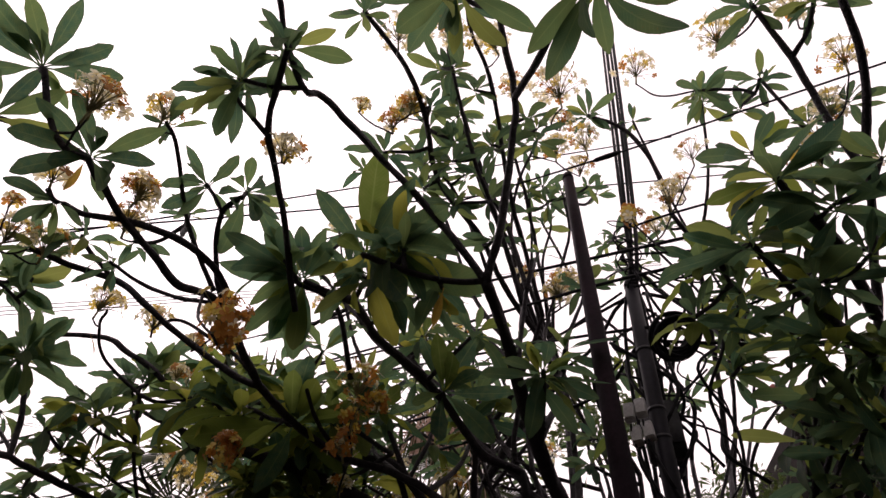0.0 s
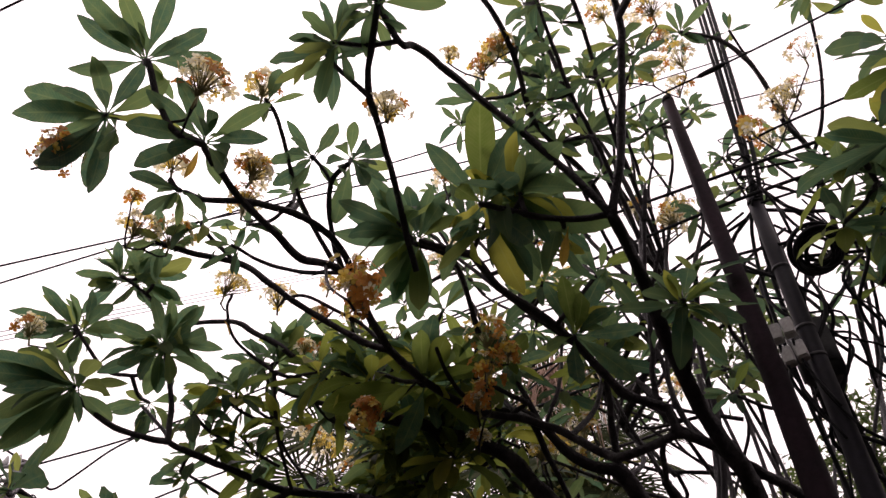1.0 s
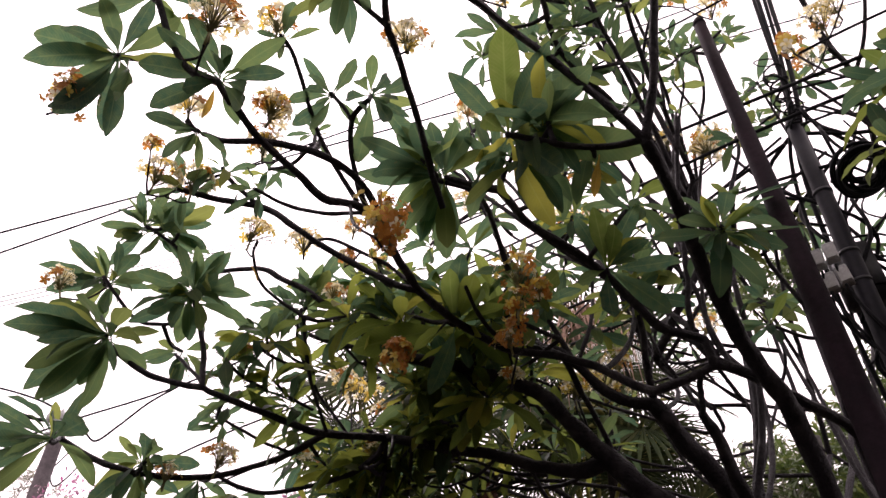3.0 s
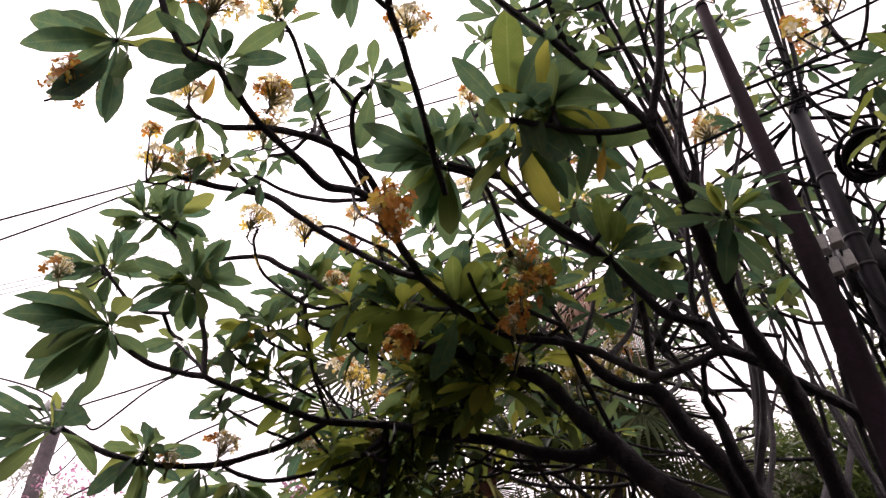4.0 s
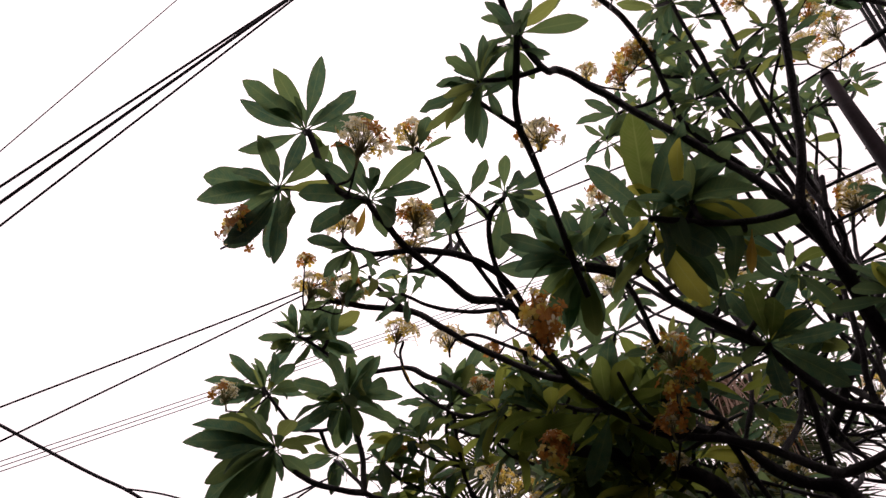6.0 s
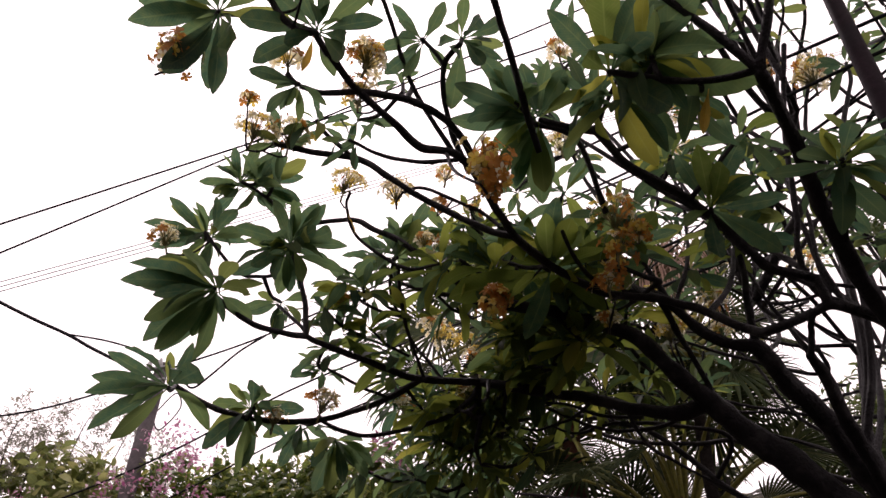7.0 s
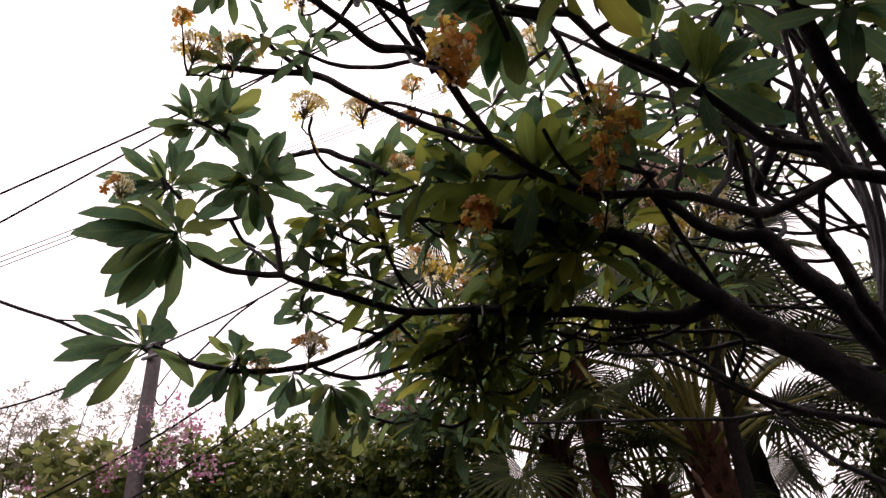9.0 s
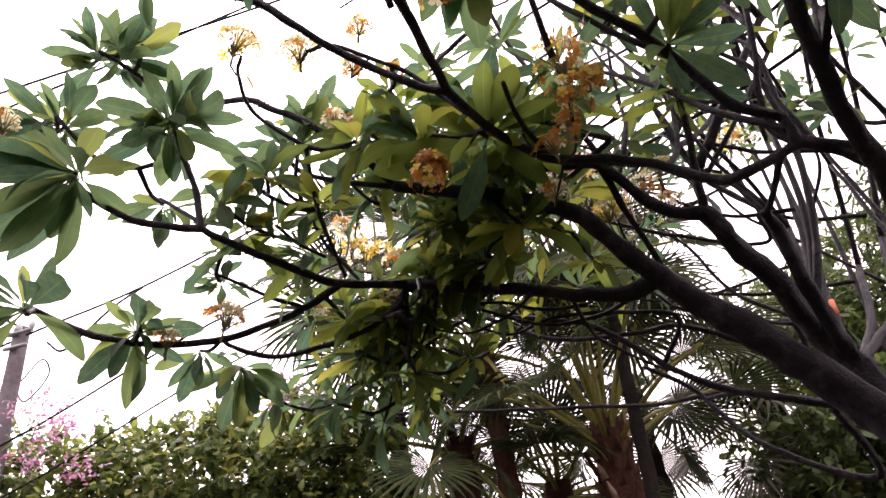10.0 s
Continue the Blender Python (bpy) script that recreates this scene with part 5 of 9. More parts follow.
whorl((1.193, 2.465, 4.517), (-0.07, -0.20, 0.98), 12, 0.15, 0.30)
whorl((1.677, 1.472, 4.110), (0.01, -0.20, 0.98), 12, 0.18, 0.30)
whorl((0.031, 1.398, 4.448), (-0.24, -0.19, 0.95), 10, 0.17, 0.30)
whorl((0.177, 1.543, 4.485), (-0.01, -0.20, 0.98), 9, 0.16, 0.30)
whorl((0.095, 1.905, 4.585), (0.27, -0.19, 0.94), 10, 0.15, 0.30)
whorl((0.425, 2.027, 4.716), (-0.08, -0.20, 0.98), 9, 0.14, 0.30)
whorl((0.869, 2.522, 4.894), (-0.16, -0.19, 0.97), 10, 0.15, 0.30)
whorl((1.008, 2.989, 4.718), (0.20, -0.19, 0.96), 10, 0.14, 0.30)
whorl((-0.044, 1.672, 4.378), (-0.19, -0.19, 0.96), 10, 0.16, 0.30)
whorl((0.354, 2.976, 4.145), (-0.04, -0.20, 0.98), 12, 0.17, 0.30)
whorl((0.334, 3.315, 3.864), (-0.22, -0.19, 0.96), 12, 0.18, 0.30)
whorl((-0.315, 1.694, 4.106), (0.02, -0.20, 0.98), 10, 0.15, 0.30)
whorl((0.316, 3.230, 3.788), (0.01, -0.20, 0.98), 10, 0.17, 0.30)
whorl((0.231, 3.454, 3.634), (0.16, -0.19, 0.97), 10, 0.16, 0.30)
whorl((-0.384, 2.103, 4.049), (0.18, -0.19, 0.96), 9, 0.15, 0.30)
whorl((-1.035, 1.678, 3.839), (0.11, -0.19, 0.97), 8, 0.14, 0.30)
whorl((-1.240, 1.708, 3.720), (0.07, -0.20, 0.98), 9, 0.14, 0.30)
whorl((-0.511, 2.704, 4.133), (0.16, -0.19, 0.97), 10, 0.18, 0.30)
whorl((0.583, 3.761, 3.929), (-0.16, -0.19, 0.97), 12, 0.16, 0.30)
whorl((1.159, 3.426, 4.059), (0.01, -0.20, 0.98), 10, 0.15, 0.30)

# leafy middle
whorl((-0.642, 2.261, 3.349), (0.35, -0.58, 0.74), 14, 0.26, 0.30)
whorl((-0.614, 2.892, 3.328), (-0.10, -0.51, 0.85), 16, 0.25, 0.30)
whorl((-0.313, 2.424, 3.390), (-0.11, -0.42, 0.90), 14, 0.25, 0.30)
whorl((-0.868, 2.732, 3.477), (0.26, -0.60, 0.76), 14, 0.25, 0.30)
whorl((-0.517, 2.177, 3.495), (-0.23, -0.43, 0.87), 12, 0.23, 0.30)
whorl((-0.873, 3.078, 3.187), (-0.42, -0.72, 0.55), 16, 0.24, 0.30)
whorl((-0.096, 2.219, 3.514), (0.23, -0.40, 0.89), 12, 0.24, 0.30)
whorl((0.101, 2.561, 3.394), (-0.15, -0.54, 0.83), 12, 0.24, 0.30)
whorl((-1.087, 2.245, 3.317), (-0.50, -0.51, 0.70), 13, 0.24, 0.30)
whorl((-1.285, 2.372, 3.177), (-0.28, -0.58, 0.77), 13, 0.22, 0.30)
whorl((-1.392, 2.153, 3.208), (-0.00, -0.46, 0.89), 14, 0.22, 0.30)
whorl((-1.539, 2.275, 3.087), (0.26, -0.40, 0.88), 13, 0.22, 0.30)
whorl((-1.432, 2.485, 3.069), (-0.48, -0.41, 0.77), 14, 0.22, 0.30)
whorl((-1.488, 2.671, 3.045), (-0.20, -0.53, 0.82), 13, 0.22, 0.30)
whorl((-1.322, 2.977, 3.065), (0.06, -0.44, 0.90), 14, 0.22, 0.30)
whorl((-1.274, 3.271, 2.959), (-0.08, -0.45, 0.89), 16, 0.23, 0.30)
whorl((-1.433, 2.956, 3.010), (-0.09, -0.80, 0.59), 16, 0.23, 0.30)
whorl((-1.651, 2.320, 3.046), (-0.37, -0.64, 0.67), 10, 0.20, 0.30)
whorl((-0.326, 2.206, 3.365), (-0.34, -0.58, 0.74), 12, 0.24, 0.30)
whorl((-0.085, 2.105, 3.496), (-0.35, -0.44, 0.83), 10, 0.25, 0.30)
whorl((-0.916, 2.158, 3.425), (0.07, -0.87, 0.49), 10, 0.22, 0.30)
whorl((-1.640, 3.369, 3.057), (-0.45, -0.44, 0.78), 16, 0.24, 0.30)
whorl((-1.817, 3.482, 2.898), (-0.10, -0.56, 0.82), 14, 0.23, 0.30)
whorl((-1.473, 3.264, 3.155), (-0.58, -0.62, 0.53), 14, 0.23, 0.30)
whorl((-1.317, 3.468, 3.079), (0.26, -0.56, 0.79), 14, 0.23, 0.30)
whorl((-0.798, 3.186, 3.367), (-0.34, -0.39, 0.85), 14, 0.23, 0.30)
whorl((-0.571, 3.316, 3.376), (-0.42, -0.58, 0.70), 14, 0.22, 0.30)
whorl((-0.442, 3.627, 3.644), (-0.25, -0.51, 0.82), 13, 0.20, 0.30)
whorl((-0.094, 2.836, 3.433), (0.29, -0.74, 0.61), 12, 0.23, 0.30)
whorl((-0.108, 3.625, 3.397), (0.31, -0.51, 0.80), 10, 0.24, 0.30)
whorl((-0.717, 2.922, 3.088), (0.11, -0.64, 0.76), 10, 0.20, 0.30)
whorl((-0.061, 3.330, 3.612), (-0.37, -0.53, 0.76), 14, 0.21, 0.30)
whorl((-0.842, 2.656, 3.980), (0.16, -0.49, 0.86), 14, 0.23, 0.30)
whorl((-0.323, 3.376, 4.231), (0.22, -0.73, 0.64), 12, 0.25, 0.30)
whorl((-0.557, 2.917, 3.248), (0.20, -0.47, 0.86), 12, 0.22, 0.30)
whorl((-1.140, 2.601, 3.345), (-0.51, -0.78, 0.35), 10, 0.23, 0.30)
whorl((-0.196, 2.838, 3.806), (0.62, -0.78, 0.01), 13, 0.22, 0.30)
whorl((-0.842, 3.296, 3.560), (0.16, -0.42, 0.89), 12, 0.23, 0.30)
whorl((-0.349, 3.130, 3.095), (0.35, -0.75, 0.56), 14, 0.25, 0.30)
whorl((-1.197, 2.673, 3.782), (0.06, -0.48, 0.88), 14, 0.25, 0.30)
whorl((-0.604, 3.584, 3.927), (0.44, -0.45, 0.77), 14, 0.21, 0.30)
whorl((-1.112, 2.682, 3.443), (0.12, -0.51, 0.85), 13, 0.21, 0.30)
whorl((-0.186, 3.448, 3.131), (-0.31, -0.49, 0.82), 14, 0.23, 0.30)
whorl((-1.184, 2.907, 3.807), (-0.54, -0.64, 0.55), 10, 0.20, 0.30)
whorl((-0.981, 2.693, 3.602), (-0.11, -0.55, 0.83), 12, 0.21, 0.30)
whorl((-0.929, 3.091, 3.921), (0.24, -0.59, 0.77), 14, 0.20, 0.30)
whorl((-0.268, 3.150, 3.443), (0.19, -0.40, 0.90), 10, 0.22, 0.30)
whorl((-0.428, 3.528, 3.165), (0.45, -0.83, 0.34), 13, 0.21, 0.30)
whorl((-1.046, 3.475, 3.263), (0.52, -0.85, 0.07), 12, 0.19, 0.30)
whorl((-0.308, 2.705, 3.520), (-0.22, -0.65, 0.73), 12, 0.25, 0.30)
whorl((-0.094, 3.886, 3.298), (0.40, -0.43, 0.81), 10, 0.20, 0.30)
whorl((-0.907, 2.881, 3.532), (0.21, -0.52, 0.83), 10, 0.23, 0.30)
whorl((0.011, 2.888, 3.720), (-0.47, -0.70, 0.54), 10, 0.24, 0.30)
whorl((-0.457, 2.804, 3.757), (-0.56, -0.55, 0.62), 13, 0.22, 0.30)
whorl((-0.598, 3.236, 3.074), (-0.37, -0.79, 0.49), 14, 0.22, 0.30)
whorl((-0.481, 3.337, 3.739), (0.13, -0.44, 0.89), 12, 0.21, 0.30)
whorl((-0.888, 3.406, 3.722), (-0.13, -0.62, 0.77), 13, 0.19, 0.30)
whorl((-0.097, 3.135, 3.965), (0.39, -0.39, 0.83), 12, 0.23, 0.30)
branch(0.011, 0.007, (-1.131, 2.895, 3.053), (-1.269, 3.149, 3.053), (-1.496, 3.305, 3.057), (-1.640, 3.369, 3.057))
branch(0.011, 0.007, (-0.820, 2.999, 2.979), (-1.024, 3.225, 3.023), (-1.317, 3.468, 3.079))
branch(0.011, 0.007, (-0.620, 2.701, 3.220), (-0.590, 3.013, 3.294), (-0.571, 3.316, 3.376))
branch(0.011, 0.007, (-0.458, 2.754, 3.148), (-0.711, 2.990, 3.317), (-0.968, 3.012, 3.409))
branch(0.011, 0.007, (-0.946, 2.887, 3.033), (-1.176, 3.161, 3.029), (-1.274, 3.271, 2.959))
branch(0.011, 0.007, (-0.213, 2.332, 3.091), (-0.425, 2.329, 3.237), (-0.642, 2.261, 3.349))
branch(0.011, 0.007, (-0.213, 2.332, 3.091), (-0.415, 2.573, 3.136), (-0.614, 2.892, 3.328))

# dark crown over the gate
whorl_of((1.195, 2.317, 3.401), (-0.09, 0.10, -0.00), (0.13, -0.04, 0.15), (0.14, -0.09, 0.00), (0.19, -0.06, -0.02), (0.15, 0.07, 0.02), (0.09, 0.12, -0.06), (-0.07, -0.03, 0.06), (0.04, 0.02, -0.06), (-0.05, -0.06, 0.07), (0.02, -0.10, 0.12))
branch(0.0105, 0.008, (1.254, 2.286, 3.511), (1.225, 2.301, 3.426), (1.195, 2.317, 3.401))
whorl((1.094, 1.262, 3.373), (-0.12, -0.35, 0.93), 20, 0.26, 0.30)
whorl((1.064, 1.494, 3.330), (-0.10, -0.35, 0.93), 18, 0.27, 0.30)
whorl((1.290, 1.343, 3.334), (0.07, -0.35, 0.93), 17, 0.26, 0.30)
whorl((1.224, 1.542, 3.186), (-0.05, -0.35, 0.93), 18, 0.27, 0.30)
whorl((1.366, 1.436, 3.195), (0.01, -0.35, 0.94), 16, 0.26, 0.30)
whorl((0.999, 1.709, 3.447), (-0.14, -0.35, 0.93), 14, 0.25, 0.30)
whorl((1.354, 1.785, 3.150), (0.23, -0.34, 0.91), 17, 0.26, 0.30)
whorl((1.465, 1.766, 3.082), (0.25, -0.34, 0.91), 16, 0.25, 0.30)
whorl((1.270, 1.884, 3.262), (0.18, -0.35, 0.92), 13, 0.24, 0.30)
whorl((1.141, 1.377, 3.668), (0.14, -0.35, 0.93), 10, 0.22, 0.30)
whorl((1.281, 2.450, 3.574), (0.25, -0.34, 0.91), 16, 0.24, 0.30)
whorl((1.445, 1.258, 3.443), (-0.25, -0.34, 0.91), 13, 0.24, 0.30)
branch(0.0234, 0.0108, (1.508, 1.766, 3.226), (1.331, 1.498, 3.317), (1.156, 1.329, 3.355), (1.097, 1.261, 3.372))
branch(0.01872, 0.0108, (1.501, 1.863, 3.110), (1.302, 1.671, 3.153), (1.224, 1.542, 3.186))
branch(0.0156, 0.011, (1.324, 1.705, 3.182), (1.184, 1.606, 3.225), (1.064, 1.494, 3.330))

whorl((1.694, 2.557, 3.423), (-0.41, -0.36, 0.84), 12, 0.21, 0.30)
whorl((1.599, 2.376, 3.242), (-0.08, -0.39, 0.92), 12, 0.23, 0.30)
whorl((1.787, 2.316, 3.196), (-0.38, -0.36, 0.85), 13, 0.21, 0.30)
whorl((1.716, 2.436, 3.008), (-0.21, -0.38, 0.90), 12, 0.22, 0.30)
whorl((1.767, 2.567, 3.144), (-0.35, -0.37, 0.86), 14, 0.23, 0.30)
branch(0.0105, 0.0075, (1.460, 2.642, 3.517), (1.577, 2.599, 3.430), (1.694, 2.557, 3.423))
branch(0.0105, 0.0075, (1.694, 2.557, 3.423), (1.647, 2.466, 3.292), (1.599, 2.376, 3.242))
branch(0.0105, 0.0075, (1.599, 2.376, 3.242), (1.693, 2.346, 3.179), (1.787, 2.316, 3.196))
branch(0.0105, 0.0075, (1.787, 2.316, 3.196), (1.752, 2.376, 3.062), (1.716, 2.436, 3.008))
branch(0.0105, 0.0075, (1.716, 2.436, 3.008), (1.741, 2.502, 3.036), (1.767, 2.567, 3.144))

# leaves that close the middle
whorl((-1.069, 2.763, 3.660), (-0.32, -0.66, 0.68), 16, 0.23, 0.30)
whorl((-0.816, 3.107, 3.319), (-0.35, -0.40, 0.85), 12, 0.21, 0.30)
whorl((-1.031, 2.608, 3.618), (0.45, -0.54, 0.72), 16, 0.20, 0.30)
whorl((-0.864, 3.153, 3.163), (-0.34, -0.46, 0.82), 16, 0.24, 0.30)
whorl((-0.722, 2.702, 3.343), (-0.52, -0.45, 0.72), 12, 0.24, 0.30)
whorl((-0.847, 2.718, 3.659), (-0.45, -0.53, 0.72), 12, 0.21, 0.30)
whorl((-1.220, 3.126, 3.062), (0.12, -0.99, 0.10), 12, 0.20, 0.30)
whorl((-1.376, 2.777, 2.908), (-0.51, -0.42, 0.75), 14, 0.22, 0.30)
whorl((1.196, 2.154, 3.524), (0.43, -0.74, 0.51), 14, 0.19, 0.30)
whorl((1.592, 2.245, 3.834), (0.35, -0.62, 0.70), 14, 0.20, 0.30)
whorl((1.189, 2.015, 3.529), (-0.63, -0.55, 0.56), 13, 0.21, 0.30)
whorl((1.311, 2.155, 3.650), (-0.50, -0.54, 0.68), 12, 0.23, 0.30)
whorl((-1.159, 3.199, 3.542), (-0.53, -0.48, 0.70), 16, 0.22, 0.30)
whorl((-1.058, 2.486, 3.465), (-0.14, -0.98, 0.13), 14, 0.19, 0.30)
whorl((0.731, 3.129, 3.618), (0.20, -0.72, 0.66), 16, 0.24, 0.30)
whorl((0.621, 2.743, 3.252), (-0.57, -0.48, 0.67), 12, 0.19, 0.30)
whorl((1.231, 3.078, 3.799), (-0.46, -0.37, 0.80), 16, 0.19, 0.30)
whorl((0.795, 2.493, 3.633), (0.34, -0.39, 0.86), 13, 0.20, 0.30)
whorl((-1.036, 2.750, 3.416), (0.58, -0.80, 0.15), 14, 0.20, 0.30)
whorl((-0.824, 2.532, 3.526), (0.66, -0.75, 0.04), 12, 0.21, 0.30)
whorl((-0.858, 2.743, 3.222), (-0.24, -0.44, 0.87), 12, 0.22, 0.30)
whorl((-0.913, 2.305, 3.469), (-0.18, -0.41, 0.90), 12, 0.23, 0.30)
whorl((-0.765, 3.088, 3.394), (-0.65, -0.62, 0.44), 16, 0.25, 0.30)
whorl((-0.992, 2.869, 3.509), (0.48, -0.63, 0.61), 13, 0.21, 0.30)
whorl((-1.060, 2.977, 3.159), (-0.23, -0.90, 0.38), 12, 0.21, 0.30)
whorl((-1.339, 3.194, 3.038), (0.04, -0.43, 0.90), 13, 0.25, 0.30)
whorl((-0.904, 2.661, 3.164), (-0.00, -0.69, 0.73), 16, 0.20, 0.30)
whorl((-0.895, 2.946, 3.180), (-0.48, -0.38, 0.79), 14, 0.24, 0.30)
whorl((-1.318, 3.081, 3.030), (-0.65, -0.71, 0.26), 13, 0.19, 0.30)
whorl((-0.927, 3.090, 3.340), (-0.22, -0.59, 0.78), 12, 0.22, 0.30)
whorl((-1.198, 3.177, 3.016), (0.45, -0.55, 0.70), 13, 0.22, 0.30)
whorl((-0.832, 2.727, 3.223), (-0.13, -0.54, 0.83), 16, 0.24, 0.30)
whorl((-1.111, 3.205, 3.198), (-0.70, -0.68, 0.21), 14, 0.19, 0.30)
whorl((-1.056, 3.018, 3.356), (0.37, -0.57, 0.73), 13, 0.23, 0.30)
whorl((-0.799, 3.371, 3.079), (-0.13, -0.98, 0.13), 12, 0.24, 0.30)
whorl((-0.936, 2.980, 3.083), (-0.69, -0.67, 0.25), 16, 0.24, 0.30)
whorl((-0.971, 2.958, 3.431), (-0.03, -0.50, 0.86), 12, 0.24, 0.30)
whorl((-0.990, 3.034, 3.137), (-0.33, -0.93, 0.16), 13, 0.23, 0.30)
whorl((-0.633, 2.831, 3.401), (-0.49, -0.53, 0.69), 13, 0.22, 0.30)
whorl((0.238, 2.082, 4.048), (0.20, -0.44, 0.88), 13, 0.16, 0.30)
whorl((-0.384, 1.924, 3.968), (-0.16, -0.50, 0.85), 13, 0.17, 0.30)
whorl((0.068, 1.709, 4.337), (0.22, -0.45, 0.86), 12, 0.16, 0.30)
whorl((0.224, 1.969, 4.208), (0.64, -0.75, 0.17), 12, 0.18, 0.30)
whorl((0.242, 1.706, 4.274), (-0.56, -0.46, 0.69), 12, 0.15, 0.30)
whorl((-0.078, 1.870, 4.185), (0.45, -0.56, 0.70), 16, 0.18, 0.30)
whorl((0.442, 1.617, 4.247), (-0.29, -0.43, 0.86), 12, 0.14, 0.30)
whorl((0.065, 1.835, 4.025), (0.18, -0.52, 0.83), 16, 0.15, 0.30)
whorl((0.108, 2.015, 4.468), (-0.23, -0.54, 0.81), 13, 0.14, 0.30)
whorl((0.064, 1.716, 4.179), (-0.02, -0.85, 0.53), 14, 0.17, 0.30)
whorl((1.087, 1.747, 3.340), (-0.42, -0.41, 0.81), 14, 0.21, 0.30)
whorl((1.061, 1.757, 3.497), (0.35, -0.62, 0.71), 13, 0.21, 0.30)
whorl((0.894, 1.718, 3.213), (-0.11, -0.82, 0.57), 13, 0.19, 0.30)
whorl((-1.154, 2.973, 2.689), (0.43, -0.58, 0.69), 12, 0.21, 0.30)
whorl((-0.930, 3.031, 2.741), (-0.10, -0.56, 0.82), 14, 0.20, 0.30)
whorl((-1.198, 3.509, 2.871), (-0.05, -0.46, 0.89), 16, 0.24, 0.30)
whorl((-1.005, 3.158, 3.124), (-0.16, -0.49, 0.86), 12, 0.23, 0.30)
whorl((-1.091, 3.134, 3.025), (-0.46, -0.50, 0.73), 14, 0.19, 0.30)
whorl((-0.856, 3.225, 3.050), (-0.31, -0.51, 0.80), 16, 0.22, 0.30)
whorl((-1.012, 3.068, 3.253), (-0.28, -0.45, 0.85), 12, 0.24, 0.30)
whorl((-0.170, 1.636, 3.535), (0.00, -0.45, 0.89), 13, 0.24, 0.30)
whorl((-0.310, 1.693, 3.470), (-0.64, -0.64, 0.43), 12, 0.22, 0.30)
whorl((-0.070, 1.843, 3.481), (0.53, -0.80, 0.27), 12, 0.22, 0.30)
whorl((-0.087, 1.486, 3.363), (0.86, -0.37, 0.37), 12, 0.27, 0.30)
whorl((0.023, 1.675, 3.365), (0.87, -0.35, -0.35), 12, 0.25, 0.30)
whorl((-0.204, 1.612, 3.351), (0.32, -0.49, -0.81), 9, 0.24, 0.30)
whorl((0.141, 1.942, 3.365), (0.46, -0.46, 0.76), 12, 0.22, 0.30)
whorl((0.482, 2.031, 3.341), (0.38, -0.51, 0.77), 13, 0.22, 0.30)
whorl((0.408, 2.305, 3.343), (0.17, -0.70, 0.70), 10, 0.20, 0.30)
whorl((-1.501, 3.603, 2.897), (0.14, -0.35, -0.93), 13, 0.25, 0.10)
whorl((-1.751, 3.533, 2.840), (-0.13, -0.35, -0.93), 12, 0.24, 0.10)
whorl((-1.382, 3.774, 2.833), (-0.02, -0.35, -0.94), 12, 0.24, 0.10)
whorl((-1.465, 3.305, 3.080), (0.26, -0.34, -0.90), 10, 0.22, 0.10)
bunch((-0.413, 2.299, 3.113), (-0.19, -0.24, 0.95), 16, 0.060, 0.45)
bunch((-0.022, 2.779, 3.232), (0.06, -0.17, 0.98), 10, 0.060, 0.4)
bunch((-0.229, 2.901, 3.209), (-0.05, -0.20, 0.98), 9, 0.050, 0.15)
bunch((-0.026, 2.843, 3.113), (0.02, -0.18, 0.98), 9, 0.060, 0.6)
bunch((-0.437, 2.501, 3.063), (0.18, -0.13, 0.97), 8, 0.050, 0.2)
bunch((-1.495, 2.828, 2.967), (0.17, -0.09, 0.98), 9, 0.060, 0.2)
bunch((-1.211, 2.920, 3.026), (-0.11, -0.20, 0.97), 9, 0.050, 0.15)
bunch((-1.387, 2.882, 3.425), (-0.10, -0.18, 0.98), 12, 0.070, 0.15)
bunch((-1.206, 3.032, 3.289), (-0.15, -0.19, 0.97), 9, 0.060, 0.2)
bunch((-0.097, 1.494, 4.322), (0.18, -0.16, 0.97), 10, 0.060, 0.15)
bunch((-0.164, 1.538, 4.293), (0.23, -0.15, 0.96), 8, 0.050, 0.3)
bunch((0.356, 1.592, 4.595), (-0.18, -0.24, 0.95), 12, 0.080, 0.3)
bunch((0.525, 2.356, 3.980), (-0.15, -0.24, 0.96), 11, 0.070, 0.5)
bunch((0.795, 1.787, 3.875), (-0.15, -0.24, 0.96), 10, 0.060, 0.7)
bunch((0.591, 1.726, 4.479), (0.31, -0.12, 0.94), 9, 0.060, 0.2)
bunch((-0.146, 1.570, 4.427), (-0.17, -0.25, 0.95), 9, 0.060, 0.2)
bunch((0.390, 2.342, 4.067), (0.10, -0.17, 0.98), 9, 0.060, 0.2)

# broad dark heads behind the wilting flowers
branch(0.010, 0.008, (-0.620, 2.652, 3.190), (-0.633, 2.616, 3.278), (-0.660, 2.550, 3.330))
whorl((-0.660, 2.550, 3.330), (0.35, -0.50, 0.76), 13, 0.30, 0.45)
branch(0.010, 0.008, (-0.456, 2.716, 3.134), (-0.461, 2.553, 3.190), (-0.500, 2.420, 3.300))
whorl((-0.500, 2.420, 3.300), (-0.27, -0.65, 0.73), 16, 0.29, 0.45)
branch(0.010, 0.008, (-0.697, 2.624, 3.215), (-0.644, 2.643, 3.141), (-0.600, 2.720, 3.100))
whorl((-0.600, 2.720, 3.100), (-0.18, -0.43, 0.68), 14, 0.30, 0.45)
branch(0.010, 0.008, (-0.375, 2.669, 3.272), (-0.423, 2.617, 3.343), (-0.420, 2.550, 3.420))
whorl((-0.420, 2.550, 3.420), (-0.29, -0.41, 0.30), 14, 0.31, 0.45)
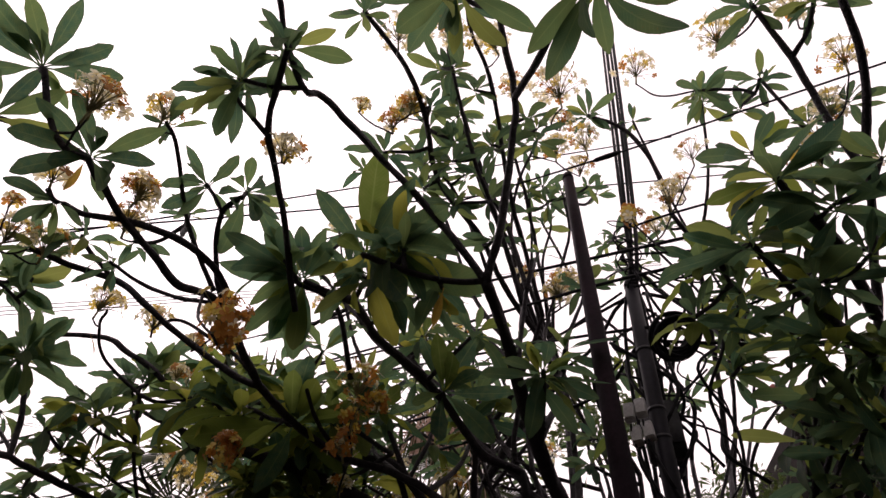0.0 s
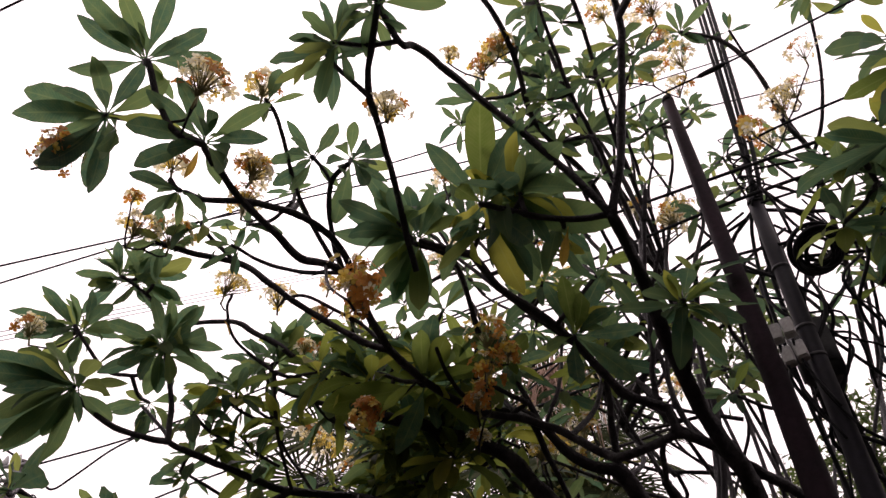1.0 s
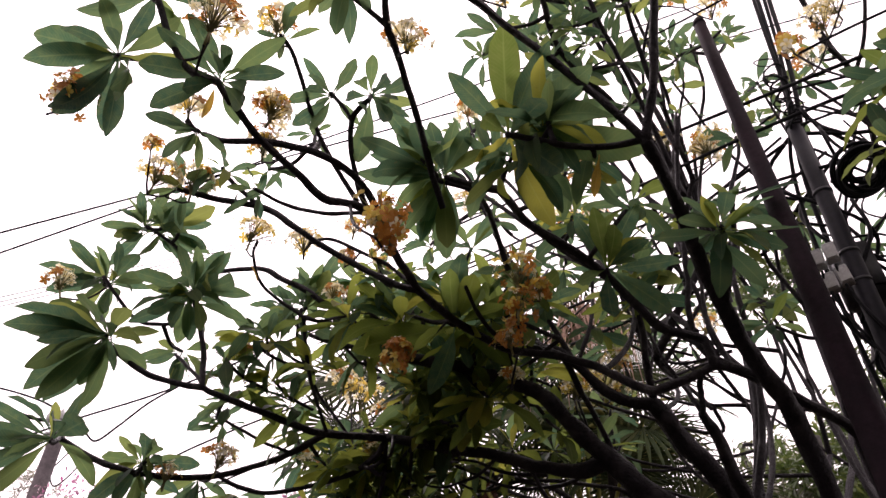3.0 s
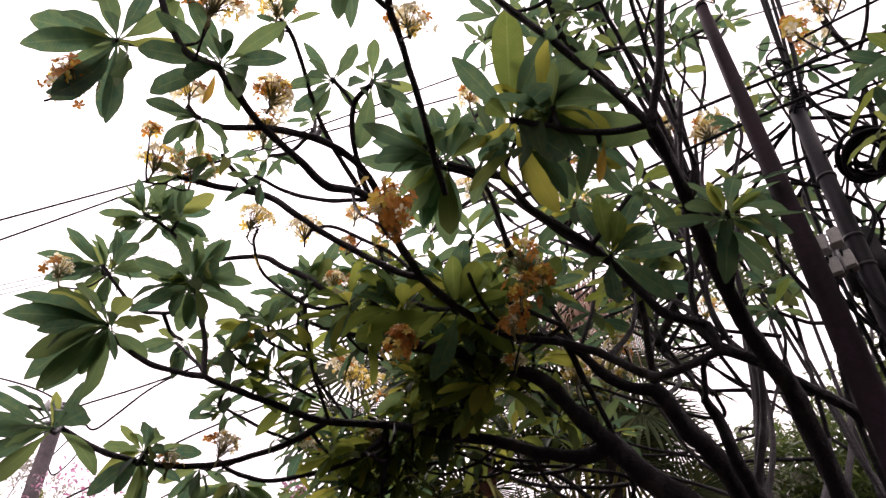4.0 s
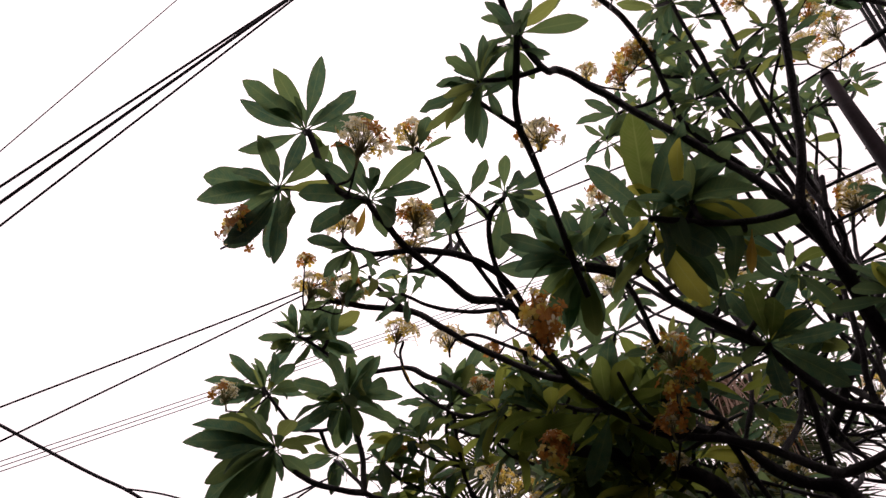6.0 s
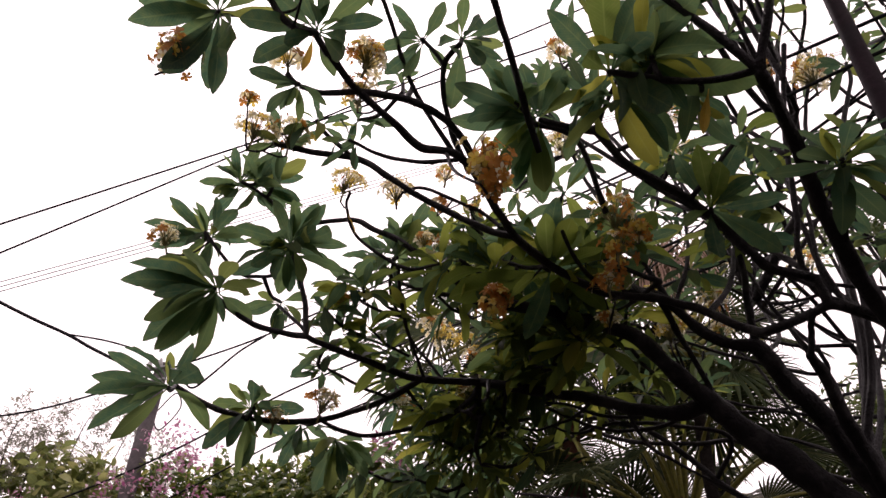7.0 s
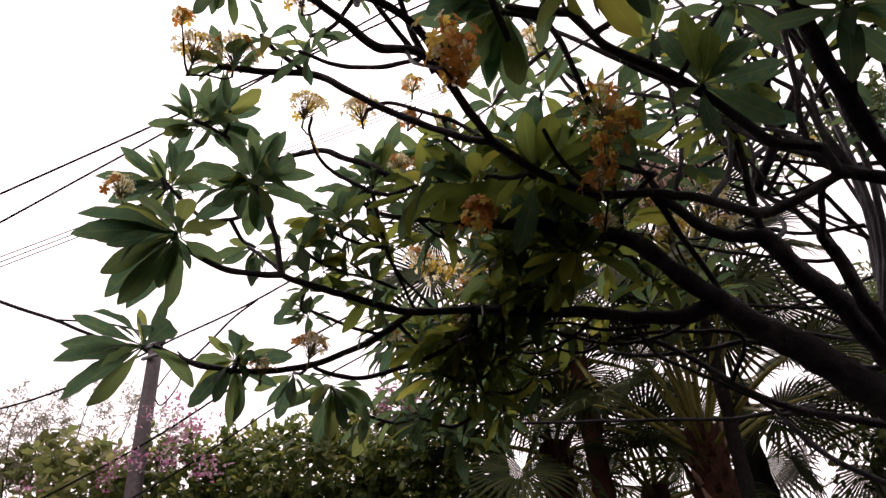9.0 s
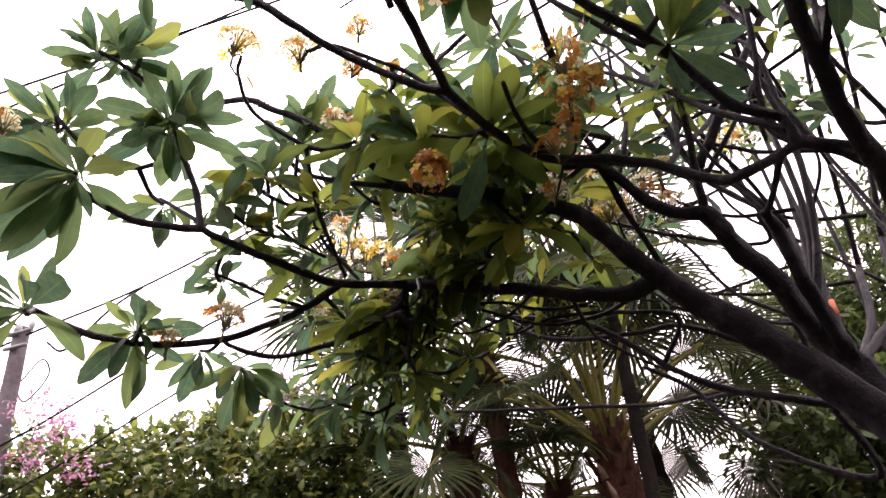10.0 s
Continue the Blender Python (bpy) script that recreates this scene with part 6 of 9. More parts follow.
branch(0.010, 0.008, (-0.697, 2.624, 3.215), (-0.769, 2.667, 3.246), (-0.800, 2.750, 3.300))
whorl((-0.800, 2.750, 3.300), (-0.24, -0.45, 0.61), 14, 0.31, 0.45)
branch(0.009, 0.007, (-0.590, 3.013, 3.294), (-0.673, 3.088, 3.393), (-0.786, 3.133, 3.461))
whorl((-0.786, 3.133, 3.461), (-0.20, -0.60, 0.50), 14, 0.25, 0.40)
branch(0.009, 0.007, (-0.421, 2.837, 3.186), (-0.425, 2.920, 3.300), (-0.423, 2.946, 3.497), (-0.452, 2.942, 3.664))
whorl((-0.452, 2.942, 3.664), (0.20, -0.60, 0.60), 14, 0.25, 0.40)
branch(0.009, 0.007, (-0.711, 2.990, 3.317), (-0.727, 2.970, 3.504), (-0.773, 2.919, 3.660))
whorl((-0.773, 2.919, 3.660), (-0.10, -0.70, 0.50), 14, 0.25, 0.40)
branch(0.009, 0.007, (-0.968, 3.012, 3.409), (-0.944, 3.031, 3.490), (-0.950, 3.020, 3.540))
whorl((-0.950, 3.020, 3.540), (0.30, -0.60, 0.50), 14, 0.25, 0.40)

# dark heads before the house corner
branch(0.014, 0.008, (1.505, 2.858, 2.938), (1.418, 2.349, 3.064), (1.352, 1.951, 3.222))
whorl((1.352, 1.951, 3.222), (-0.39, -0.37, 0.20), 16, 0.27, 0.45)
branch(0.014, 0.008, (1.505, 2.858, 2.938), (1.435, 2.354, 3.001), (1.438, 1.935, 3.107))
whorl((1.438, 1.935, 3.107), (-0.01, -0.78, 0.39), 16, 0.28, 0.45)
branch(0.014, 0.008, (1.505, 2.858, 2.938), (1.454, 2.447, 3.036), (1.423, 2.159, 3.171))
whorl((1.423, 2.159, 3.171), (-0.46, -0.73, 0.64), 13, 0.27, 0.45)
branch(0.014, 0.008, (1.505, 2.858, 2.938), (1.472, 2.410, 2.927), (1.463, 2.007, 2.973))
whorl((1.463, 2.007, 2.973), (-0.42, -0.65, 0.54), 16, 0.27, 0.45)
branch(0.014, 0.008, (1.505, 2.858, 2.938), (1.474, 2.614, 3.011), (1.410, 2.355, 3.124))
whorl((1.410, 2.355, 3.124), (-0.18, -0.63, 0.22), 13, 0.27, 0.45)
branch(0.014, 0.008, (1.505, 2.858, 2.938), (1.444, 2.497, 2.932), (1.458, 2.219, 2.981))
whorl((1.458, 2.219, 2.981), (-0.11, -0.79, 0.41), 13, 0.28, 0.45)
branch(0.014, 0.008, (1.505, 2.858, 2.938), (1.453, 2.722, 2.977), (1.482, 2.573, 3.064))
whorl((1.482, 2.573, 3.064), (-0.34, -0.37, 0.37), 13, 0.24, 0.45)
branch(0.014, 0.008, (1.505, 2.858, 2.938), (1.530, 2.498, 2.866), (1.491, 2.203, 2.862))
whorl((1.491, 2.203, 2.862), (-0.04, -0.53, 0.30), 13, 0.25, 0.45)
branch(0.014, 0.008, (1.505, 2.858, 2.938), (1.479, 2.575, 3.137), (1.438, 2.404, 3.355))
whorl((1.438, 2.404, 3.355), (-0.04, -0.71, 0.50), 13, 0.23, 0.45)
branch(0.055, 0.040, (0.560, 3.040, 1.950), (1.127, 2.981, 2.493), (1.505, 2.858, 2.938))

# light green shoots that hang under the lowest limb
branch(0.009, 0.006, (-1.122, 2.867, 3.044), (-1.313, 2.996, 3.093), (-1.473, 3.044, 3.102))
whorl((-1.473, 3.044, 3.102), (-0.42, -0.60, -0.29), 10, 0.22, 0.60)
branch(0.009, 0.006, (-1.122, 2.867, 3.044), (-1.258, 3.068, 3.036), (-1.400, 3.189, 2.989))
whorl((-1.400, 3.189, 2.989), (-0.27, -0.30, -0.36), 12, 0.23, 0.60)
branch(0.009, 0.006, (-1.122, 2.867, 3.044), (-1.192, 3.038, 3.066), (-1.222, 3.129, 3.047))
whorl((-1.222, 3.129, 3.047), (-0.42, -0.69, 0.25), 12, 0.25, 0.60)
branch(0.009, 0.006, (-1.122, 2.867, 3.044), (-1.346, 3.156, 2.970), (-1.533, 3.364, 2.856))
whorl((-1.533, 3.364, 2.856), (-0.25, -0.49, 0.11), 12, 0.22, 0.60)
branch(0.009, 0.006, (-1.122, 2.867, 3.044), (-1.218, 3.121, 2.963), (-1.326, 3.295, 2.842))
whorl((-1.326, 3.295, 2.842), (0.04, -0.55, -0.28), 13, 0.23, 0.60)
branch(0.009, 0.006, (-1.122, 2.867, 3.044), (-1.271, 3.211, 2.890), (-1.473, 3.476, 2.696))
whorl((-1.473, 3.476, 2.696), (0.15, -0.33, 0.19), 10, 0.26, 0.60)
branch(0.009, 0.006, (-1.000, 2.905, 3.020), (-1.082, 3.078, 2.979), (-1.172, 3.172, 2.898))
whorl((-1.172, 3.172, 2.898), (0.21, -0.38, -0.04), 13, 0.24, 0.60)
branch(0.009, 0.006, (-1.000, 2.905, 3.020), (-1.126, 3.207, 2.907), (-1.227, 3.430, 2.754))
whorl((-1.227, 3.430, 2.754), (-0.14, -0.68, -0.22), 10, 0.22, 0.60)

# flower bunches
bunch((-0.571, 1.354, 3.014), (0.24, -0.06, 0.97), 26, 0.085, 0.75)
bunch((-0.582, 1.414, 2.964), (-0.12, -0.21, 0.97), 12, 0.060, 0.9)
bunch((-0.316, 2.063, 3.139), (0.14, -0.10, 0.98), 15, 0.095, 0.9)
bunch((-0.353, 2.115, 3.060), (-0.04, -0.17, 0.98), 10, 0.070, 0.9)
bunch((-0.800, 2.125, 3.050), (0.12, -0.21, 0.97), 30, 0.075, 0.95)
bunch((-1.487, 3.234, 3.582), (0.03, -0.15, 0.99), 14, 0.100, 0.15, ripe=True)
bunch((-1.353, 3.314, 3.535), (-0.13, -0.21, 0.97), 8, 0.070, 0.4, ripe=True)
bunch((-1.213, 3.365, 3.529), (0.25, -0.06, 0.97), 7, 0.060, 0.2, ripe=True)
bunch((-0.224, 3.169, 3.358), (0.05, -0.14, 0.99), 9, 0.080, 0.1, ripe=True)
bunch((-0.024, 3.223, 3.464), (0.29, -0.04, 0.96), 9, 0.080, 0.4)
bunch((-0.289, 3.005, 3.439), (0.10, -0.12, 0.99), 8, 0.070, 0.1)
bunch((-1.727, 2.492, 2.883), (0.28, -0.05, 0.96), 20, 0.080, 0.55)
bunch((-1.915, 2.405, 2.797), (0.13, -0.11, 0.99), 10, 0.060, 0.5)
bunch((-1.506, 2.186, 3.186), (-0.18, -0.22, 0.96), 8, 0.050, 0.2)
bunch((-2.164, 1.756, 3.400), (-0.21, -0.23, 0.95), 12, 0.070, 0.3)
bunch((-1.438, 1.376, 3.434), (0.29, -0.04, 0.95), 18, 0.080, 0.25)
bunch((-1.346, 1.447, 3.443), (0.13, -0.11, 0.98), 18, 0.080, 0.25)
bunch((-1.430, 1.293, 3.500), (0.20, -0.08, 0.98), 5, 0.030, 0.2)
bunch((-1.343, 1.845, 3.536), (0.22, -0.07, 0.97), 18, 0.080, 0.25)
bunch((-1.154, 1.924, 3.492), (-0.02, -0.17, 0.99), 14, 0.070, 0.3)
bunch((-0.990, 1.994, 3.423), (0.15, -0.10, 0.98), 7, 0.040, 0.4)
bunch((-0.868, 2.056, 3.406), (0.13, -0.11, 0.99), 7, 0.040, 0.3)
bunch((-1.094, 2.322, 3.470), (-0.18, -0.22, 0.96), 10, 0.060, 0.3)
bunch((-1.175, 2.273, 3.487), (0.07, -0.13, 0.99), 9, 0.050, 0.3)
bunch((-0.925, 1.234, 3.424), (0.27, -0.05, 0.96), 12, 0.060, 0.3)
bunch((0.548, 2.376, 3.982), (0.08, -0.13, 0.99), 14, 0.080, 0.15)
bunch((-0.932, 1.931, 3.517), (0.20, -0.08, 0.98), 7, 0.050, 0.2)
bunch((-0.497, 2.059, 3.661), (-0.17, -0.22, 0.96), 8, 0.060, 0.2)
bunch((-1.025, 1.352, 3.424), (0.00, -0.16, 0.99), 10, 0.060, 0.2)
bunch((-0.982, 0.926, 3.512), (0.06, -0.18, 0.98), 16, 0.080, 0.15)
bunch((-0.886, 1.100, 3.713), (0.09, -0.17, 0.98), 14, 0.070, 0.15)
bunch((-0.455, 1.218, 3.607), (0.24, -0.12, 0.96), 10, 0.060, 0.1)
bunch((-0.924, 1.216, 3.436), (0.05, -0.18, 0.98), 12, 0.060, 0.35)
bunch((-0.987, 1.310, 3.402), (0.09, -0.17, 0.98), 9, 0.060, 0.2)
bunch((0.578, 1.963, 4.612), (0.07, -0.18, 0.98), 14, 0.090, 0.2)
bunch((0.712, 2.092, 4.618), (0.15, -0.15, 0.98), 10, 0.070, 0.15)
bunch((0.643, 2.646, 4.300), (0.10, -0.17, 0.98), 14, 0.080, 0.2)
bunch((1.106, 2.101, 4.356), (-0.00, -0.20, 0.98), 16, 0.100, 0.1)
bunch((1.042, 2.236, 4.272), (-0.06, -0.22, 0.97), 9, 0.070, 0.4)
bunch((-1.340, 0.880, 3.270), (0.25, -0.12, 0.96), 24, 0.070, 0.9)
bunch((-1.094, 1.059, 3.307), (-0.02, -0.21, 0.98), 8, 0.050, 0.1)
bunch((-0.046, 2.426, 4.031), (0.17, -0.14, 0.97), 8, 0.060, 0.5)
bunch((-0.405, 1.722, 3.821), (-0.07, -0.22, 0.97), 7, 0.050, 0.4)
bunch((-0.919, 0.877, 3.429), (0.28, -0.19, 0.94), 18, 0.090, 0.45)
bunch((-0.471, 1.167, 3.553), (-0.15, -0.22, 0.96), 9, 0.060, 0.15)
bunch((-0.124, 1.159, 4.331), (-0.03, -0.22, 0.98), 12, 0.090, 0.05)
bunch((0.562, 1.579, 4.556), (-0.06, -0.22, 0.97), 22, 0.120, 0.3)
bunch((1.180, 1.252, 4.348), (0.23, -0.19, 0.95), 18, 0.100, 0.15)
bunch((0.981, 1.639, 4.791), (0.15, -0.20, 0.97), 16, 0.100, 0.1)
bunch((0.732, 2.010, 4.734), (-0.12, -0.22, 0.97), 14, 0.100, 0.05)
bunch((1.353, 1.388, 3.683), (-0.14, -0.22, 0.97), 18, 0.080, 0.3)
bunch((1.571, 1.446, 4.056), (0.15, -0.20, 0.97), 14, 0.090, 0.1)
bunch((1.200, 1.903, 4.434), (-0.02, -0.22, 0.98), 9, 0.080, 0.1)
bunch((1.175, 2.100, 4.424), (-0.17, -0.22, 0.96), 10, 0.080, 0.15)
bunch((-0.198, 1.526, 4.234), (-0.21, -0.22, 0.95), 9, 0.060, 0.4)
bunch((-0.298, 1.400, 4.176), (0.14, -0.20, 0.97), 6, 0.040, 0.15)
bunch((1.605, 1.273, 4.140), (0.11, -0.21, 0.97), 12, 0.090, 0.15)
bunch((0.089, 1.273, 4.514), (0.19, -0.20, 0.96), 14, 0.090, 0.05)
bunch((0.264, 1.348, 4.589), (-0.23, -0.22, 0.95), 14, 0.090, 0.05)
bunch((0.618, 2.581, 4.274), (0.00, -0.21, 0.98), 10, 0.080, 0.2)
bunch((1.531, 1.465, 3.655), (-0.19, -0.22, 0.96), 12, 0.080, 0.15)
bunch((1.393, 1.099, 4.215), (0.05, -0.21, 0.98), 10, 0.070, 0.1)
bunch((-0.095, 1.465, 4.285), (-0.14, -0.22, 0.96), 8, 0.060, 0.4)
bunch((-0.329, 2.077, 3.275), (-0.07, -0.17, 0.98), 16, 0.100, 0.5)
bunch((-0.245, 2.121, 3.220), (0.10, -0.12, 0.99), 12, 0.060, 0.75)
bunch((-0.204, 3.290, 3.406), (-0.11, -0.18, 0.98), 12, 0.100, 0.1, ripe=True)
bunch((0.487, 3.513, 3.785), (0.23, -0.09, 0.97), 14, 0.100, 0.1)
bunch((-1.456, 3.288, 3.534), (-0.11, -0.18, 0.98), 14, 0.100, 0.1, ripe=True)
bunch((0.072, 3.280, 3.729), (-0.06, -0.17, 0.98), 8, 0.060, 0.1)

# bare twigs that fan out under the lowest limb
branch(0.012, 0.006, (-0.217, 3.023, 2.831), (-0.385, 3.181, 2.848), (-0.630, 3.229, 2.885), (-0.910, 3.203, 3.029), (-1.163, 3.143, 3.140))
branch(0.012, 0.006, (-0.165, 3.389, 2.654), (-0.074, 3.228, 2.779), (-0.288, 3.248, 2.869), (-0.577, 3.274, 2.927), (-0.799, 3.347, 2.928), (-1.009, 3.344, 3.058))
branch(0.01, 0.006, (-0.479, 2.974, 2.864), (-0.427, 3.164, 2.767), (-0.308, 3.339, 2.716), (-0.158, 3.470, 2.649))
branch(0.009, 0.005, (-0.628, 2.925, 2.894), (-0.753, 3.081, 2.892), (-0.947, 3.160, 2.894), (-1.096, 3.159, 2.944))
branch(0.01, 0.006, (-0.421, 3.102, 2.869), (-0.611, 3.151, 2.920), (-0.801, 3.173, 3.016), (-1.017, 3.219, 3.064))
bunch((-0.240, 3.026, 3.241), (0.05, -0.30, 0.95), 22, 0.070, 0.15, ripe=True)
branch(0.006, 0.005, (-0.221, 2.885, 3.112), (-0.210, 2.988, 3.024), (-0.237, 2.993, 3.104), (-0.247, 3.034, 3.189))

# yellowing leaves
yellow_leaf((0.020, 1.685, 3.354), (0.047, 0.066, -0.062))
yellow_leaf((-0.110, 1.678, 3.363), (0.005, 0.058, -0.068))
yellow_leaf((-0.991, 1.027, 3.318), (-0.048, 0.054, -0.082))
yellow_leaf((-1.247, 1.728, 3.247), (0.027, 0.052, -0.061))
yellow_leaf((0.048, 1.539, 3.224), (-0.039, 0.090, -0.087))

# twigs that carry the heads
branch(0.009935, 0.006911, (-2.229, 2.103, 2.862), (-2.178, 2.037, 2.805), (-2.147, 1.989, 2.786))
branch(0.009451, 0.006575, (-1.658, 1.993, 3.330), (-1.675, 1.973, 3.329), (-1.686, 1.947, 3.341))
branch(0.00966, 0.00672, (-1.766, 1.876, 3.589), (-1.738, 1.865, 3.616), (-1.713, 1.839, 3.666))
branch(0.009561, 0.006651, (-0.520, 1.695, 3.454), (-0.532, 1.675, 3.464), (-0.557, 1.637, 3.492))
branch(0.01015, 0.007059, (0.272, 0.889, 3.853), (0.186, 0.820, 3.781), (0.140, 0.762, 3.758))
branch(0.004296, 0.002989, (-0.028, 2.843, 4.001), (-0.002, 2.839, 4.005), (0.026, 2.840, 4.022))
branch(0.0102, 0.007093, (-0.031, 1.663, 4.224), (-0.118, 1.672, 4.205), (-0.245, 1.691, 4.239))
branch(0.009645, 0.006709, (-0.052, 1.507, 4.274), (-0.031, 1.515, 4.306), (-0.029, 1.544, 4.360))
branch(0.009754, 0.006786, (0.295, 1.773, 4.327), (0.269, 1.801, 4.362), (0.247, 1.821, 4.426))
branch(0.009725, 0.006765, (0.435, 2.312, 4.526), (0.498, 2.302, 4.524), (0.545, 2.292, 4.549))
branch(0.01031, 0.007173, (0.542, 2.350, 4.630), (0.679, 2.301, 4.615), (0.770, 2.275, 4.657))
branch(0.009814, 0.006827, (0.284, 1.702, 4.375), (0.340, 1.671, 4.374), (0.407, 1.659, 4.405))
branch(0.009661, 0.006721, (1.011, 2.744, 4.460), (1.023, 2.764, 4.490), (1.051, 2.785, 4.543))
branch(0.009835, 0.006842, (0.938, 2.595, 4.586), (0.926, 2.640, 4.607), (0.899, 2.705, 4.660))
branch(0.01117, 0.00777, (1.727, 1.797, 4.233), (1.606, 1.686, 4.326), (1.488, 1.590, 4.522))
branch(0.009461, 0.006581, (1.636, 1.714, 4.302), (1.642, 1.690, 4.280), (1.634, 1.667, 4.272))
branch(0.01003, 0.006975, (1.488, 1.590, 4.522), (1.481, 1.663, 4.519), (1.447, 1.760, 4.560))
branch(0.01044, 0.007261, (1.481, 1.663, 4.519), (1.375, 1.608, 4.474), (1.218, 1.614, 4.493))
branch(0.009645, 0.00671, (1.247, 2.425, 4.447), (1.212, 2.448, 4.470), (1.193, 2.465, 4.517))
branch(0.01038, 0.007222, (1.634, 1.667, 4.272), (1.657, 1.571, 4.160), (1.677, 1.472, 4.110))
branch(0.009713, 0.006757, (0.085, 1.354, 4.360), (0.061, 1.372, 4.390), (0.031, 1.398, 4.448))
branch(0.009602, 0.00668, (0.262, 1.560, 4.471), (0.223, 1.549, 4.468), (0.177, 1.543, 4.485))
branch(0.009501, 0.006609, (0.156, 1.924, 4.595), (0.127, 1.918, 4.582), (0.095, 1.905, 4.585))
branch(0.009547, 0.006641, (0.367, 2.068, 4.692), (0.392, 2.052, 4.695), (0.425, 2.027, 4.716))
branch(0.01044, 0.007262, (0.657, 2.440, 4.749), (0.784, 2.513, 4.789), (0.869, 2.522, 4.894))
branch(0.01045, 0.00727, (1.051, 2.785, 4.543), (1.001, 2.882, 4.598), (1.008, 2.989, 4.718))
branch(0.009801, 0.006818, (-0.029, 1.544, 4.360), (-0.047, 1.598, 4.353), (-0.044, 1.672, 4.378))
branch(0.009666, 0.006724, (0.326, 2.929, 4.060), (0.339, 2.959, 4.090), (0.354, 2.976, 4.145))
branch(0.009805, 0.006821, (0.408, 3.233, 3.792), (0.359, 3.283, 3.812), (0.334, 3.315, 3.864))
branch(0.009891, 0.00688, (-0.245, 1.691, 4.239), (-0.268, 1.709, 4.154), (-0.315, 1.694, 4.106))
branch(0.009564, 0.006653, (0.388, 3.212, 3.760), (0.357, 3.216, 3.764), (0.316, 3.230, 3.788))
branch(0.01024, 0.007124, (-0.373, 2.324, 4.002), (-0.367, 2.217, 3.998), (-0.384, 2.103, 4.049))
branch(0.01103, 0.007671, (-0.883, 1.476, 3.532), (-0.981, 1.605, 3.638), (-1.035, 1.678, 3.839))
branch(0.01034, 0.007194, (-1.003, 1.634, 3.718), (-1.131, 1.691, 3.689), (-1.240, 1.708, 3.720))
branch(0.009985, 0.006946, (-0.443, 2.860, 4.116), (-0.462, 2.778, 4.104), (-0.511, 2.704, 4.133))
branch(0.01016, 0.007067, (0.412, 3.856, 3.857), (0.480, 3.824, 3.868), (0.583, 3.761, 3.929))
branch(0.01019, 0.007091, (1.069, 3.334, 3.885), (1.096, 3.360, 3.946), (1.159, 3.426, 4.059))
branch(0.01018, 0.007079, (-0.425, 2.329, 3.237), (-0.350, 2.363, 3.288), (-0.313, 2.424, 3.390))
branch(0.00959, 0.006671, (-0.760, 2.304, 3.269), (-0.772, 2.336, 3.236), (-0.868, 2.732, 3.477))
branch(0.01017, 0.007072, (-0.642, 2.261, 3.349), (-0.568, 2.204, 3.397), (-0.517, 2.177, 3.495))
branch(0.009584, 0.006667, (-0.472, 2.869, 3.142), (-0.446, 2.887, 3.123), (-0.412, 2.923, 3.124))
branch(0.009468, 0.006587, (-0.786, 2.906, 3.076), (-0.808, 2.887, 3.068), (-0.873, 3.078, 3.187))
branch(0.00948, 0.006595, (-0.154, 2.217, 3.494), (-0.119, 2.211, 3.497), (-0.096, 2.219, 3.514))
branch(0.01002, 0.006969, (-1.252, 2.179, 3.300), (-1.179, 2.218, 3.287), (-1.087, 2.245, 3.317))
branch(0.009803, 0.00682, (-1.450, 2.271, 3.210), (-1.425, 2.227, 3.193), (-1.392, 2.153, 3.208))
branch(0.009677, 0.006732, (-1.450, 2.660, 2.949), (-1.476, 2.677, 2.984), (-1.488, 2.671, 3.045))
branch(0.009765, 0.006793, (-1.366, 2.894, 2.985), (-1.337, 2.941, 3.010), (-1.322, 2.977, 3.065))
branch(0.009776, 0.006801, (-1.735, 2.411, 3.025), (-1.698, 2.363, 3.021), (-1.651, 2.320, 3.046))
branch(0.01001, 0.006966, (-0.350, 2.363, 3.288), (-0.328, 2.298, 3.305), (-0.326, 2.206, 3.365))
branch(0.009746, 0.00678, (-0.135, 2.206, 3.460), (-0.106, 2.164, 3.464), (-0.085, 2.105, 3.496))
branch(0.00992, 0.006901, (-0.859, 2.018, 3.385), (-0.881, 2.099, 3.386), (-0.916, 2.158, 3.425))
branch(0.009962, 0.00693, (-1.696, 3.398, 2.823), (-1.755, 3.433, 2.840), (-1.817, 3.482, 2.898))
branch(0.009663, 0.006722, (-1.458, 3.279, 3.057), (-1.474, 3.274, 3.094), (-1.473, 3.264, 3.155))
branch(0.01007, 0.007007, (-0.796, 2.997, 3.347), (-0.810, 3.085, 3.335), (-0.798, 3.186, 3.367))
branch(0.01025, 0.007133, (-0.968, 3.012, 3.409), (-1.066, 3.046, 3.362), (-1.170, 3.113, 3.370))
branch(0.01037, 0.007214, (-0.647, 3.695, 3.510), (-0.554, 3.681, 3.546), (-0.442, 3.627, 3.644))
branch(0.009654, 0.006716, (-0.101, 2.739, 3.414), (-0.104, 2.782, 3.411), (-0.094, 2.836, 3.433))
branch(0.009824, 0.006834, (-0.121, 3.630, 3.262), (-0.126, 3.631, 3.313), (-0.108, 3.625, 3.397))
branch(0.009468, 0.006586, (-0.769, 2.898, 3.099), (-0.740, 2.906, 3.086), (-0.717, 2.922, 3.088))
branch(0.009752, 0.006784, (0.003, 3.229, 3.605), (-0.020, 3.265, 3.594), (-0.061, 3.330, 3.612))
branch(0.01103, 0.007676, (-0.510, 2.435, 3.965), (-0.713, 2.507, 3.925), (-0.842, 2.656, 3.980))
branch(0.01117, 0.00777, (-0.466, 3.094, 3.943), (-0.365, 3.192, 4.036), (-0.323, 3.376, 4.231))
branch(0.009441, 0.006568, (-0.598, 2.885, 3.242), (-0.575, 2.897, 3.239), (-0.557, 2.917, 3.248))
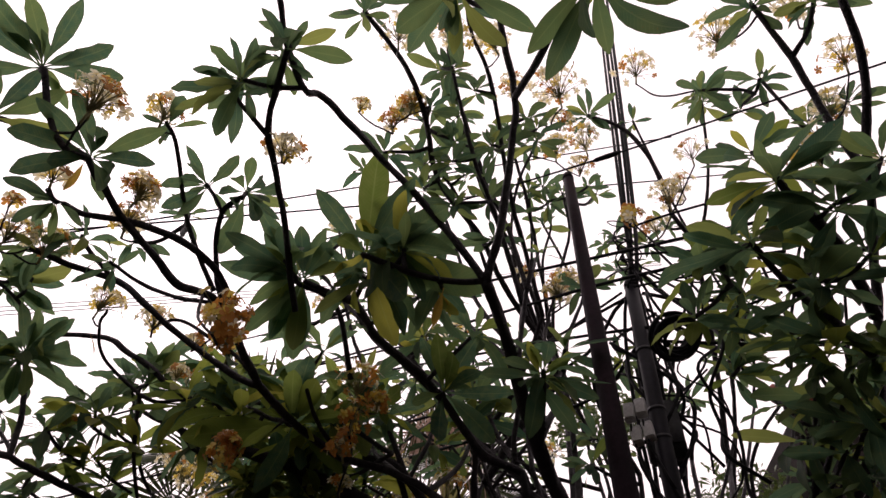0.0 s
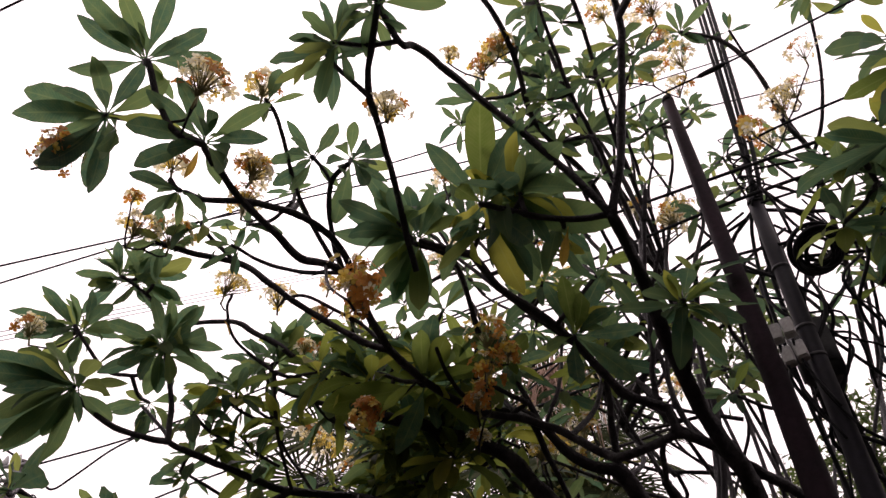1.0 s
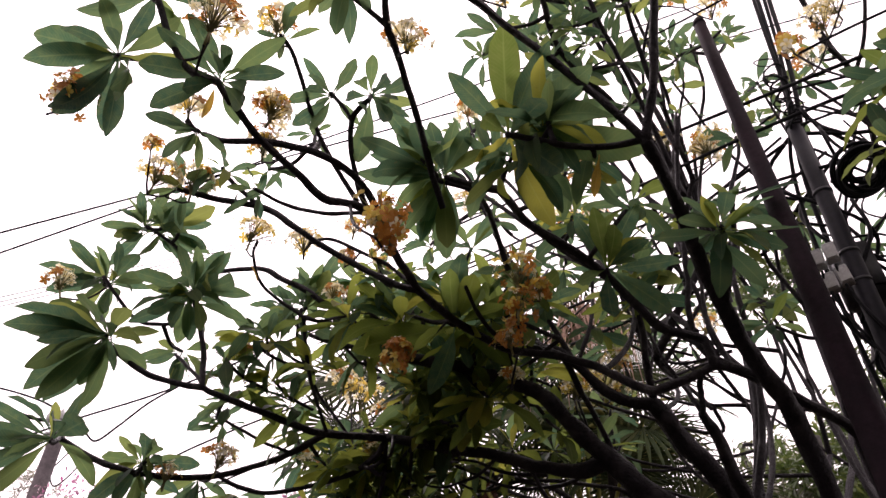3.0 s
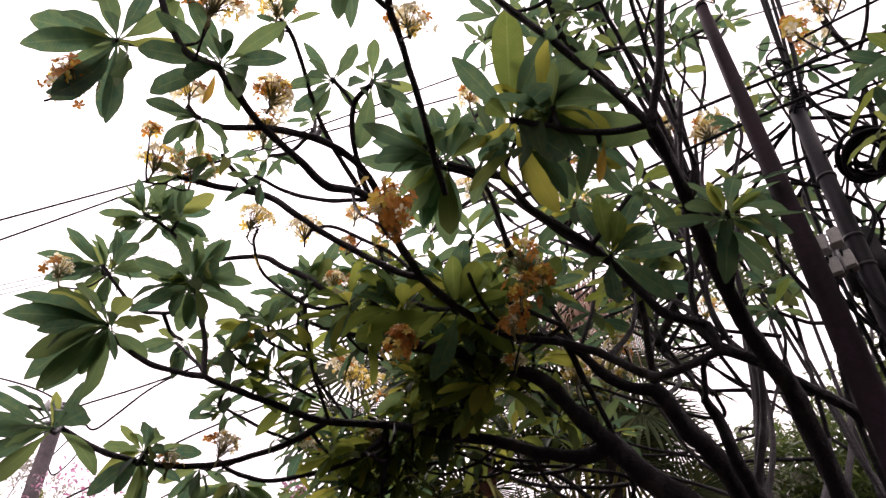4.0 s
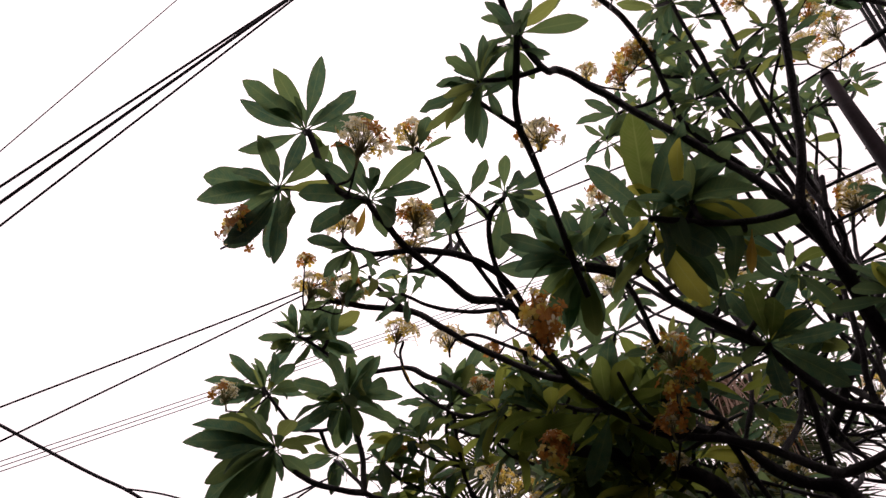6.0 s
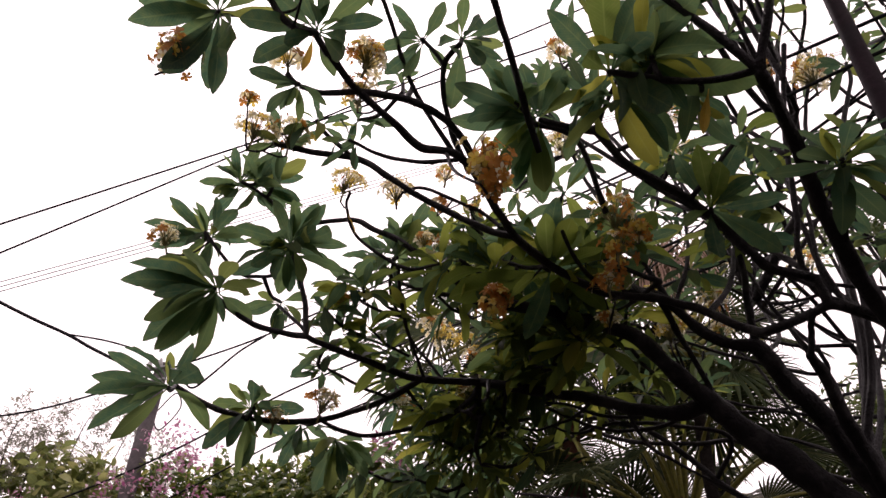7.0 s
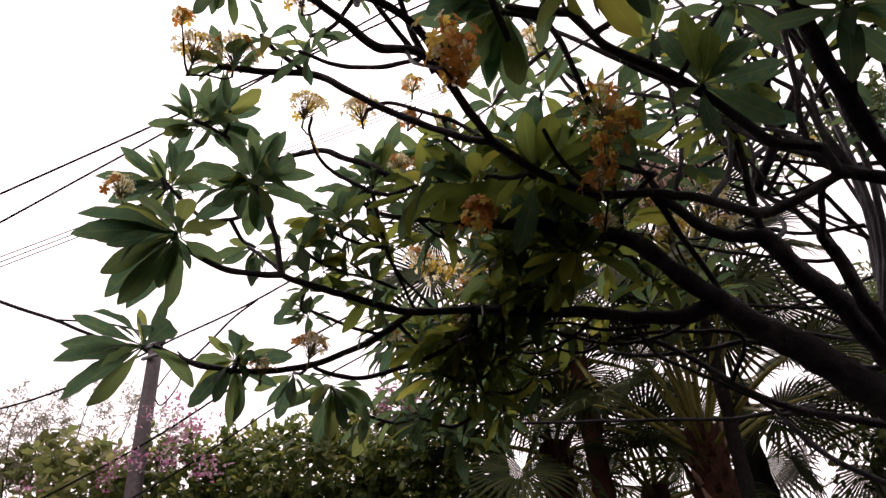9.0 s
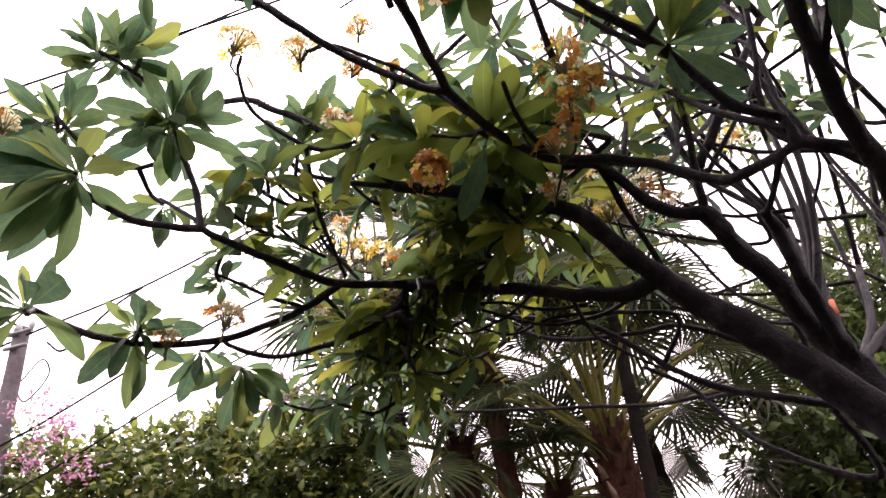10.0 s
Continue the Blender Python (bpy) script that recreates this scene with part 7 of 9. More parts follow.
branch(0.009506, 0.006613, (-1.128, 2.591, 3.281), (-1.137, 2.590, 3.305), (-1.140, 2.601, 3.345))
branch(0.009588, 0.00667, (-0.172, 2.758, 3.814), (-0.178, 2.795, 3.800), (-0.196, 2.838, 3.806))
branch(0.01024, 0.007123, (-0.798, 3.186, 3.367), (-0.797, 3.251, 3.437), (-0.842, 3.296, 3.560))
branch(0.0102, 0.007097, (-0.412, 2.923, 3.124), (-0.377, 3.025, 3.083), (-0.349, 3.130, 3.095))
branch(0.01065, 0.007409, (-1.187, 2.520, 3.506), (-1.187, 2.603, 3.606), (-1.197, 2.673, 3.782))
branch(0.009663, 0.006722, (-0.665, 3.664, 3.929), (-0.624, 3.618, 3.916), (-0.604, 3.584, 3.927))
branch(0.009795, 0.006814, (-1.140, 2.601, 3.345), (-1.136, 2.657, 3.378), (-1.112, 2.682, 3.443))
branch(0.00975, 0.006783, (-0.161, 3.562, 3.105), (-0.168, 3.509, 3.104), (-0.186, 3.448, 3.131))
branch(0.01028, 0.007152, (-1.197, 2.673, 3.782), (-1.192, 2.763, 3.766), (-1.184, 2.907, 3.807))
branch(0.01015, 0.007061, (-1.112, 2.682, 3.443), (-1.061, 2.702, 3.497), (-0.981, 2.693, 3.602))
branch(0.01074, 0.007471, (-1.184, 2.907, 3.807), (-1.075, 3.007, 3.824), (-0.929, 3.091, 3.921))
branch(0.009866, 0.006863, (-0.322, 3.122, 3.311), (-0.295, 3.124, 3.359), (-0.268, 3.150, 3.443))
branch(0.0104, 0.007233, (-0.564, 3.007, 3.411), (-0.527, 3.023, 3.503), (-0.516, 3.073, 3.658))
branch(0.009622, 0.006693, (-0.394, 3.613, 3.170), (-0.411, 3.572, 3.157), (-0.428, 3.528, 3.165))
branch(0.009676, 0.006731, (-1.100, 3.556, 3.229), (-1.067, 3.507, 3.234), (-1.046, 3.475, 3.263))
branch(0.009694, 0.006744, (-0.316, 2.607, 3.476), (-0.314, 2.662, 3.485), (-0.308, 2.705, 3.520))
branch(0.009594, 0.006674, (-0.143, 3.895, 3.228), (-0.115, 3.890, 3.253), (-0.094, 3.886, 3.298))
branch(0.01007, 0.007006, (-0.925, 3.008, 3.393), (-0.910, 2.958, 3.440), (-0.907, 2.881, 3.532))
branch(0.009508, 0.006614, (0.057, 2.931, 3.697), (0.040, 2.910, 3.701), (0.011, 2.888, 3.720))
branch(0.009559, 0.00665, (-0.515, 2.829, 3.710), (-0.493, 2.810, 3.724), (-0.457, 2.804, 3.757))
branch(0.009438, 0.006566, (-0.516, 3.073, 3.658), (-0.501, 3.097, 3.649), (-0.491, 3.118, 3.652))
branch(0.01025, 0.00713, (-0.598, 3.448, 2.989), (-0.601, 3.353, 3.004), (-0.598, 3.236, 3.074))
branch(0.01028, 0.007154, (-0.491, 3.118, 3.652), (-0.502, 3.221, 3.667), (-0.481, 3.337, 3.739))
branch(0.01012, 0.007043, (-0.842, 3.296, 3.560), (-0.871, 3.363, 3.617), (-0.888, 3.406, 3.722))
branch(0.01007, 0.007008, (-0.045, 2.952, 3.961), (-0.050, 3.033, 3.941), (-0.097, 3.135, 3.965))
branch(0.009589, 0.006671, (1.244, 1.414, 3.336), (1.259, 1.376, 3.324), (1.290, 1.343, 3.334))
branch(0.01002, 0.006968, (1.224, 1.542, 3.186), (1.310, 1.510, 3.170), (1.366, 1.436, 3.195))
branch(0.01037, 0.007212, (1.064, 1.494, 3.330), (1.005, 1.591, 3.358), (0.999, 1.709, 3.447))
branch(0.009483, 0.006597, (1.444, 1.808, 3.122), (1.454, 1.793, 3.095), (1.465, 1.766, 3.082))
branch(0.01013, 0.007049, (1.324, 1.705, 3.182), (1.300, 1.791, 3.198), (1.270, 1.884, 3.262))
branch(0.01065, 0.00741, (1.127, 1.295, 3.363), (1.170, 1.354, 3.478), (1.141, 1.377, 3.668))
branch(0.01115, 0.007759, (1.558, 2.772, 3.561), (1.460, 2.642, 3.517), (1.281, 2.450, 3.574))
branch(0.01015, 0.007064, (1.290, 1.343, 3.334), (1.392, 1.310, 3.363), (1.445, 1.258, 3.443))
branch(0.01031, 0.007169, (1.535, 2.200, 2.974), (1.443, 2.183, 2.994), (1.319, 2.165, 3.072))
branch(0.009781, 0.006804, (-0.981, 2.693, 3.602), (-1.020, 2.724, 3.616), (-1.069, 2.763, 3.660))
branch(0.009659, 0.00672, (-0.981, 2.693, 3.602), (-1.006, 2.660, 3.598), (-1.031, 2.608, 3.618))
branch(0.01014, 0.007055, (-0.762, 2.963, 2.970), (-0.768, 2.872, 2.943), (-0.864, 3.153, 3.163))
branch(0.009895, 0.006884, (-0.738, 2.611, 3.224), (-0.735, 2.654, 3.266), (-0.722, 2.702, 3.343))
branch(0.00988, 0.006873, (-0.981, 2.693, 3.602), (-0.897, 2.707, 3.613), (-0.847, 2.718, 3.659))
branch(0.009902, 0.006888, (-1.044, 2.762, 2.992), (-1.047, 2.742, 2.906), (-1.220, 3.126, 3.062))
branch(0.009814, 0.006827, (-1.411, 2.664, 2.969), (-1.383, 2.708, 2.923), (-1.376, 2.777, 2.908))
branch(0.01064, 0.007399, (1.281, 2.450, 3.574), (1.254, 2.286, 3.511), (1.196, 2.154, 3.524))
branch(0.009906, 0.006891, (1.642, 2.374, 3.901), (1.628, 2.315, 3.849), (1.592, 2.245, 3.834))
branch(0.00984, 0.006845, (1.196, 2.154, 3.524), (1.194, 2.100, 3.510), (1.189, 2.015, 3.529))
branch(0.009971, 0.006936, (1.215, 2.198, 3.520), (1.250, 2.169, 3.565), (1.311, 2.155, 3.650))
branch(0.01009, 0.007016, (-1.170, 3.113, 3.370), (-1.160, 3.159, 3.433), (-1.159, 3.199, 3.542))
branch(0.009727, 0.006767, (-1.036, 2.385, 3.416), (-1.055, 2.437, 3.427), (-1.058, 2.486, 3.465))
branch(0.009801, 0.006818, (0.604, 3.108, 3.596), (0.659, 3.110, 3.591), (0.731, 3.129, 3.618))
branch(0.01034, 0.007194, (0.844, 2.842, 3.206), (0.755, 2.804, 3.199), (0.621, 2.743, 3.252))
branch(0.009512, 0.006617, (1.246, 3.128, 3.842), (1.242, 3.100, 3.813), (1.231, 3.078, 3.799))
branch(0.009912, 0.006896, (0.659, 2.543, 3.578), (0.734, 2.535, 3.587), (0.795, 2.493, 3.633))
branch(0.009602, 0.00668, (-0.947, 2.547, 3.268), (-0.946, 2.508, 3.236), (-1.036, 2.750, 3.416))
branch(0.01008, 0.007012, (-0.934, 2.517, 3.371), (-0.870, 2.524, 3.425), (-0.824, 2.532, 3.526))
branch(0.009958, 0.006927, (-0.780, 2.598, 3.233), (-0.824, 2.652, 3.208), (-0.858, 2.743, 3.222))
branch(0.009907, 0.006891, (-0.916, 2.158, 3.425), (-0.903, 2.232, 3.429), (-0.913, 2.305, 3.469))
branch(0.009545, 0.00664, (-0.810, 3.085, 3.335), (-0.781, 3.084, 3.355), (-0.765, 3.088, 3.394))
branch(0.009659, 0.006719, (-0.909, 2.919, 3.486), (-0.941, 2.902, 3.486), (-0.992, 2.869, 3.509))
branch(0.009594, 0.006674, (-1.067, 3.051, 3.117), (-1.069, 3.020, 3.128), (-1.060, 2.977, 3.159))
branch(0.009619, 0.006691, (-0.824, 2.652, 3.208), (-0.858, 2.661, 3.175), (-0.904, 2.661, 3.164))
branch(0.009904, 0.00689, (-0.816, 2.874, 3.071), (-0.863, 2.905, 3.107), (-0.895, 2.946, 3.180))
branch(0.009773, 0.006799, (-1.220, 3.126, 3.062), (-1.140, 2.729, 2.848), (-1.318, 3.081, 3.030))
branch(0.009737, 0.006773, (-0.810, 3.085, 3.335), (-0.866, 3.096, 3.324), (-0.927, 3.090, 3.340))
branch(0.0099, 0.006887, (-1.140, 2.729, 2.848), (-1.118, 2.798, 2.845), (-1.198, 3.177, 3.016))
branch(0.009846, 0.00685, (-1.170, 3.113, 3.370), (-1.139, 3.166, 3.308), (-1.124, 3.209, 3.279))
branch(0.009578, 0.006663, (-1.124, 3.209, 3.279), (-1.110, 3.204, 3.229), (-1.111, 3.205, 3.198))
branch(0.00962, 0.006692, (-0.795, 3.462, 3.070), (-0.801, 3.423, 3.063), (-0.799, 3.371, 3.079))
branch(0.009599, 0.006677, (-0.975, 2.921, 3.033), (-0.952, 2.956, 3.048), (-0.936, 2.980, 3.083))
branch(0.009467, 0.006586, (-0.968, 3.012, 3.409), (-0.966, 2.984, 3.413), (-0.971, 2.958, 3.431))
branch(0.009883, 0.006875, (-0.605, 2.857, 3.257), (-0.606, 2.845, 3.311), (-0.633, 2.831, 3.401))
branch(0.009527, 0.006628, (0.191, 2.133, 4.065), (0.211, 2.113, 4.048), (0.238, 2.082, 4.048))
branch(0.01028, 0.007151, (-0.556, 2.006, 3.830), (-0.488, 1.948, 3.870), (-0.384, 1.924, 3.968))
branch(0.009773, 0.006798, (-0.044, 1.672, 4.378), (0.014, 1.690, 4.343), (0.068, 1.709, 4.337))
branch(0.009594, 0.006674, (0.271, 2.040, 4.201), (0.253, 1.995, 4.194), (0.224, 1.969, 4.208))
branch(0.009658, 0.006719, (0.295, 1.773, 4.327), (0.279, 1.734, 4.288), (0.242, 1.706, 4.274))
branch(0.0096, 0.006678, (-0.009, 1.818, 4.175), (-0.043, 1.834, 4.169), (-0.078, 1.870, 4.185))
branch(0.01014, 0.007055, (0.279, 1.734, 4.288), (0.354, 1.676, 4.243), (0.442, 1.617, 4.247))
branch(0.009944, 0.006918, (0.224, 1.855, 4.048), (0.162, 1.833, 4.017), (0.065, 1.835, 4.025))
branch(0.009652, 0.006714, (0.022, 2.059, 4.454), (0.056, 2.046, 4.450), (0.108, 2.015, 4.468))
branch(0.009706, 0.006752, (0.166, 1.684, 4.154), (0.126, 1.699, 4.153), (0.064, 1.716, 4.179))
branch(0.009896, 0.006884, (1.003, 1.631, 3.388), (1.045, 1.703, 3.346), (1.087, 1.747, 3.340))
branch(0.009628, 0.006698, (0.999, 1.709, 3.447), (1.029, 1.732, 3.461), (1.061, 1.757, 3.497))
branch(0.01013, 0.007045, (1.045, 1.703, 3.346), (0.966, 1.698, 3.255), (0.894, 1.718, 3.213))
branch(0.01024, 0.007121, (-1.107, 2.835, 2.861), (-1.154, 2.902, 2.748), (-1.154, 2.973, 2.689))
branch(0.01029, 0.007161, (-1.154, 2.973, 2.689), (-1.026, 3.023, 2.686), (-0.930, 3.031, 2.741))
branch(0.009626, 0.006696, (-1.282, 3.479, 2.845), (-1.248, 3.491, 2.847), (-1.198, 3.509, 2.871))
branch(0.009529, 0.006629, (-0.946, 2.887, 3.033), (-0.928, 2.878, 2.995), (-1.005, 3.158, 3.124))
branch(0.009464, 0.006583, (-0.768, 2.872, 2.943), (-0.777, 2.865, 2.908), (-0.856, 3.225, 3.050))
branch(0.009611, 0.006686, (-0.951, 3.083, 3.189), (-0.974, 3.071, 3.210), (-1.012, 3.068, 3.253))
branch(0.01034, 0.007191, (-0.316, 1.804, 3.429), (-0.257, 1.708, 3.452), (-0.170, 1.636, 3.535))
branch(0.009463, 0.006583, (-0.257, 1.708, 3.452), (-0.283, 1.695, 3.454), (-0.310, 1.693, 3.470))
branch(0.01023, 0.007115, (-0.266, 1.887, 3.384), (-0.168, 1.869, 3.406), (-0.070, 1.843, 3.481))
branch(0.009612, 0.006686, (-0.078, 1.494, 3.275), (-0.084, 1.495, 3.308), (-0.087, 1.486, 3.363))
branch(0.009947, 0.00692, (0.031, 1.546, 3.266), (0.033, 1.613, 3.296), (0.023, 1.675, 3.365))
branch(0.009985, 0.006946, (-0.086, 1.491, 3.336), (-0.132, 1.537, 3.323), (-0.204, 1.612, 3.351))
branch(0.01044, 0.00726, (-0.057, 2.070, 3.235), (0.021, 1.992, 3.268), (0.141, 1.942, 3.365))
branch(0.009714, 0.006757, (0.476, 2.140, 3.319), (0.470, 2.096, 3.317), (0.482, 2.031, 3.341))
branch(0.009772, 0.006798, (0.478, 2.203, 3.328), (0.453, 2.266, 3.321), (0.408, 2.305, 3.343))
branch(0.009815, 0.006827, (-1.521, 3.476, 2.934), (-1.500, 3.546, 2.899), (-1.501, 3.603, 2.897))
branch(0.009661, 0.006721, (-1.755, 3.433, 2.840), (-1.765, 3.479, 2.828), (-1.751, 3.533, 2.840))
branch(0.01025, 0.007132, (-1.385, 4.000, 2.869), (-1.397, 3.889, 2.823), (-1.382, 3.774, 2.833))
branch(0.004325, 0.003009, (-0.382, 2.361, 3.085), (-0.389, 2.346, 3.054), (-0.398, 2.318, 3.039))
branch(0.004452, 0.003097, (-0.058, 2.801, 3.069), (-0.048, 2.807, 3.101), (-0.027, 2.792, 3.156))
branch(0.00467, 0.003248, (-0.188, 2.800, 3.072), (-0.219, 2.867, 3.092), (-0.225, 2.914, 3.145))
branch(0.004867, 0.003385, (-0.389, 2.346, 3.054), (-0.427, 2.431, 3.005), (-0.449, 2.510, 3.000))
branch(0.004404, 0.003064, (-1.532, 2.911, 2.869), (-1.518, 2.864, 2.870), (-1.508, 2.835, 2.890))
branch(0.005063, 0.003522, (-1.372, 2.742, 3.173), (-1.371, 2.828, 3.227), (-1.378, 2.898, 3.336))
branch(0.004517, 0.003143, (-1.182, 3.002, 3.117), (-1.194, 3.014, 3.153), (-1.194, 3.047, 3.214))
branch(0.004324, 0.003008, (-0.052, 1.507, 4.274), (-0.080, 1.503, 4.252), (-0.111, 1.506, 4.246))
branch(0.004393, 0.003056, (-0.111, 1.506, 4.246), (-0.151, 1.522, 4.229), (-0.178, 1.547, 4.230))
branch(0.004509, 0.003137, (0.407, 1.659, 4.405), (0.392, 1.637, 4.438), (0.374, 1.617, 4.496))
branch(0.004262, 0.002965, (0.496, 2.392, 3.867), (0.516, 2.380, 3.874), (0.539, 2.378, 3.893))
branch(0.00586, 0.004077, (1.061, 1.757, 3.497), (0.907, 1.792, 3.601), (0.807, 1.806, 3.801))
branch(0.00484, 0.003367, (0.407, 1.659, 4.405), (0.482, 1.684, 4.384), (0.566, 1.736, 4.405))
branch(0.00442, 0.003075, (-0.047, 1.598, 4.353), (-0.083, 1.594, 4.343), (-0.133, 1.589, 4.352))
branch(0.004362, 0.003034, (0.421, 2.302, 3.958), (0.399, 2.337, 3.966), (0.382, 2.355, 3.991))
branch(0.006149, 0.004278, (-0.790, 1.572, 3.270), (-0.690, 1.428, 3.033), (-0.598, 1.361, 2.907))
branch(0.00437, 0.00304, (-0.598, 1.361, 2.907), (-0.586, 1.391, 2.889), (-0.573, 1.430, 2.888))
branch(0.005182, 0.003605, (-0.398, 2.318, 3.039), (-0.345, 2.213, 3.001), (-0.333, 2.075, 3.024))
branch(0.005254, 0.003655, (-0.632, 2.215, 3.182), (-0.759, 2.211, 3.064), (-0.831, 2.254, 3.009))
branch(0.005404, 0.003759, (-1.473, 3.264, 3.155), (-1.469, 3.259, 3.268), (-1.491, 3.253, 3.454))
branch(0.004803, 0.003341, (-1.485, 3.255, 3.408), (-1.421, 3.294, 3.407), (-1.341, 3.333, 3.446))
branch(0.004552, 0.003166, (-1.341, 3.333, 3.446), (-1.296, 3.351, 3.436), (-1.232, 3.370, 3.454))
branch(0.004737, 0.003295, (-0.111, 3.206, 3.223), (-0.080, 3.233, 3.275), (-0.054, 3.228, 3.365))
branch(0.004528, 0.00315, (-0.357, 3.106, 3.325), (-0.324, 3.063, 3.324), (-0.298, 3.017, 3.349))
branch(0.004337, 0.003017, (-1.918, 2.421, 2.787), (-1.929, 2.417, 2.745), (-1.925, 2.413, 2.720))
branch(0.004291, 0.002985, (-1.527, 2.236, 3.092), (-1.510, 2.220, 3.101), (-1.495, 2.200, 3.124))
branch(0.004905, 0.003412, (-1.986, 1.847, 3.392), (-2.074, 1.832, 3.330), (-2.146, 1.777, 3.313))
branch(0.004678, 0.003254, (-1.430, 1.470, 3.438), (-1.442, 1.433, 3.369), (-1.468, 1.380, 3.334))
branch(0.004444, 0.003092, (-1.442, 1.433, 3.369), (-1.390, 1.455, 3.344), (-1.360, 1.458, 3.340))
branch(0.004743, 0.003299, (-1.468, 1.380, 3.334), (-1.467, 1.353, 3.380), (-1.437, 1.296, 3.462))
branch(0.004392, 0.003055, (-1.378, 1.927, 3.461), (-1.372, 1.892, 3.439), (-1.366, 1.853, 3.435))
branch(0.004359, 0.003032, (-1.113, 1.907, 3.455), (-1.141, 1.915, 3.420), (-1.151, 1.939, 3.403))
branch(0.004427, 0.00308, (-0.926, 1.984, 3.420), (-0.956, 1.989, 3.385), (-0.998, 1.999, 3.372))
branch(0.004333, 0.003014, (-1.036, 2.385, 3.416), (-1.050, 2.369, 3.398), (-1.080, 2.339, 3.395))
branch(0.00457, 0.003179, (-0.375, 2.029, 3.589), (-0.428, 2.055, 3.573), (-0.483, 2.076, 3.586))
branch(0.004497, 0.003129, (-0.934, 1.338, 3.307), (-0.978, 1.352, 3.315), (-1.025, 1.365, 3.347))
branch(0.004428, 0.00308, (-1.049, 0.943, 3.347), (-1.012, 0.954, 3.368), (-0.988, 0.945, 3.410))
branch(0.00438, 0.003047, (-0.884, 1.176, 3.671), (-0.892, 1.144, 3.638), (-0.894, 1.116, 3.624))
branch(0.004724, 0.003286, (0.437, 1.918, 4.467), (0.499, 1.936, 4.464), (0.570, 1.984, 4.497))
branch(0.00485, 0.003374, (0.570, 1.984, 4.497), (0.620, 2.031, 4.491), (0.698, 2.106, 4.529))
branch(0.004779, 0.003324, (0.519, 2.774, 4.238), (0.586, 2.706, 4.199), (0.633, 2.663, 4.198))
branch(0.005107, 0.003553, (1.029, 2.347, 4.261), (1.073, 2.264, 4.216), (1.106, 2.127, 4.229))
branch(0.005249, 0.003651, (-1.258, 0.898, 3.392), (-1.334, 0.925, 3.247), (-1.398, 0.888, 3.166))
branch(0.004482, 0.003118, (-1.104, 1.160, 3.287), (-1.104, 1.113, 3.253), (-1.093, 1.072, 3.243))
branch(0.004657, 0.00324, (0.076, 2.450, 3.939), (-0.003, 2.432, 3.930), (-0.060, 2.438, 3.955))
branch(0.005427, 0.003775, (-0.310, 1.693, 3.470), (-0.362, 1.735, 3.577), (-0.401, 1.736, 3.757))
branch(0.004499, 0.00313, (-1.022, 0.974, 3.307), (-0.983, 0.930, 3.301), (-0.953, 0.899, 3.319))
branch(0.004403, 0.003063, (-0.504, 1.227, 3.532), (-0.490, 1.197, 3.495), (-0.459, 1.184, 3.478))
branch(0.004463, 0.003104, (-0.132, 1.248, 4.286), (-0.130, 1.217, 4.240), (-0.120, 1.184, 4.217))
branch(0.004525, 0.003148, (0.524, 1.710, 4.395), (0.535, 1.651, 4.386), (0.572, 1.613, 4.404))
branch(0.005158, 0.003588, (1.231, 1.075, 4.108), (1.201, 1.160, 4.136), (1.151, 1.277, 4.224))
branch(0.005462, 0.0038, (1.218, 1.614, 4.493), (1.055, 1.663, 4.542), (0.962, 1.665, 4.665))
branch(0.004553, 0.003167, (0.698, 2.106, 4.529), (0.712, 2.079, 4.555), (0.749, 2.039, 4.608))
branch(0.004673, 0.00325, (1.507, 1.420, 3.563), (1.422, 1.428, 3.556), (1.368, 1.411, 3.583))
branch(0.005259, 0.003659, (1.412, 1.306, 3.784), (1.481, 1.377, 3.831), (1.553, 1.469, 3.943))
branch(0.005157, 0.003588, (1.106, 2.127, 4.229), (1.137, 2.045, 4.251), (1.202, 1.925, 4.332))
branch(0.004562, 0.003174, (1.121, 2.086, 4.240), (1.155, 2.106, 4.268), (1.193, 2.123, 4.324))
branch(0.004348, 0.003025, (-0.178, 1.547, 4.230), (-0.183, 1.540, 4.186), (-0.182, 1.544, 4.160))
branch(0.004875, 0.003391, (-0.182, 1.544, 4.160), (-0.252, 1.466, 4.121), (-0.305, 1.410, 4.126))
branch(0.004922, 0.003424, (1.535, 1.446, 3.915), (1.575, 1.387, 3.947), (1.593, 1.297, 4.026))
branch(0.004355, 0.00303, (0.073, 1.363, 4.375), (0.075, 1.326, 4.380), (0.067, 1.296, 4.401))
branch(0.004556, 0.00317, (0.229, 1.457, 4.531), (0.256, 1.428, 4.491), (0.291, 1.375, 4.478))
branch(0.004335, 0.003016, (0.633, 2.663, 4.198), (0.625, 2.635, 4.177), (0.617, 2.603, 4.172))
branch(0.004672, 0.00325, (1.370, 1.082, 3.991), (1.364, 1.110, 4.042), (1.388, 1.118, 4.126))
branch(0.004607, 0.003205, (-0.333, 2.075, 3.024), (-0.328, 2.078, 3.071), (-0.319, 2.099, 3.147))
branch(0.004363, 0.003035, (-0.319, 2.099, 3.147), (-0.286, 2.110, 3.136), (-0.253, 2.131, 3.143))
branch(0.00459, 0.003193, (-0.149, 3.204, 3.240), (-0.174, 3.255, 3.245), (-0.190, 3.313, 3.279))
branch(0.004803, 0.003341, (0.351, 3.537, 3.529), (0.402, 3.524, 3.574), (0.458, 3.525, 3.659))
branch(0.004398, 0.003059, (0.069, 3.265, 3.576), (0.066, 3.285, 3.604), (0.077, 3.293, 3.652))

tagged(under(join_copies("foliage", SHAPES, loose_leaves, LEAF), tree), kind="stuff")
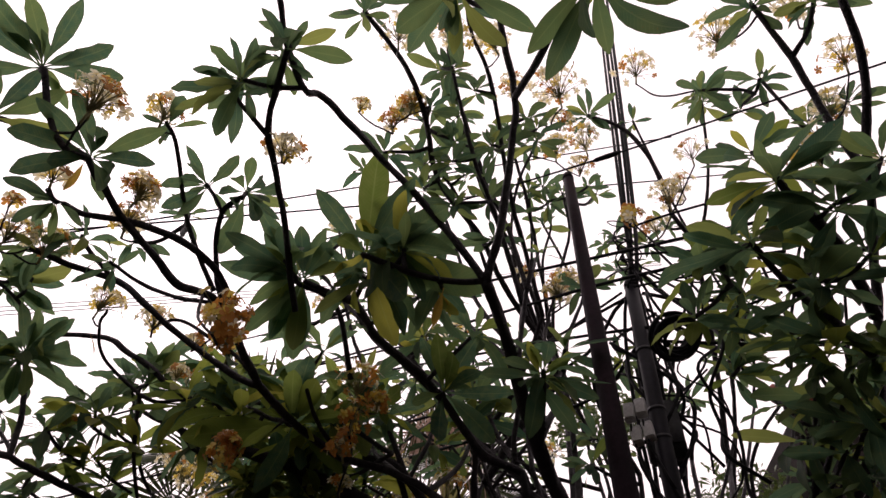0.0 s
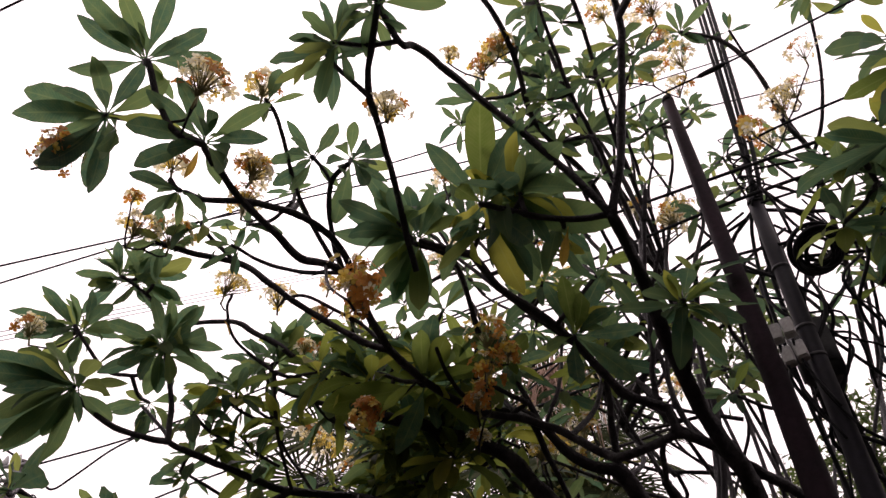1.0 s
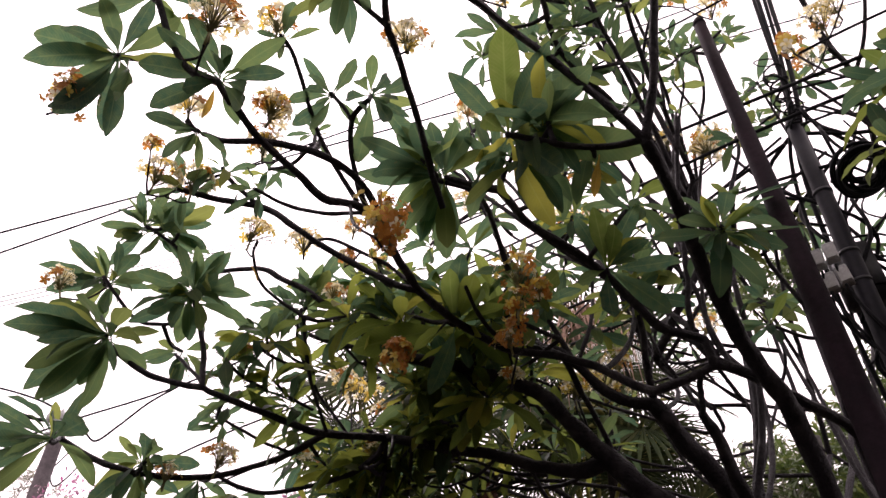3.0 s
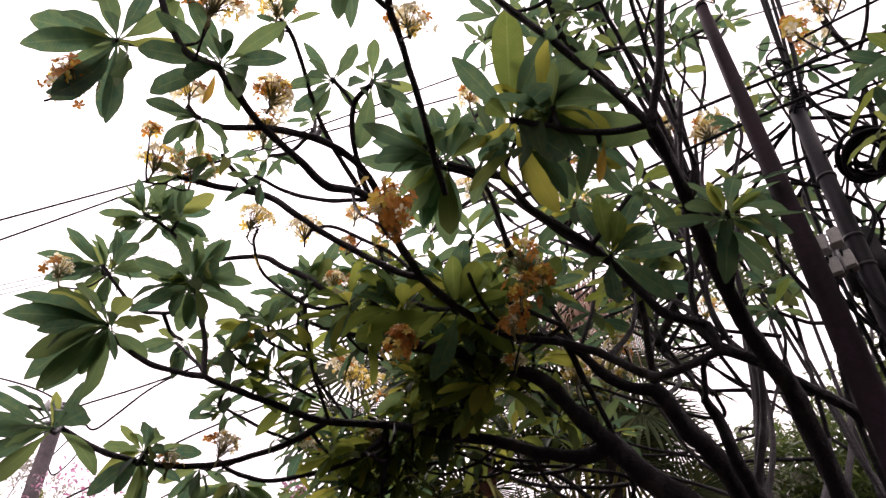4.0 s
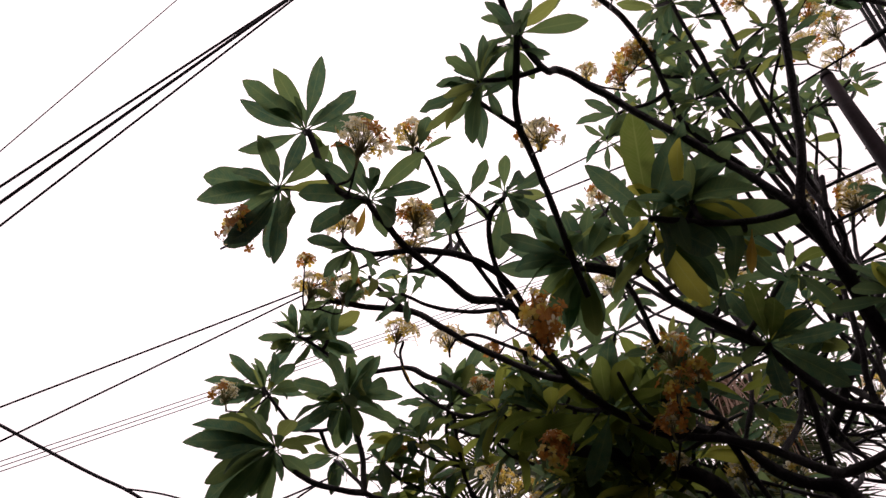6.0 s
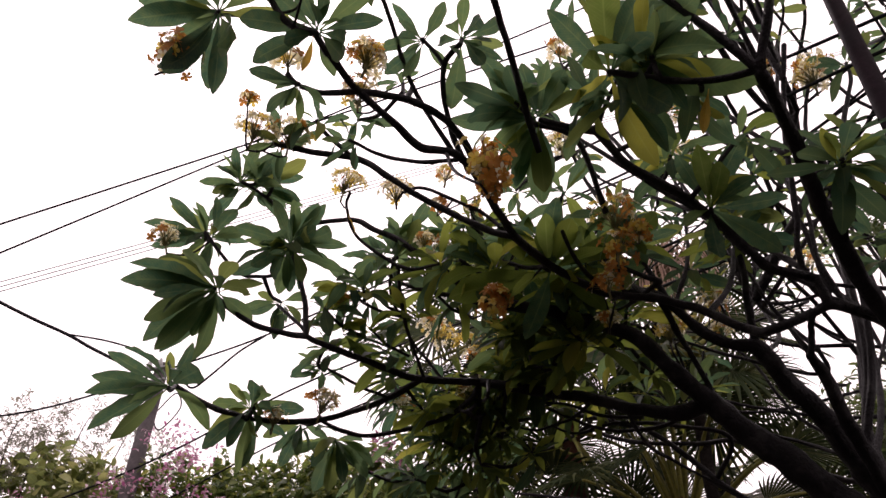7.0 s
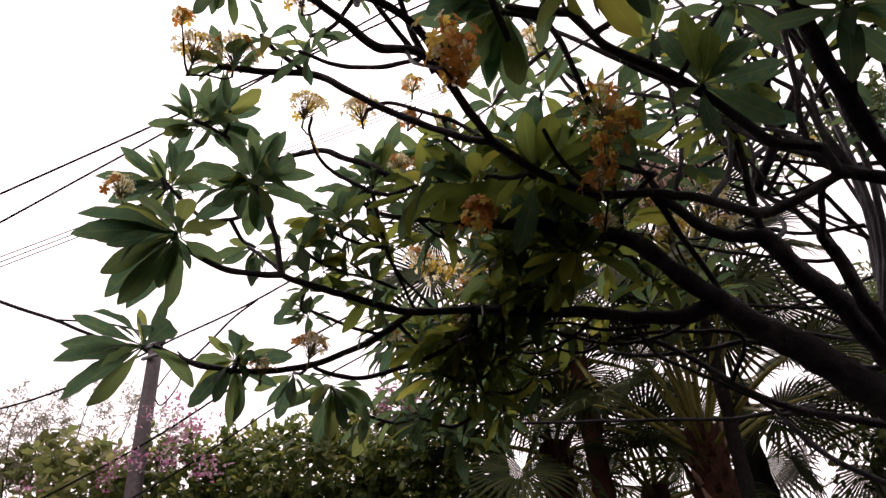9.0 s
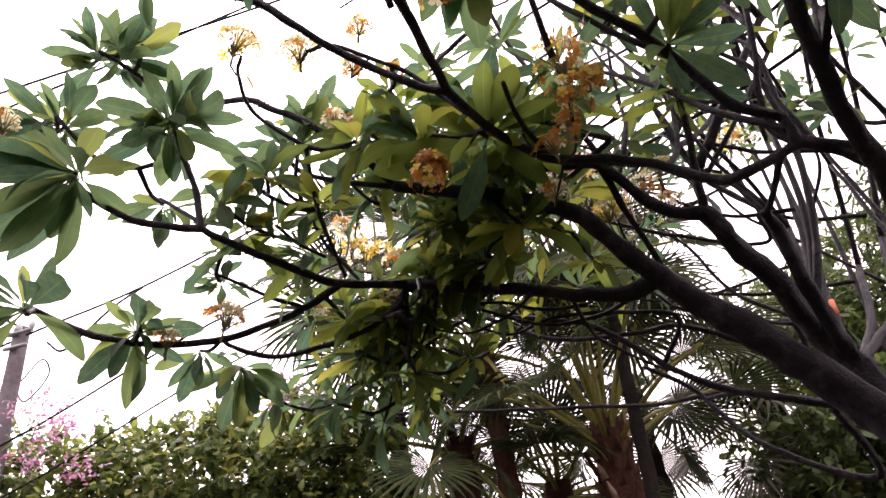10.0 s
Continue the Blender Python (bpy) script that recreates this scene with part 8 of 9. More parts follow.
tagged(under(join_copies("foliage", SHAPES, loose_backlit, BACKLIT_LEAF), tree), "light yellow-green leaves with backlit glow in their colour", kind="stuff")


# ---- poles, cables and boxes ----
def pole(name, label, at, height, r0, r1, material, cap=True, lean=(0, 0)):
    ob = thing(name, label, "pole", at=(at[0], at[1], 0))
    line = [Vector((0, 0, -0.1 + (height + 0.1) * i / 14)) for i in range(15)]
    v, f = tube_data(line, [r0 + (r1 - r0) * i / 14 for i in range(15)], 20)
    mesh_ob("shaft", v, f, material, ob)
    if cap:
        z = height
        v, f = tube_data([Vector((0, 0, z)), Vector((0, 0, z + 0.02)), Vector((0, 0, z + 0.045)), Vector((0, 0, z + 0.055))], [r1 * 1.06, r1 * 1.06, r1 * 0.8, r1 * 0.3], 20)
        mesh_ob("cap", v, f, material, ob)
    ob.rotation_euler = (-math.atan(lean[1]), math.atan(lean[0]), 0)
    return ob


def band(parent, z, r, h=0.03, material=STEEL):
    v, f = tube_data([Vector((0, 0, z - h / 2)), Vector((0, 0, z + h / 2))], [r, r], 20)
    return mesh_ob("clamp_band", v, f, material, parent)


def cable(label, r, *pts, sag=0.0, name="cable", group="overhead cables", material=None):
    """A cable from point to point; sag: how far its middle hangs below the straight line."""
    p = [Vector(v) for v in pts]
    if sag and len(p) == 2:
        p = [p[0].lerp(p[1], t) - Vector((0, 0, 4 * sag * t * (1 - t))) for t in (0, 0.17, 0.33, 0.5, 0.67, 0.83, 1)]
    line = smooth_line(p, 6)
    v, f = tube_data(line, [r] * len(line), 6)
    return tagged(mesh_ob(name, v, f, material or RUBBER), label, "cable", group)


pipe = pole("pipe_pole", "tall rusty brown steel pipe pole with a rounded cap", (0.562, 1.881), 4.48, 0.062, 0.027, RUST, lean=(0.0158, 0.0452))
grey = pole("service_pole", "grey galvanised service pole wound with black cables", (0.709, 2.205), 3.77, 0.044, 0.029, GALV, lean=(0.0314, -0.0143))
for z in (3.02, 3.14, 3.42):
    band(grey, z, 0.0345, 0.012, BOX_DARK)
far_pole = pole("utility_pole", "weathered concrete utility pole with cable brackets at its top", (-5.35, 5.02), 4.79, 0.090, 0.067, CONCRETE, False)
for z, sx in ((4.70, 0.30), (4.56, 0.24)):
    bm = box_bm(sx, 0.035, 0.03, 0.004)
    bmesh.ops.translate(bm, vec=(0.05, -0.09, z), verts=bm.verts)
    part("bracket", bm, STEEL, far_pole)
for x in (-0.09, 0.05, 0.19):
    v, f = tube_data([Vector((x, -0.09, 4.71)), Vector((x, -0.09, 4.75)), Vector((x, -0.09, 4.78)), Vector((x, -0.09, 4.81))], [0.02, 0.03, 0.02, 0.012], 10)
    mesh_ob("insulator", v, f, BOX_GREY, far_pole)

FAR = "thin black overhead cable against the pale sky"
cable(FAR, 0.010, (-8.55, 2.12, 8.47), (-6.32, 2.46, 14.01), sag=0.05)
cable(FAR, 0.0115, (-5.64, 1.26, 5.08), (1.08, 2.23, 11.33), sag=0.03)
cable(FAR, 0.014, (-5.72, 1.38, 4.99), (1.59, 1.98, 11.20), sag=0.03)
cable(FAR, 0.0105, (-6.35, 1.7, 5.16), (2.48, 1.79, 11.82), sag=0.03)
cable(FAR, 0.0095, (-6.38, 2.33, 4.36), (3.19, 5.17, 8.42), sag=0.03)
cable(FAR, 0.0095, (-6.37, 2.43, 3.95), (2.79, 5.39, 9.58), sag=0.03)
cable("faint thin cable far behind the tree", 0.0045, (-6.13, 1.78, 3.33), (2.87, 7.43, 9.23), sag=0.03)
cable("faint thin cable far behind the tree", 0.0045, (-6.13, 1.78, 3.28), (2.87, 7.43, 9.2), sag=0.03)
cable("faint thin cable far behind the tree", 0.0045, (-6.13, 1.78, 3.23), (2.87, 7.43, 9.18), sag=0.03)
cable("thick drooping cable that runs to the utility pole", 0.0176, (-8.11, 3.00, 5.92), (-6.57, 4.03, 5.16), (-6.16, 4.43, 4.99), (-5.95, 4.65, 4.88), (-5.61, 4.89, 4.74), (-5.29, 5.03, 4.72))
cable("thick drooping cable that runs to the utility pole", 0.0106, (-6.16, 4.43, 4.99), (-5.83, 4.67, 4.97), (-5.47, 4.85, 4.86), (-5.24, 5.03, 4.72))
cable("black cable from the utility pole across the sky", 0.0114, (-8.11, 3.79, 3.98), (-6.68, 4.53, 4.22), (-5.74, 4.91, 4.55), (-5.17, 5.04, 4.75), (-4.21, 5.26, 5.09), (-2.31, 5.46, 5.79), (0.42, 5.46, 6.45))
cable("slack black cable that hangs from another cable", 0.0114, (-4.29, 5.24, 5.05), (-4.51, 5.15, 4.86), (-4.73, 5.07, 4.60), (-4.90, 5.04, 4.47), (-5.08, 5.05, 4.60))
for k, (dx, dz) in enumerate(((0, 0), (0.12, -0.42))):
    cable("black cable that crosses low before the hedge", 0.010 - 0.002 * k, (-7.4, 4.3, 2.75 + dz), (-5.2 + dx, 4.85, 3.62 + dz), (-3.4 + dx, 5.0, 4.35 + dz), (-1.0, 5.2, 5.0 + dz))
v, f = tube_data(smooth_line([(-5.45, 5.2, 4.35), (-5.2, 5.15, 4.5), (-5.05, 5.1, 4.3), (-5.25, 5.1, 4.1), (-5.45, 5.15, 4.3)], 8), [0.008] * 33, 6)
tagged(mesh_ob("cable", v, f, RUBBER), "thin loop of spare black wire", "cable", "overhead cables")
cable("taut dark wire strung behind the stems", 0.010, (-2.0, 4.6, 4.3), (0.4, 3.1, 3.95), (0.86, 2.34, 3.9), name="cable")
cable("taut dark wire strung behind the stems", 0.010, (-1.4, 4.2, 3.9), (0.5, 2.9, 3.62), (0.86, 2.34, 3.6), name="cable")

DROP = "black cable that hangs down along the service pole"
for k in range(4):
    a = k * 1.57
    ox, oy = 0.05 * math.cos(a), 0.05 * math.sin(a)
    cable(DROP, 0.008 + 0.002 * (k % 2), (1.36 + 0.03 * k, 2.62, 8.4), (1.09 + 0.022 * k, 2.17 - 0.01 * k, 6.4), (0.865 + 0.016 * k, 2.10 + 0.4 * oy, 4.22), (0.83 + ox, 2.24 + oy, 3.6), (0.82 + ox * 1.2, 2.29 + oy, 3.0), (0.84 + ox, 2.3 + oy, 2.2), group="service pole cables")
crnd = random.Random(5)
for k in range(8):
    z0 = 3.45 + 0.62 * crnd.random()
    if k % 3:
        ex, ey, ez = 0.86 + crnd.uniform(1.6, 2.6), 2.3 + crnd.uniform(-0.3, 0.9), z0 + crnd.uniform(-0.1, 0.45)
        near = [(0.90, 2.26, z0), (1.16, 2.3 + (ey - 2.3) * 0.25, z0 + crnd.uniform(-0.12, 0.02)), (1.56, 2.3 + (ey - 2.3) * 0.55, z0 + crnd.uniform(-0.1, 0.1))]
    else:
        ex, ey, ez = crnd.uniform(-6.5, -4.5), crnd.uniform(10.5, 12.0), z0 + crnd.uniform(1.5, 3.5)
        near = [(0.82, 2.30, z0), (-0.8, 4.6, z0 + 0.25 * (ez - z0) - 0.15)]
    cable("black cable strung from the service pole", crnd.uniform(0.005, 0.010), *near, (ex, ey, ez), group="service pole cables")
cable("black cable strung across behind the service pole", 0.008, (-2.25, 4.98, 5.93), (-0.12, 2.82, 4.41), (0.81, 1.95, 3.80), (1.40, 1.75, 3.75), group="service pole cables")
cable("black cable strung across behind the service pole", 0.008, (-2.31, 5.24, 5.58), (-0.16, 2.97, 4.24), (0.81, 2.03, 3.72), (1.38, 1.86, 3.66), group="service pole cables")
cable("black cable strung across behind the service pole", 0.008, (-2.32, 5.30, 5.48), (-0.02, 3.07, 4.13), (0.84, 2.13, 3.52), (1.34, 2.07, 3.47), group="service pole cables")
cable("black cable strung across behind the service pole", 0.006, (0.80, 2.02, 3.65), (1.06, 1.94, 3.63), (1.38, 1.89, 3.63), group="service pole cables")
cable("black cable strung across behind the service pole", 0.006, (0.80, 1.93, 3.75), (1.07, 1.86, 3.69), (1.39, 1.81, 3.70), group="service pole cables")
cable("black cable strung across behind the service pole", 0.006, (0.80, 1.88, 3.86), (1.00, 1.80, 3.86), (1.37, 1.74, 3.92), group="service pole cables")
cable("black cable strung across behind the service pole", 0.006, (0.81, 1.98, 3.70), (0.88, 2.03, 3.53), (0.93, 2.02, 3.45), (1.06, 2.06, 3.49), (1.36, 1.98, 3.55), group="service pole cables")
for k in range(14):
    z0, x0 = 3.3 + 0.6 * crnd.random(), 0.86 + crnd.uniform(-0.12, 0.2)
    loop = [(x0 + crnd.uniform(-0.12, 0.12), 2.24 + crnd.uniform(-0.06, 0.08), z0 - j * 0.16 + crnd.uniform(-0.04, 0.04)) for j in range(6)]
    cable("loose black cable looped beside the service pole", crnd.uniform(0.004, 0.008), *loop, group="service pole cables")

tangle = thing("cable_tangle", "tangled knot of thin black cables over the service pole's top", "cable", at=(0.835, 2.13, 3.76))
for k in range(16):
    c = Vector((0.010 * k / 16, 0, 0.42 * crnd.random()))
    r, tilt = crnd.uniform(0.022, 0.055), crnd.uniform(-1.1, 1.1)
    turn = crnd.random() * 6.28
    u, w = Vector((math.cos(turn), math.sin(turn), 0)), Vector((-math.sin(turn) * math.cos(tilt), math.cos(turn) * math.cos(tilt), math.sin(tilt) + 0.4))
    ring = [c + (u * math.cos(t) + w * math.sin(t)) * r * (1 + 0.25 * math.sin(2 * t + k)) for t in [i * math.pi / 8 for i in range(crnd.choice((13, 17, 19)))]]
    v, f = tube_data(ring, [crnd.uniform(0.0025, 0.0055)] * len(ring), 6)
    mesh_ob("loop", v, f, RUBBER, tangle)

splice = thing("cable_splice", "short black splice sleeve on a thin overhead cable", "cable splice", at=(0.77, 1.80, 4.27))
v, f = tube_data([Vector(q) for q in ((-0.062, 0.024, 0.001), (-0.047, 0.018, 0.001), (0.000, -0.000, -0.000), (0.047, -0.018, -0.001), (0.062, -0.024, -0.001))], [0.005, 0.011, 0.013, 0.011, 0.005], 8)
mesh_ob("sleeve", v, f, RUBBER, splice)
cable("thin overhead cable with a splice sleeve", 0.005, (-1.21, 2.53, 4.43), (-0.02, 2.10, 4.33), (0.77, 1.80, 4.27), (1.44, 1.49, 4.19), (1.90, 1.28, 4.14))
coil = thing("cable_coil", "coil of spare black cable hung beside the service pole", "cable", at=(0.913, 2.008, 3.363))
ca, cb, cc = Vector((0.987, 0.16, 0.0)), Vector((0.115, -0.714, 0.69)), Vector((-0.11, 0.68, 0.72))
for k in range(12):
    r = crnd.uniform(0.06, 0.104)
    c = ca * crnd.uniform(-0.02, 0.02) + cb * crnd.uniform(-0.018, 0.018) + cc * crnd.uniform(-0.03, 0.03)
    ring = [c + ca * r * math.cos(t) + cb * r * 0.85 * math.sin(t) + cc * (0.35 * r * math.cos(t + 0.6) + 0.012 * math.sin(2 * t + k)) for t in [i * math.pi / 14 for i in range(29)]]
    v, f = tube_data(ring, [0.0065] * 29, 6)
    mesh_ob("loop", v, f, RUBBER, coil)
for s in (-1, 1):
    v, f = tube_data([ca * s * 0.09 + cb * 0.05, ca * s * 0.11 + cb * 0.14 + cc * 0.05, ca * (-0.1) + cb * (0.2 + 0.04 * s) + cc * 0.1], [0.006] * 3, 6)
    mesh_ob("tail", v, f, RUBBER, coil)

backbox = thing("terminal_box", "dark plastic cable terminal box strapped to the service pole", "junction box", at=(0.835, 2.25, 3.10))
part("body", box_bm(0.13, 0.10, 0.24, 0.012), BOX_DARK, backbox)
bm = box_bm(0.10, 0.012, 0.016, 0.003)
bmesh.ops.translate(bm, vec=(0, -0.044, -0.075), verts=bm.verts)
part("latch", bm, STEEL, backbox)
box_at = [(0.700, 2.140, 3.118), (0.742, 2.126, 3.128), (0.712, 2.150, 3.026), (0.754, 2.136, 3.036)]
for k, at in enumerate(box_at):
    b = thing("junction_box", "small pale grey plastic junction box fixed between two poles", "junction box", "grey junction boxes", at=at)
    b.rotation_euler = (radians(-6), radians(3 - 2 * k), radians(-20))
    flat(part("body", box_bm(0.040, 0.032, 0.075, 0.004, 1), BOX_GREY, b))
    bm = box_bm(0.034, 0.006, 0.066, 0.002, 1)
    bmesh.ops.translate(bm, vec=(0, -0.0185, 0), verts=bm.verts)
    flat(part("lid", bm, BOX_GREY, b))
    v, f = tube_data(smooth_line([(0, 0, -0.05), (0.0, 0.01, -0.1), (0.02, 0.03, -0.2), (0.06, 0.03, -0.33)], 4), [0.005] * 13, 6)
    mesh_ob("lead", v, f, RUBBER, b)


# ---- small-leaved growth ----
SMALL = [leaf_data(0.6, 0.25, 0.24, 0.08, 5, 2), leaf_data(0.1, 0.3, 0.20, 0.08, 5, 2), leaf_data(1.0, 0.2, 0.27, 0.1, 5, 2)]
NARROW = [leaf_data(0.7, 0.2, 0.13, 0.06, 5, 2), leaf_data(0.2, 0.25, 0.11, 0.06, 5, 2)]


def shrub(name, label, category, foot, blobs, count, size, leaf_material, shapes, seed, stem_mat=None, stem_r=0.03, group="", flowers=()):
    """Leaves gathered in sprays over a set of lumps, on forking stems that reach the ground."""
    r = random.Random(seed)
    ob = thing(name, label, category, group, at=foot)
    poses, total = [], sum(b[3] * b[4] for b in blobs)
    for bx, by, bz, rx, rz in blobs:
        c = Vector((bx, by, bz))
        line = smooth_line([foot, Vector(foot).lerp(c, 0.4) + Vector((r.uniform(-0.2, 0.2), r.uniform(-0.2, 0.2), 0.2)), c - Vector((0, 0, rz * 0.3)), c + Vector((r.uniform(-0.2, 0.2), 0, rz * 0.6))], 6)
        v, f = tube_data(line, [stem_r * (1.1 - 0.9 * i / (len(line) - 1)) for i in range(len(line))], 7, 0.1)
        under(mesh_ob("stem", v, f, stem_mat or BARK), ob)
        n = int(count * rx * rz / total)
        sprays = max(8, n // 14)
        for s in range(sprays):
            d = Vector((r.gauss(0, 1), r.gauss(0, 1), r.gauss(0, 1))).normalized()
            rad = r.uniform(0.45, 1.0) ** 0.6 * (1 + 0.22 * noise.noise(d * 2.2 + c))
            tip = c + Vector((d.x * rx, d.y * rx * 0.75, d.z * rz)) * rad
            way = (d + Vector((r.gauss(0, 0.4), r.gauss(0, 0.4), r.gauss(0.1, 0.4)))).normalized()
            span = size * r.uniform(2.2, 4.2)
            for i in range(14):
                q = tip + way * span * (i / 14 - 0.5) + Vector((0, 0, -0.25 * span * (i / 14) ** 2))
                v = (way * 0.5 + Vector((r.gauss(0, 0.7), r.gauss(0, 0.7), r.gauss(-0.1, 0.5)))).normalized()
                poses.append((r.randrange(len(shapes)), aim(q, v, size * r.uniform(0.6, 1.25), r.gauss(0, 0.6))))
    tagged(under(join_copies("leaves", shapes, poses, leaf_material), ob), kind="stuff")
    for fx, fy, fz, fr, fn in flowers:
        fp = []
        for i in range(fn):
            q = Vector((fx, fy, fz)) + Vector((r.gauss(0, fr), r.gauss(0, fr), r.gauss(0, fr * 0.6)))
            fp.append((r.randrange(3), aim(q, (r.gauss(0, 1), r.gauss(0, 1), r.gauss(0.3, 0.8)), 0.045 * r.uniform(0.7, 1.3), r.gauss(0, 0.8))))
        tagged(under(join_copies("blossom", SMALL, fp, BRACT), ob), "bright pink papery blossom")
    return ob


BUSH = "tall bushy hedge shrub with small green leaves and pink blossom"
shrub("hedge_shrub", "tall loose hedge shrub with large yellow-green leaves and pink blossom", "shrub", (-6.5, 5.3, 0), ((-6.5, 5.2, 3.3, 0.7, 0.8), (-7.0, 5.4, 2.6, 0.9, 0.9), (-6.0, 5.4, 3.15, 0.6, 0.8), (-7.7, 4.8, 2.9, 0.8, 0.85), (-6.3, 5.3, 2.3, 0.8, 0.8)), 7000, 0.165, LIME_LEAF, SMALL, 1, group="hedge", flowers=((-5.00, 4.58, 3.40, 0.09, 90), (-5.42, 4.24, 2.97, 0.07, 50), (-5.20, 4.55, 3.30, 0.06, 30), (-5.74, 4.23, 3.26, 0.08, 30)))
shrub("hedge_shrub", BUSH, "shrub", (-4.9, 5.6, 0), ((-5.2, 5.5, 3.25, 0.7, 0.75), (-4.6, 5.7, 3.2, 0.7, 0.75), (-4.9, 5.6, 2.3, 1.0, 0.9), (-5.4, 5.7, 2.7, 0.7, 0.7)), 13500, 0.1, HEDGE_LEAF, SMALL, 2, group="hedge", flowers=((-4.33, 4.59, 3.54, 0.08, 80), (-4.44, 4.53, 3.46, 0.07, 60), (-4.52, 4.51, 3.31, 0.06, 50), (-4.16, 4.60, 3.20, 0.07, 70), (-4.85, 4.93, 3.97, 0.10, 70), (-4.43, 4.85, 3.73, 0.08, 50), (-5.02, 4.81, 3.88, 0.08, 40)))
shrub("hedge_shrub", BUSH, "shrub", (-3.6, 5.8, 0), ((-3.9, 5.7, 3.2, 0.75, 0.75), (-3.2, 5.8, 3.25, 0.7, 0.75), (-3.5, 5.8, 2.3, 1.0, 0.9), (-4.2, 5.9, 2.7, 0.7, 0.7)), 16500, 0.098, HEDGE_LEAF, SMALL, 3, group="hedge", flowers=((-2.69, 4.93, 3.64, 0.05, 45), (-2.50, 4.98, 3.46, 0.05, 30), (-2.74, 4.96, 3.52, 0.05, 25)))
shrub("hedge_shrub", "dense leafy green hedge shrub below the frangipani", "shrub", (-2.4, 6.0, 0), ((-2.75, 5.9, 3.1, 0.7, 0.75), (-2.9, 6.3, 2.7, 0.7, 0.7), (-2.8, 6.0, 2.2, 0.8, 0.8)), 12500, 0.098, HEDGE_LEAF, SMALL, 4, group="hedge")
shrub("feathery_shrub", "pale feathery shrub with tall thin flower spikes", "shrub", (-6.59, 5.19, 0), ((-7.00, 4.78, 3.86, 0.34, 0.48), (-6.77, 5.01, 4.02, 0.34, 0.55), (-6.50, 5.23, 4.20, 0.34, 0.55), (-6.24, 5.56, 4.18, 0.34, 0.50), (-5.95, 5.91, 4.10, 0.34, 0.45), (-6.89, 4.78, 4.10, 0.34, 0.50)), 7600, 0.055, PALE_LEAF, NARROW, 6, stem_r=0.014)
DARK_TREE = "dark dense broadleaf tree behind the frangipani"
shrub("garden_tree", DARK_TREE, "tree", (2.4, 8.6, 0), ((1.9, 8.2, 4.5, 0.9, 0.7), (2.8, 8.4, 4.7, 1.0, 0.9), (2.2, 8.6, 3.5, 1.1, 0.9), (3.4, 8.5, 3.9, 1.0, 1.1), (1.3, 8.3, 3.7, 0.6, 0.6), (2.9, 8.3, 2.7, 1.2, 0.9), (1.1, 7.8, 4.6, 0.45, 0.35), (1.9, 8.5, 2.6, 1.0, 0.9)), 10500, 0.12, DARK_LEAF, NARROW, 7, stem_r=0.07)
shrub("garden_tree", "dark dense shrub close behind the frangipani trunk", "tree", (1.9, 6.4, 0), ((1.5, 6.2, 2.6, 0.6, 0.6), (2.1, 6.3, 3.0, 0.7, 0.7), (1.7, 6.4, 1.9, 0.9, 0.7), (2.7, 6.3, 3.4, 0.7, 0.8), (0.97, 7.09, 2.86, 0.5, 0.45), (1.25, 6.0, 2.9, 0.45, 0.4)), 11000, 0.115, DARK_LEAF, SMALL, 12, stem_r=0.05)
shrub("garden_tree", "dark leafy tree crown low behind the frangipani limbs", "tree", (2.1, 7.0, 0), ((1.5, 6.7, 3.9, 0.5, 0.5), (2.2, 6.9, 4.3, 0.7, 0.7), (1.9, 6.8, 3.3, 0.8, 0.7), (2.8, 6.9, 4.9, 0.6, 0.6), (0.9, 7.1, 3.8, 0.4, 0.35), (1.75, 7.5, 4.3, 0.5, 0.42), (1.6, 6.7, 3.6, 0.5, 0.5)), 10500, 0.12, DARK_LEAF, NARROW, 21, stem_r=0.05)
shrub("garden_tree", "loose dark green tree crown beyond the palms", "tree", (0.6, 9.4, 0), ((-0.8, 9.2, 3.2, 0.9, 0.7), (1.3, 9.2, 2.8, 0.9, 0.8), (-2.0, 9.0, 3.2, 0.9, 0.8), (-3.0, 8.6, 3.3, 0.9, 0.8), (-0.2, 9.1, 2.4, 1.3, 0.7), (-1.9, 8.9, 2.4, 1.3, 0.7)), 3600, 0.11, DARK_LEAF, NARROW, 8, stem_r=0.05)
shrub("garden_tree", "slender tree with fine dark leaves behind the thin stems", "tree", (1.9, 6.7, 0), ((1.31, 5.76, 5.49, 0.36, 0.26), (1.70, 5.96, 5.68, 0.34, 0.28), (1.05, 5.74, 5.43, 0.30, 0.22)), 1150, 0.075, DARK_LEAF, SMALL, 31, stem_r=0.03)
shrub("bamboo_clump", "thin drooping leafy twigs of bamboo behind the palms", "bamboo", (-1.6, 7.6, 0), ((-1.4, 7.4, 3.2, 0.8, 0.7), (-0.9, 7.6, 2.8, 0.8, 0.7), (-1.9, 7.6, 2.7, 0.7, 0.8)), 1700, 0.10, DARK_LEAF, NARROW, 9, stem_r=0.02)


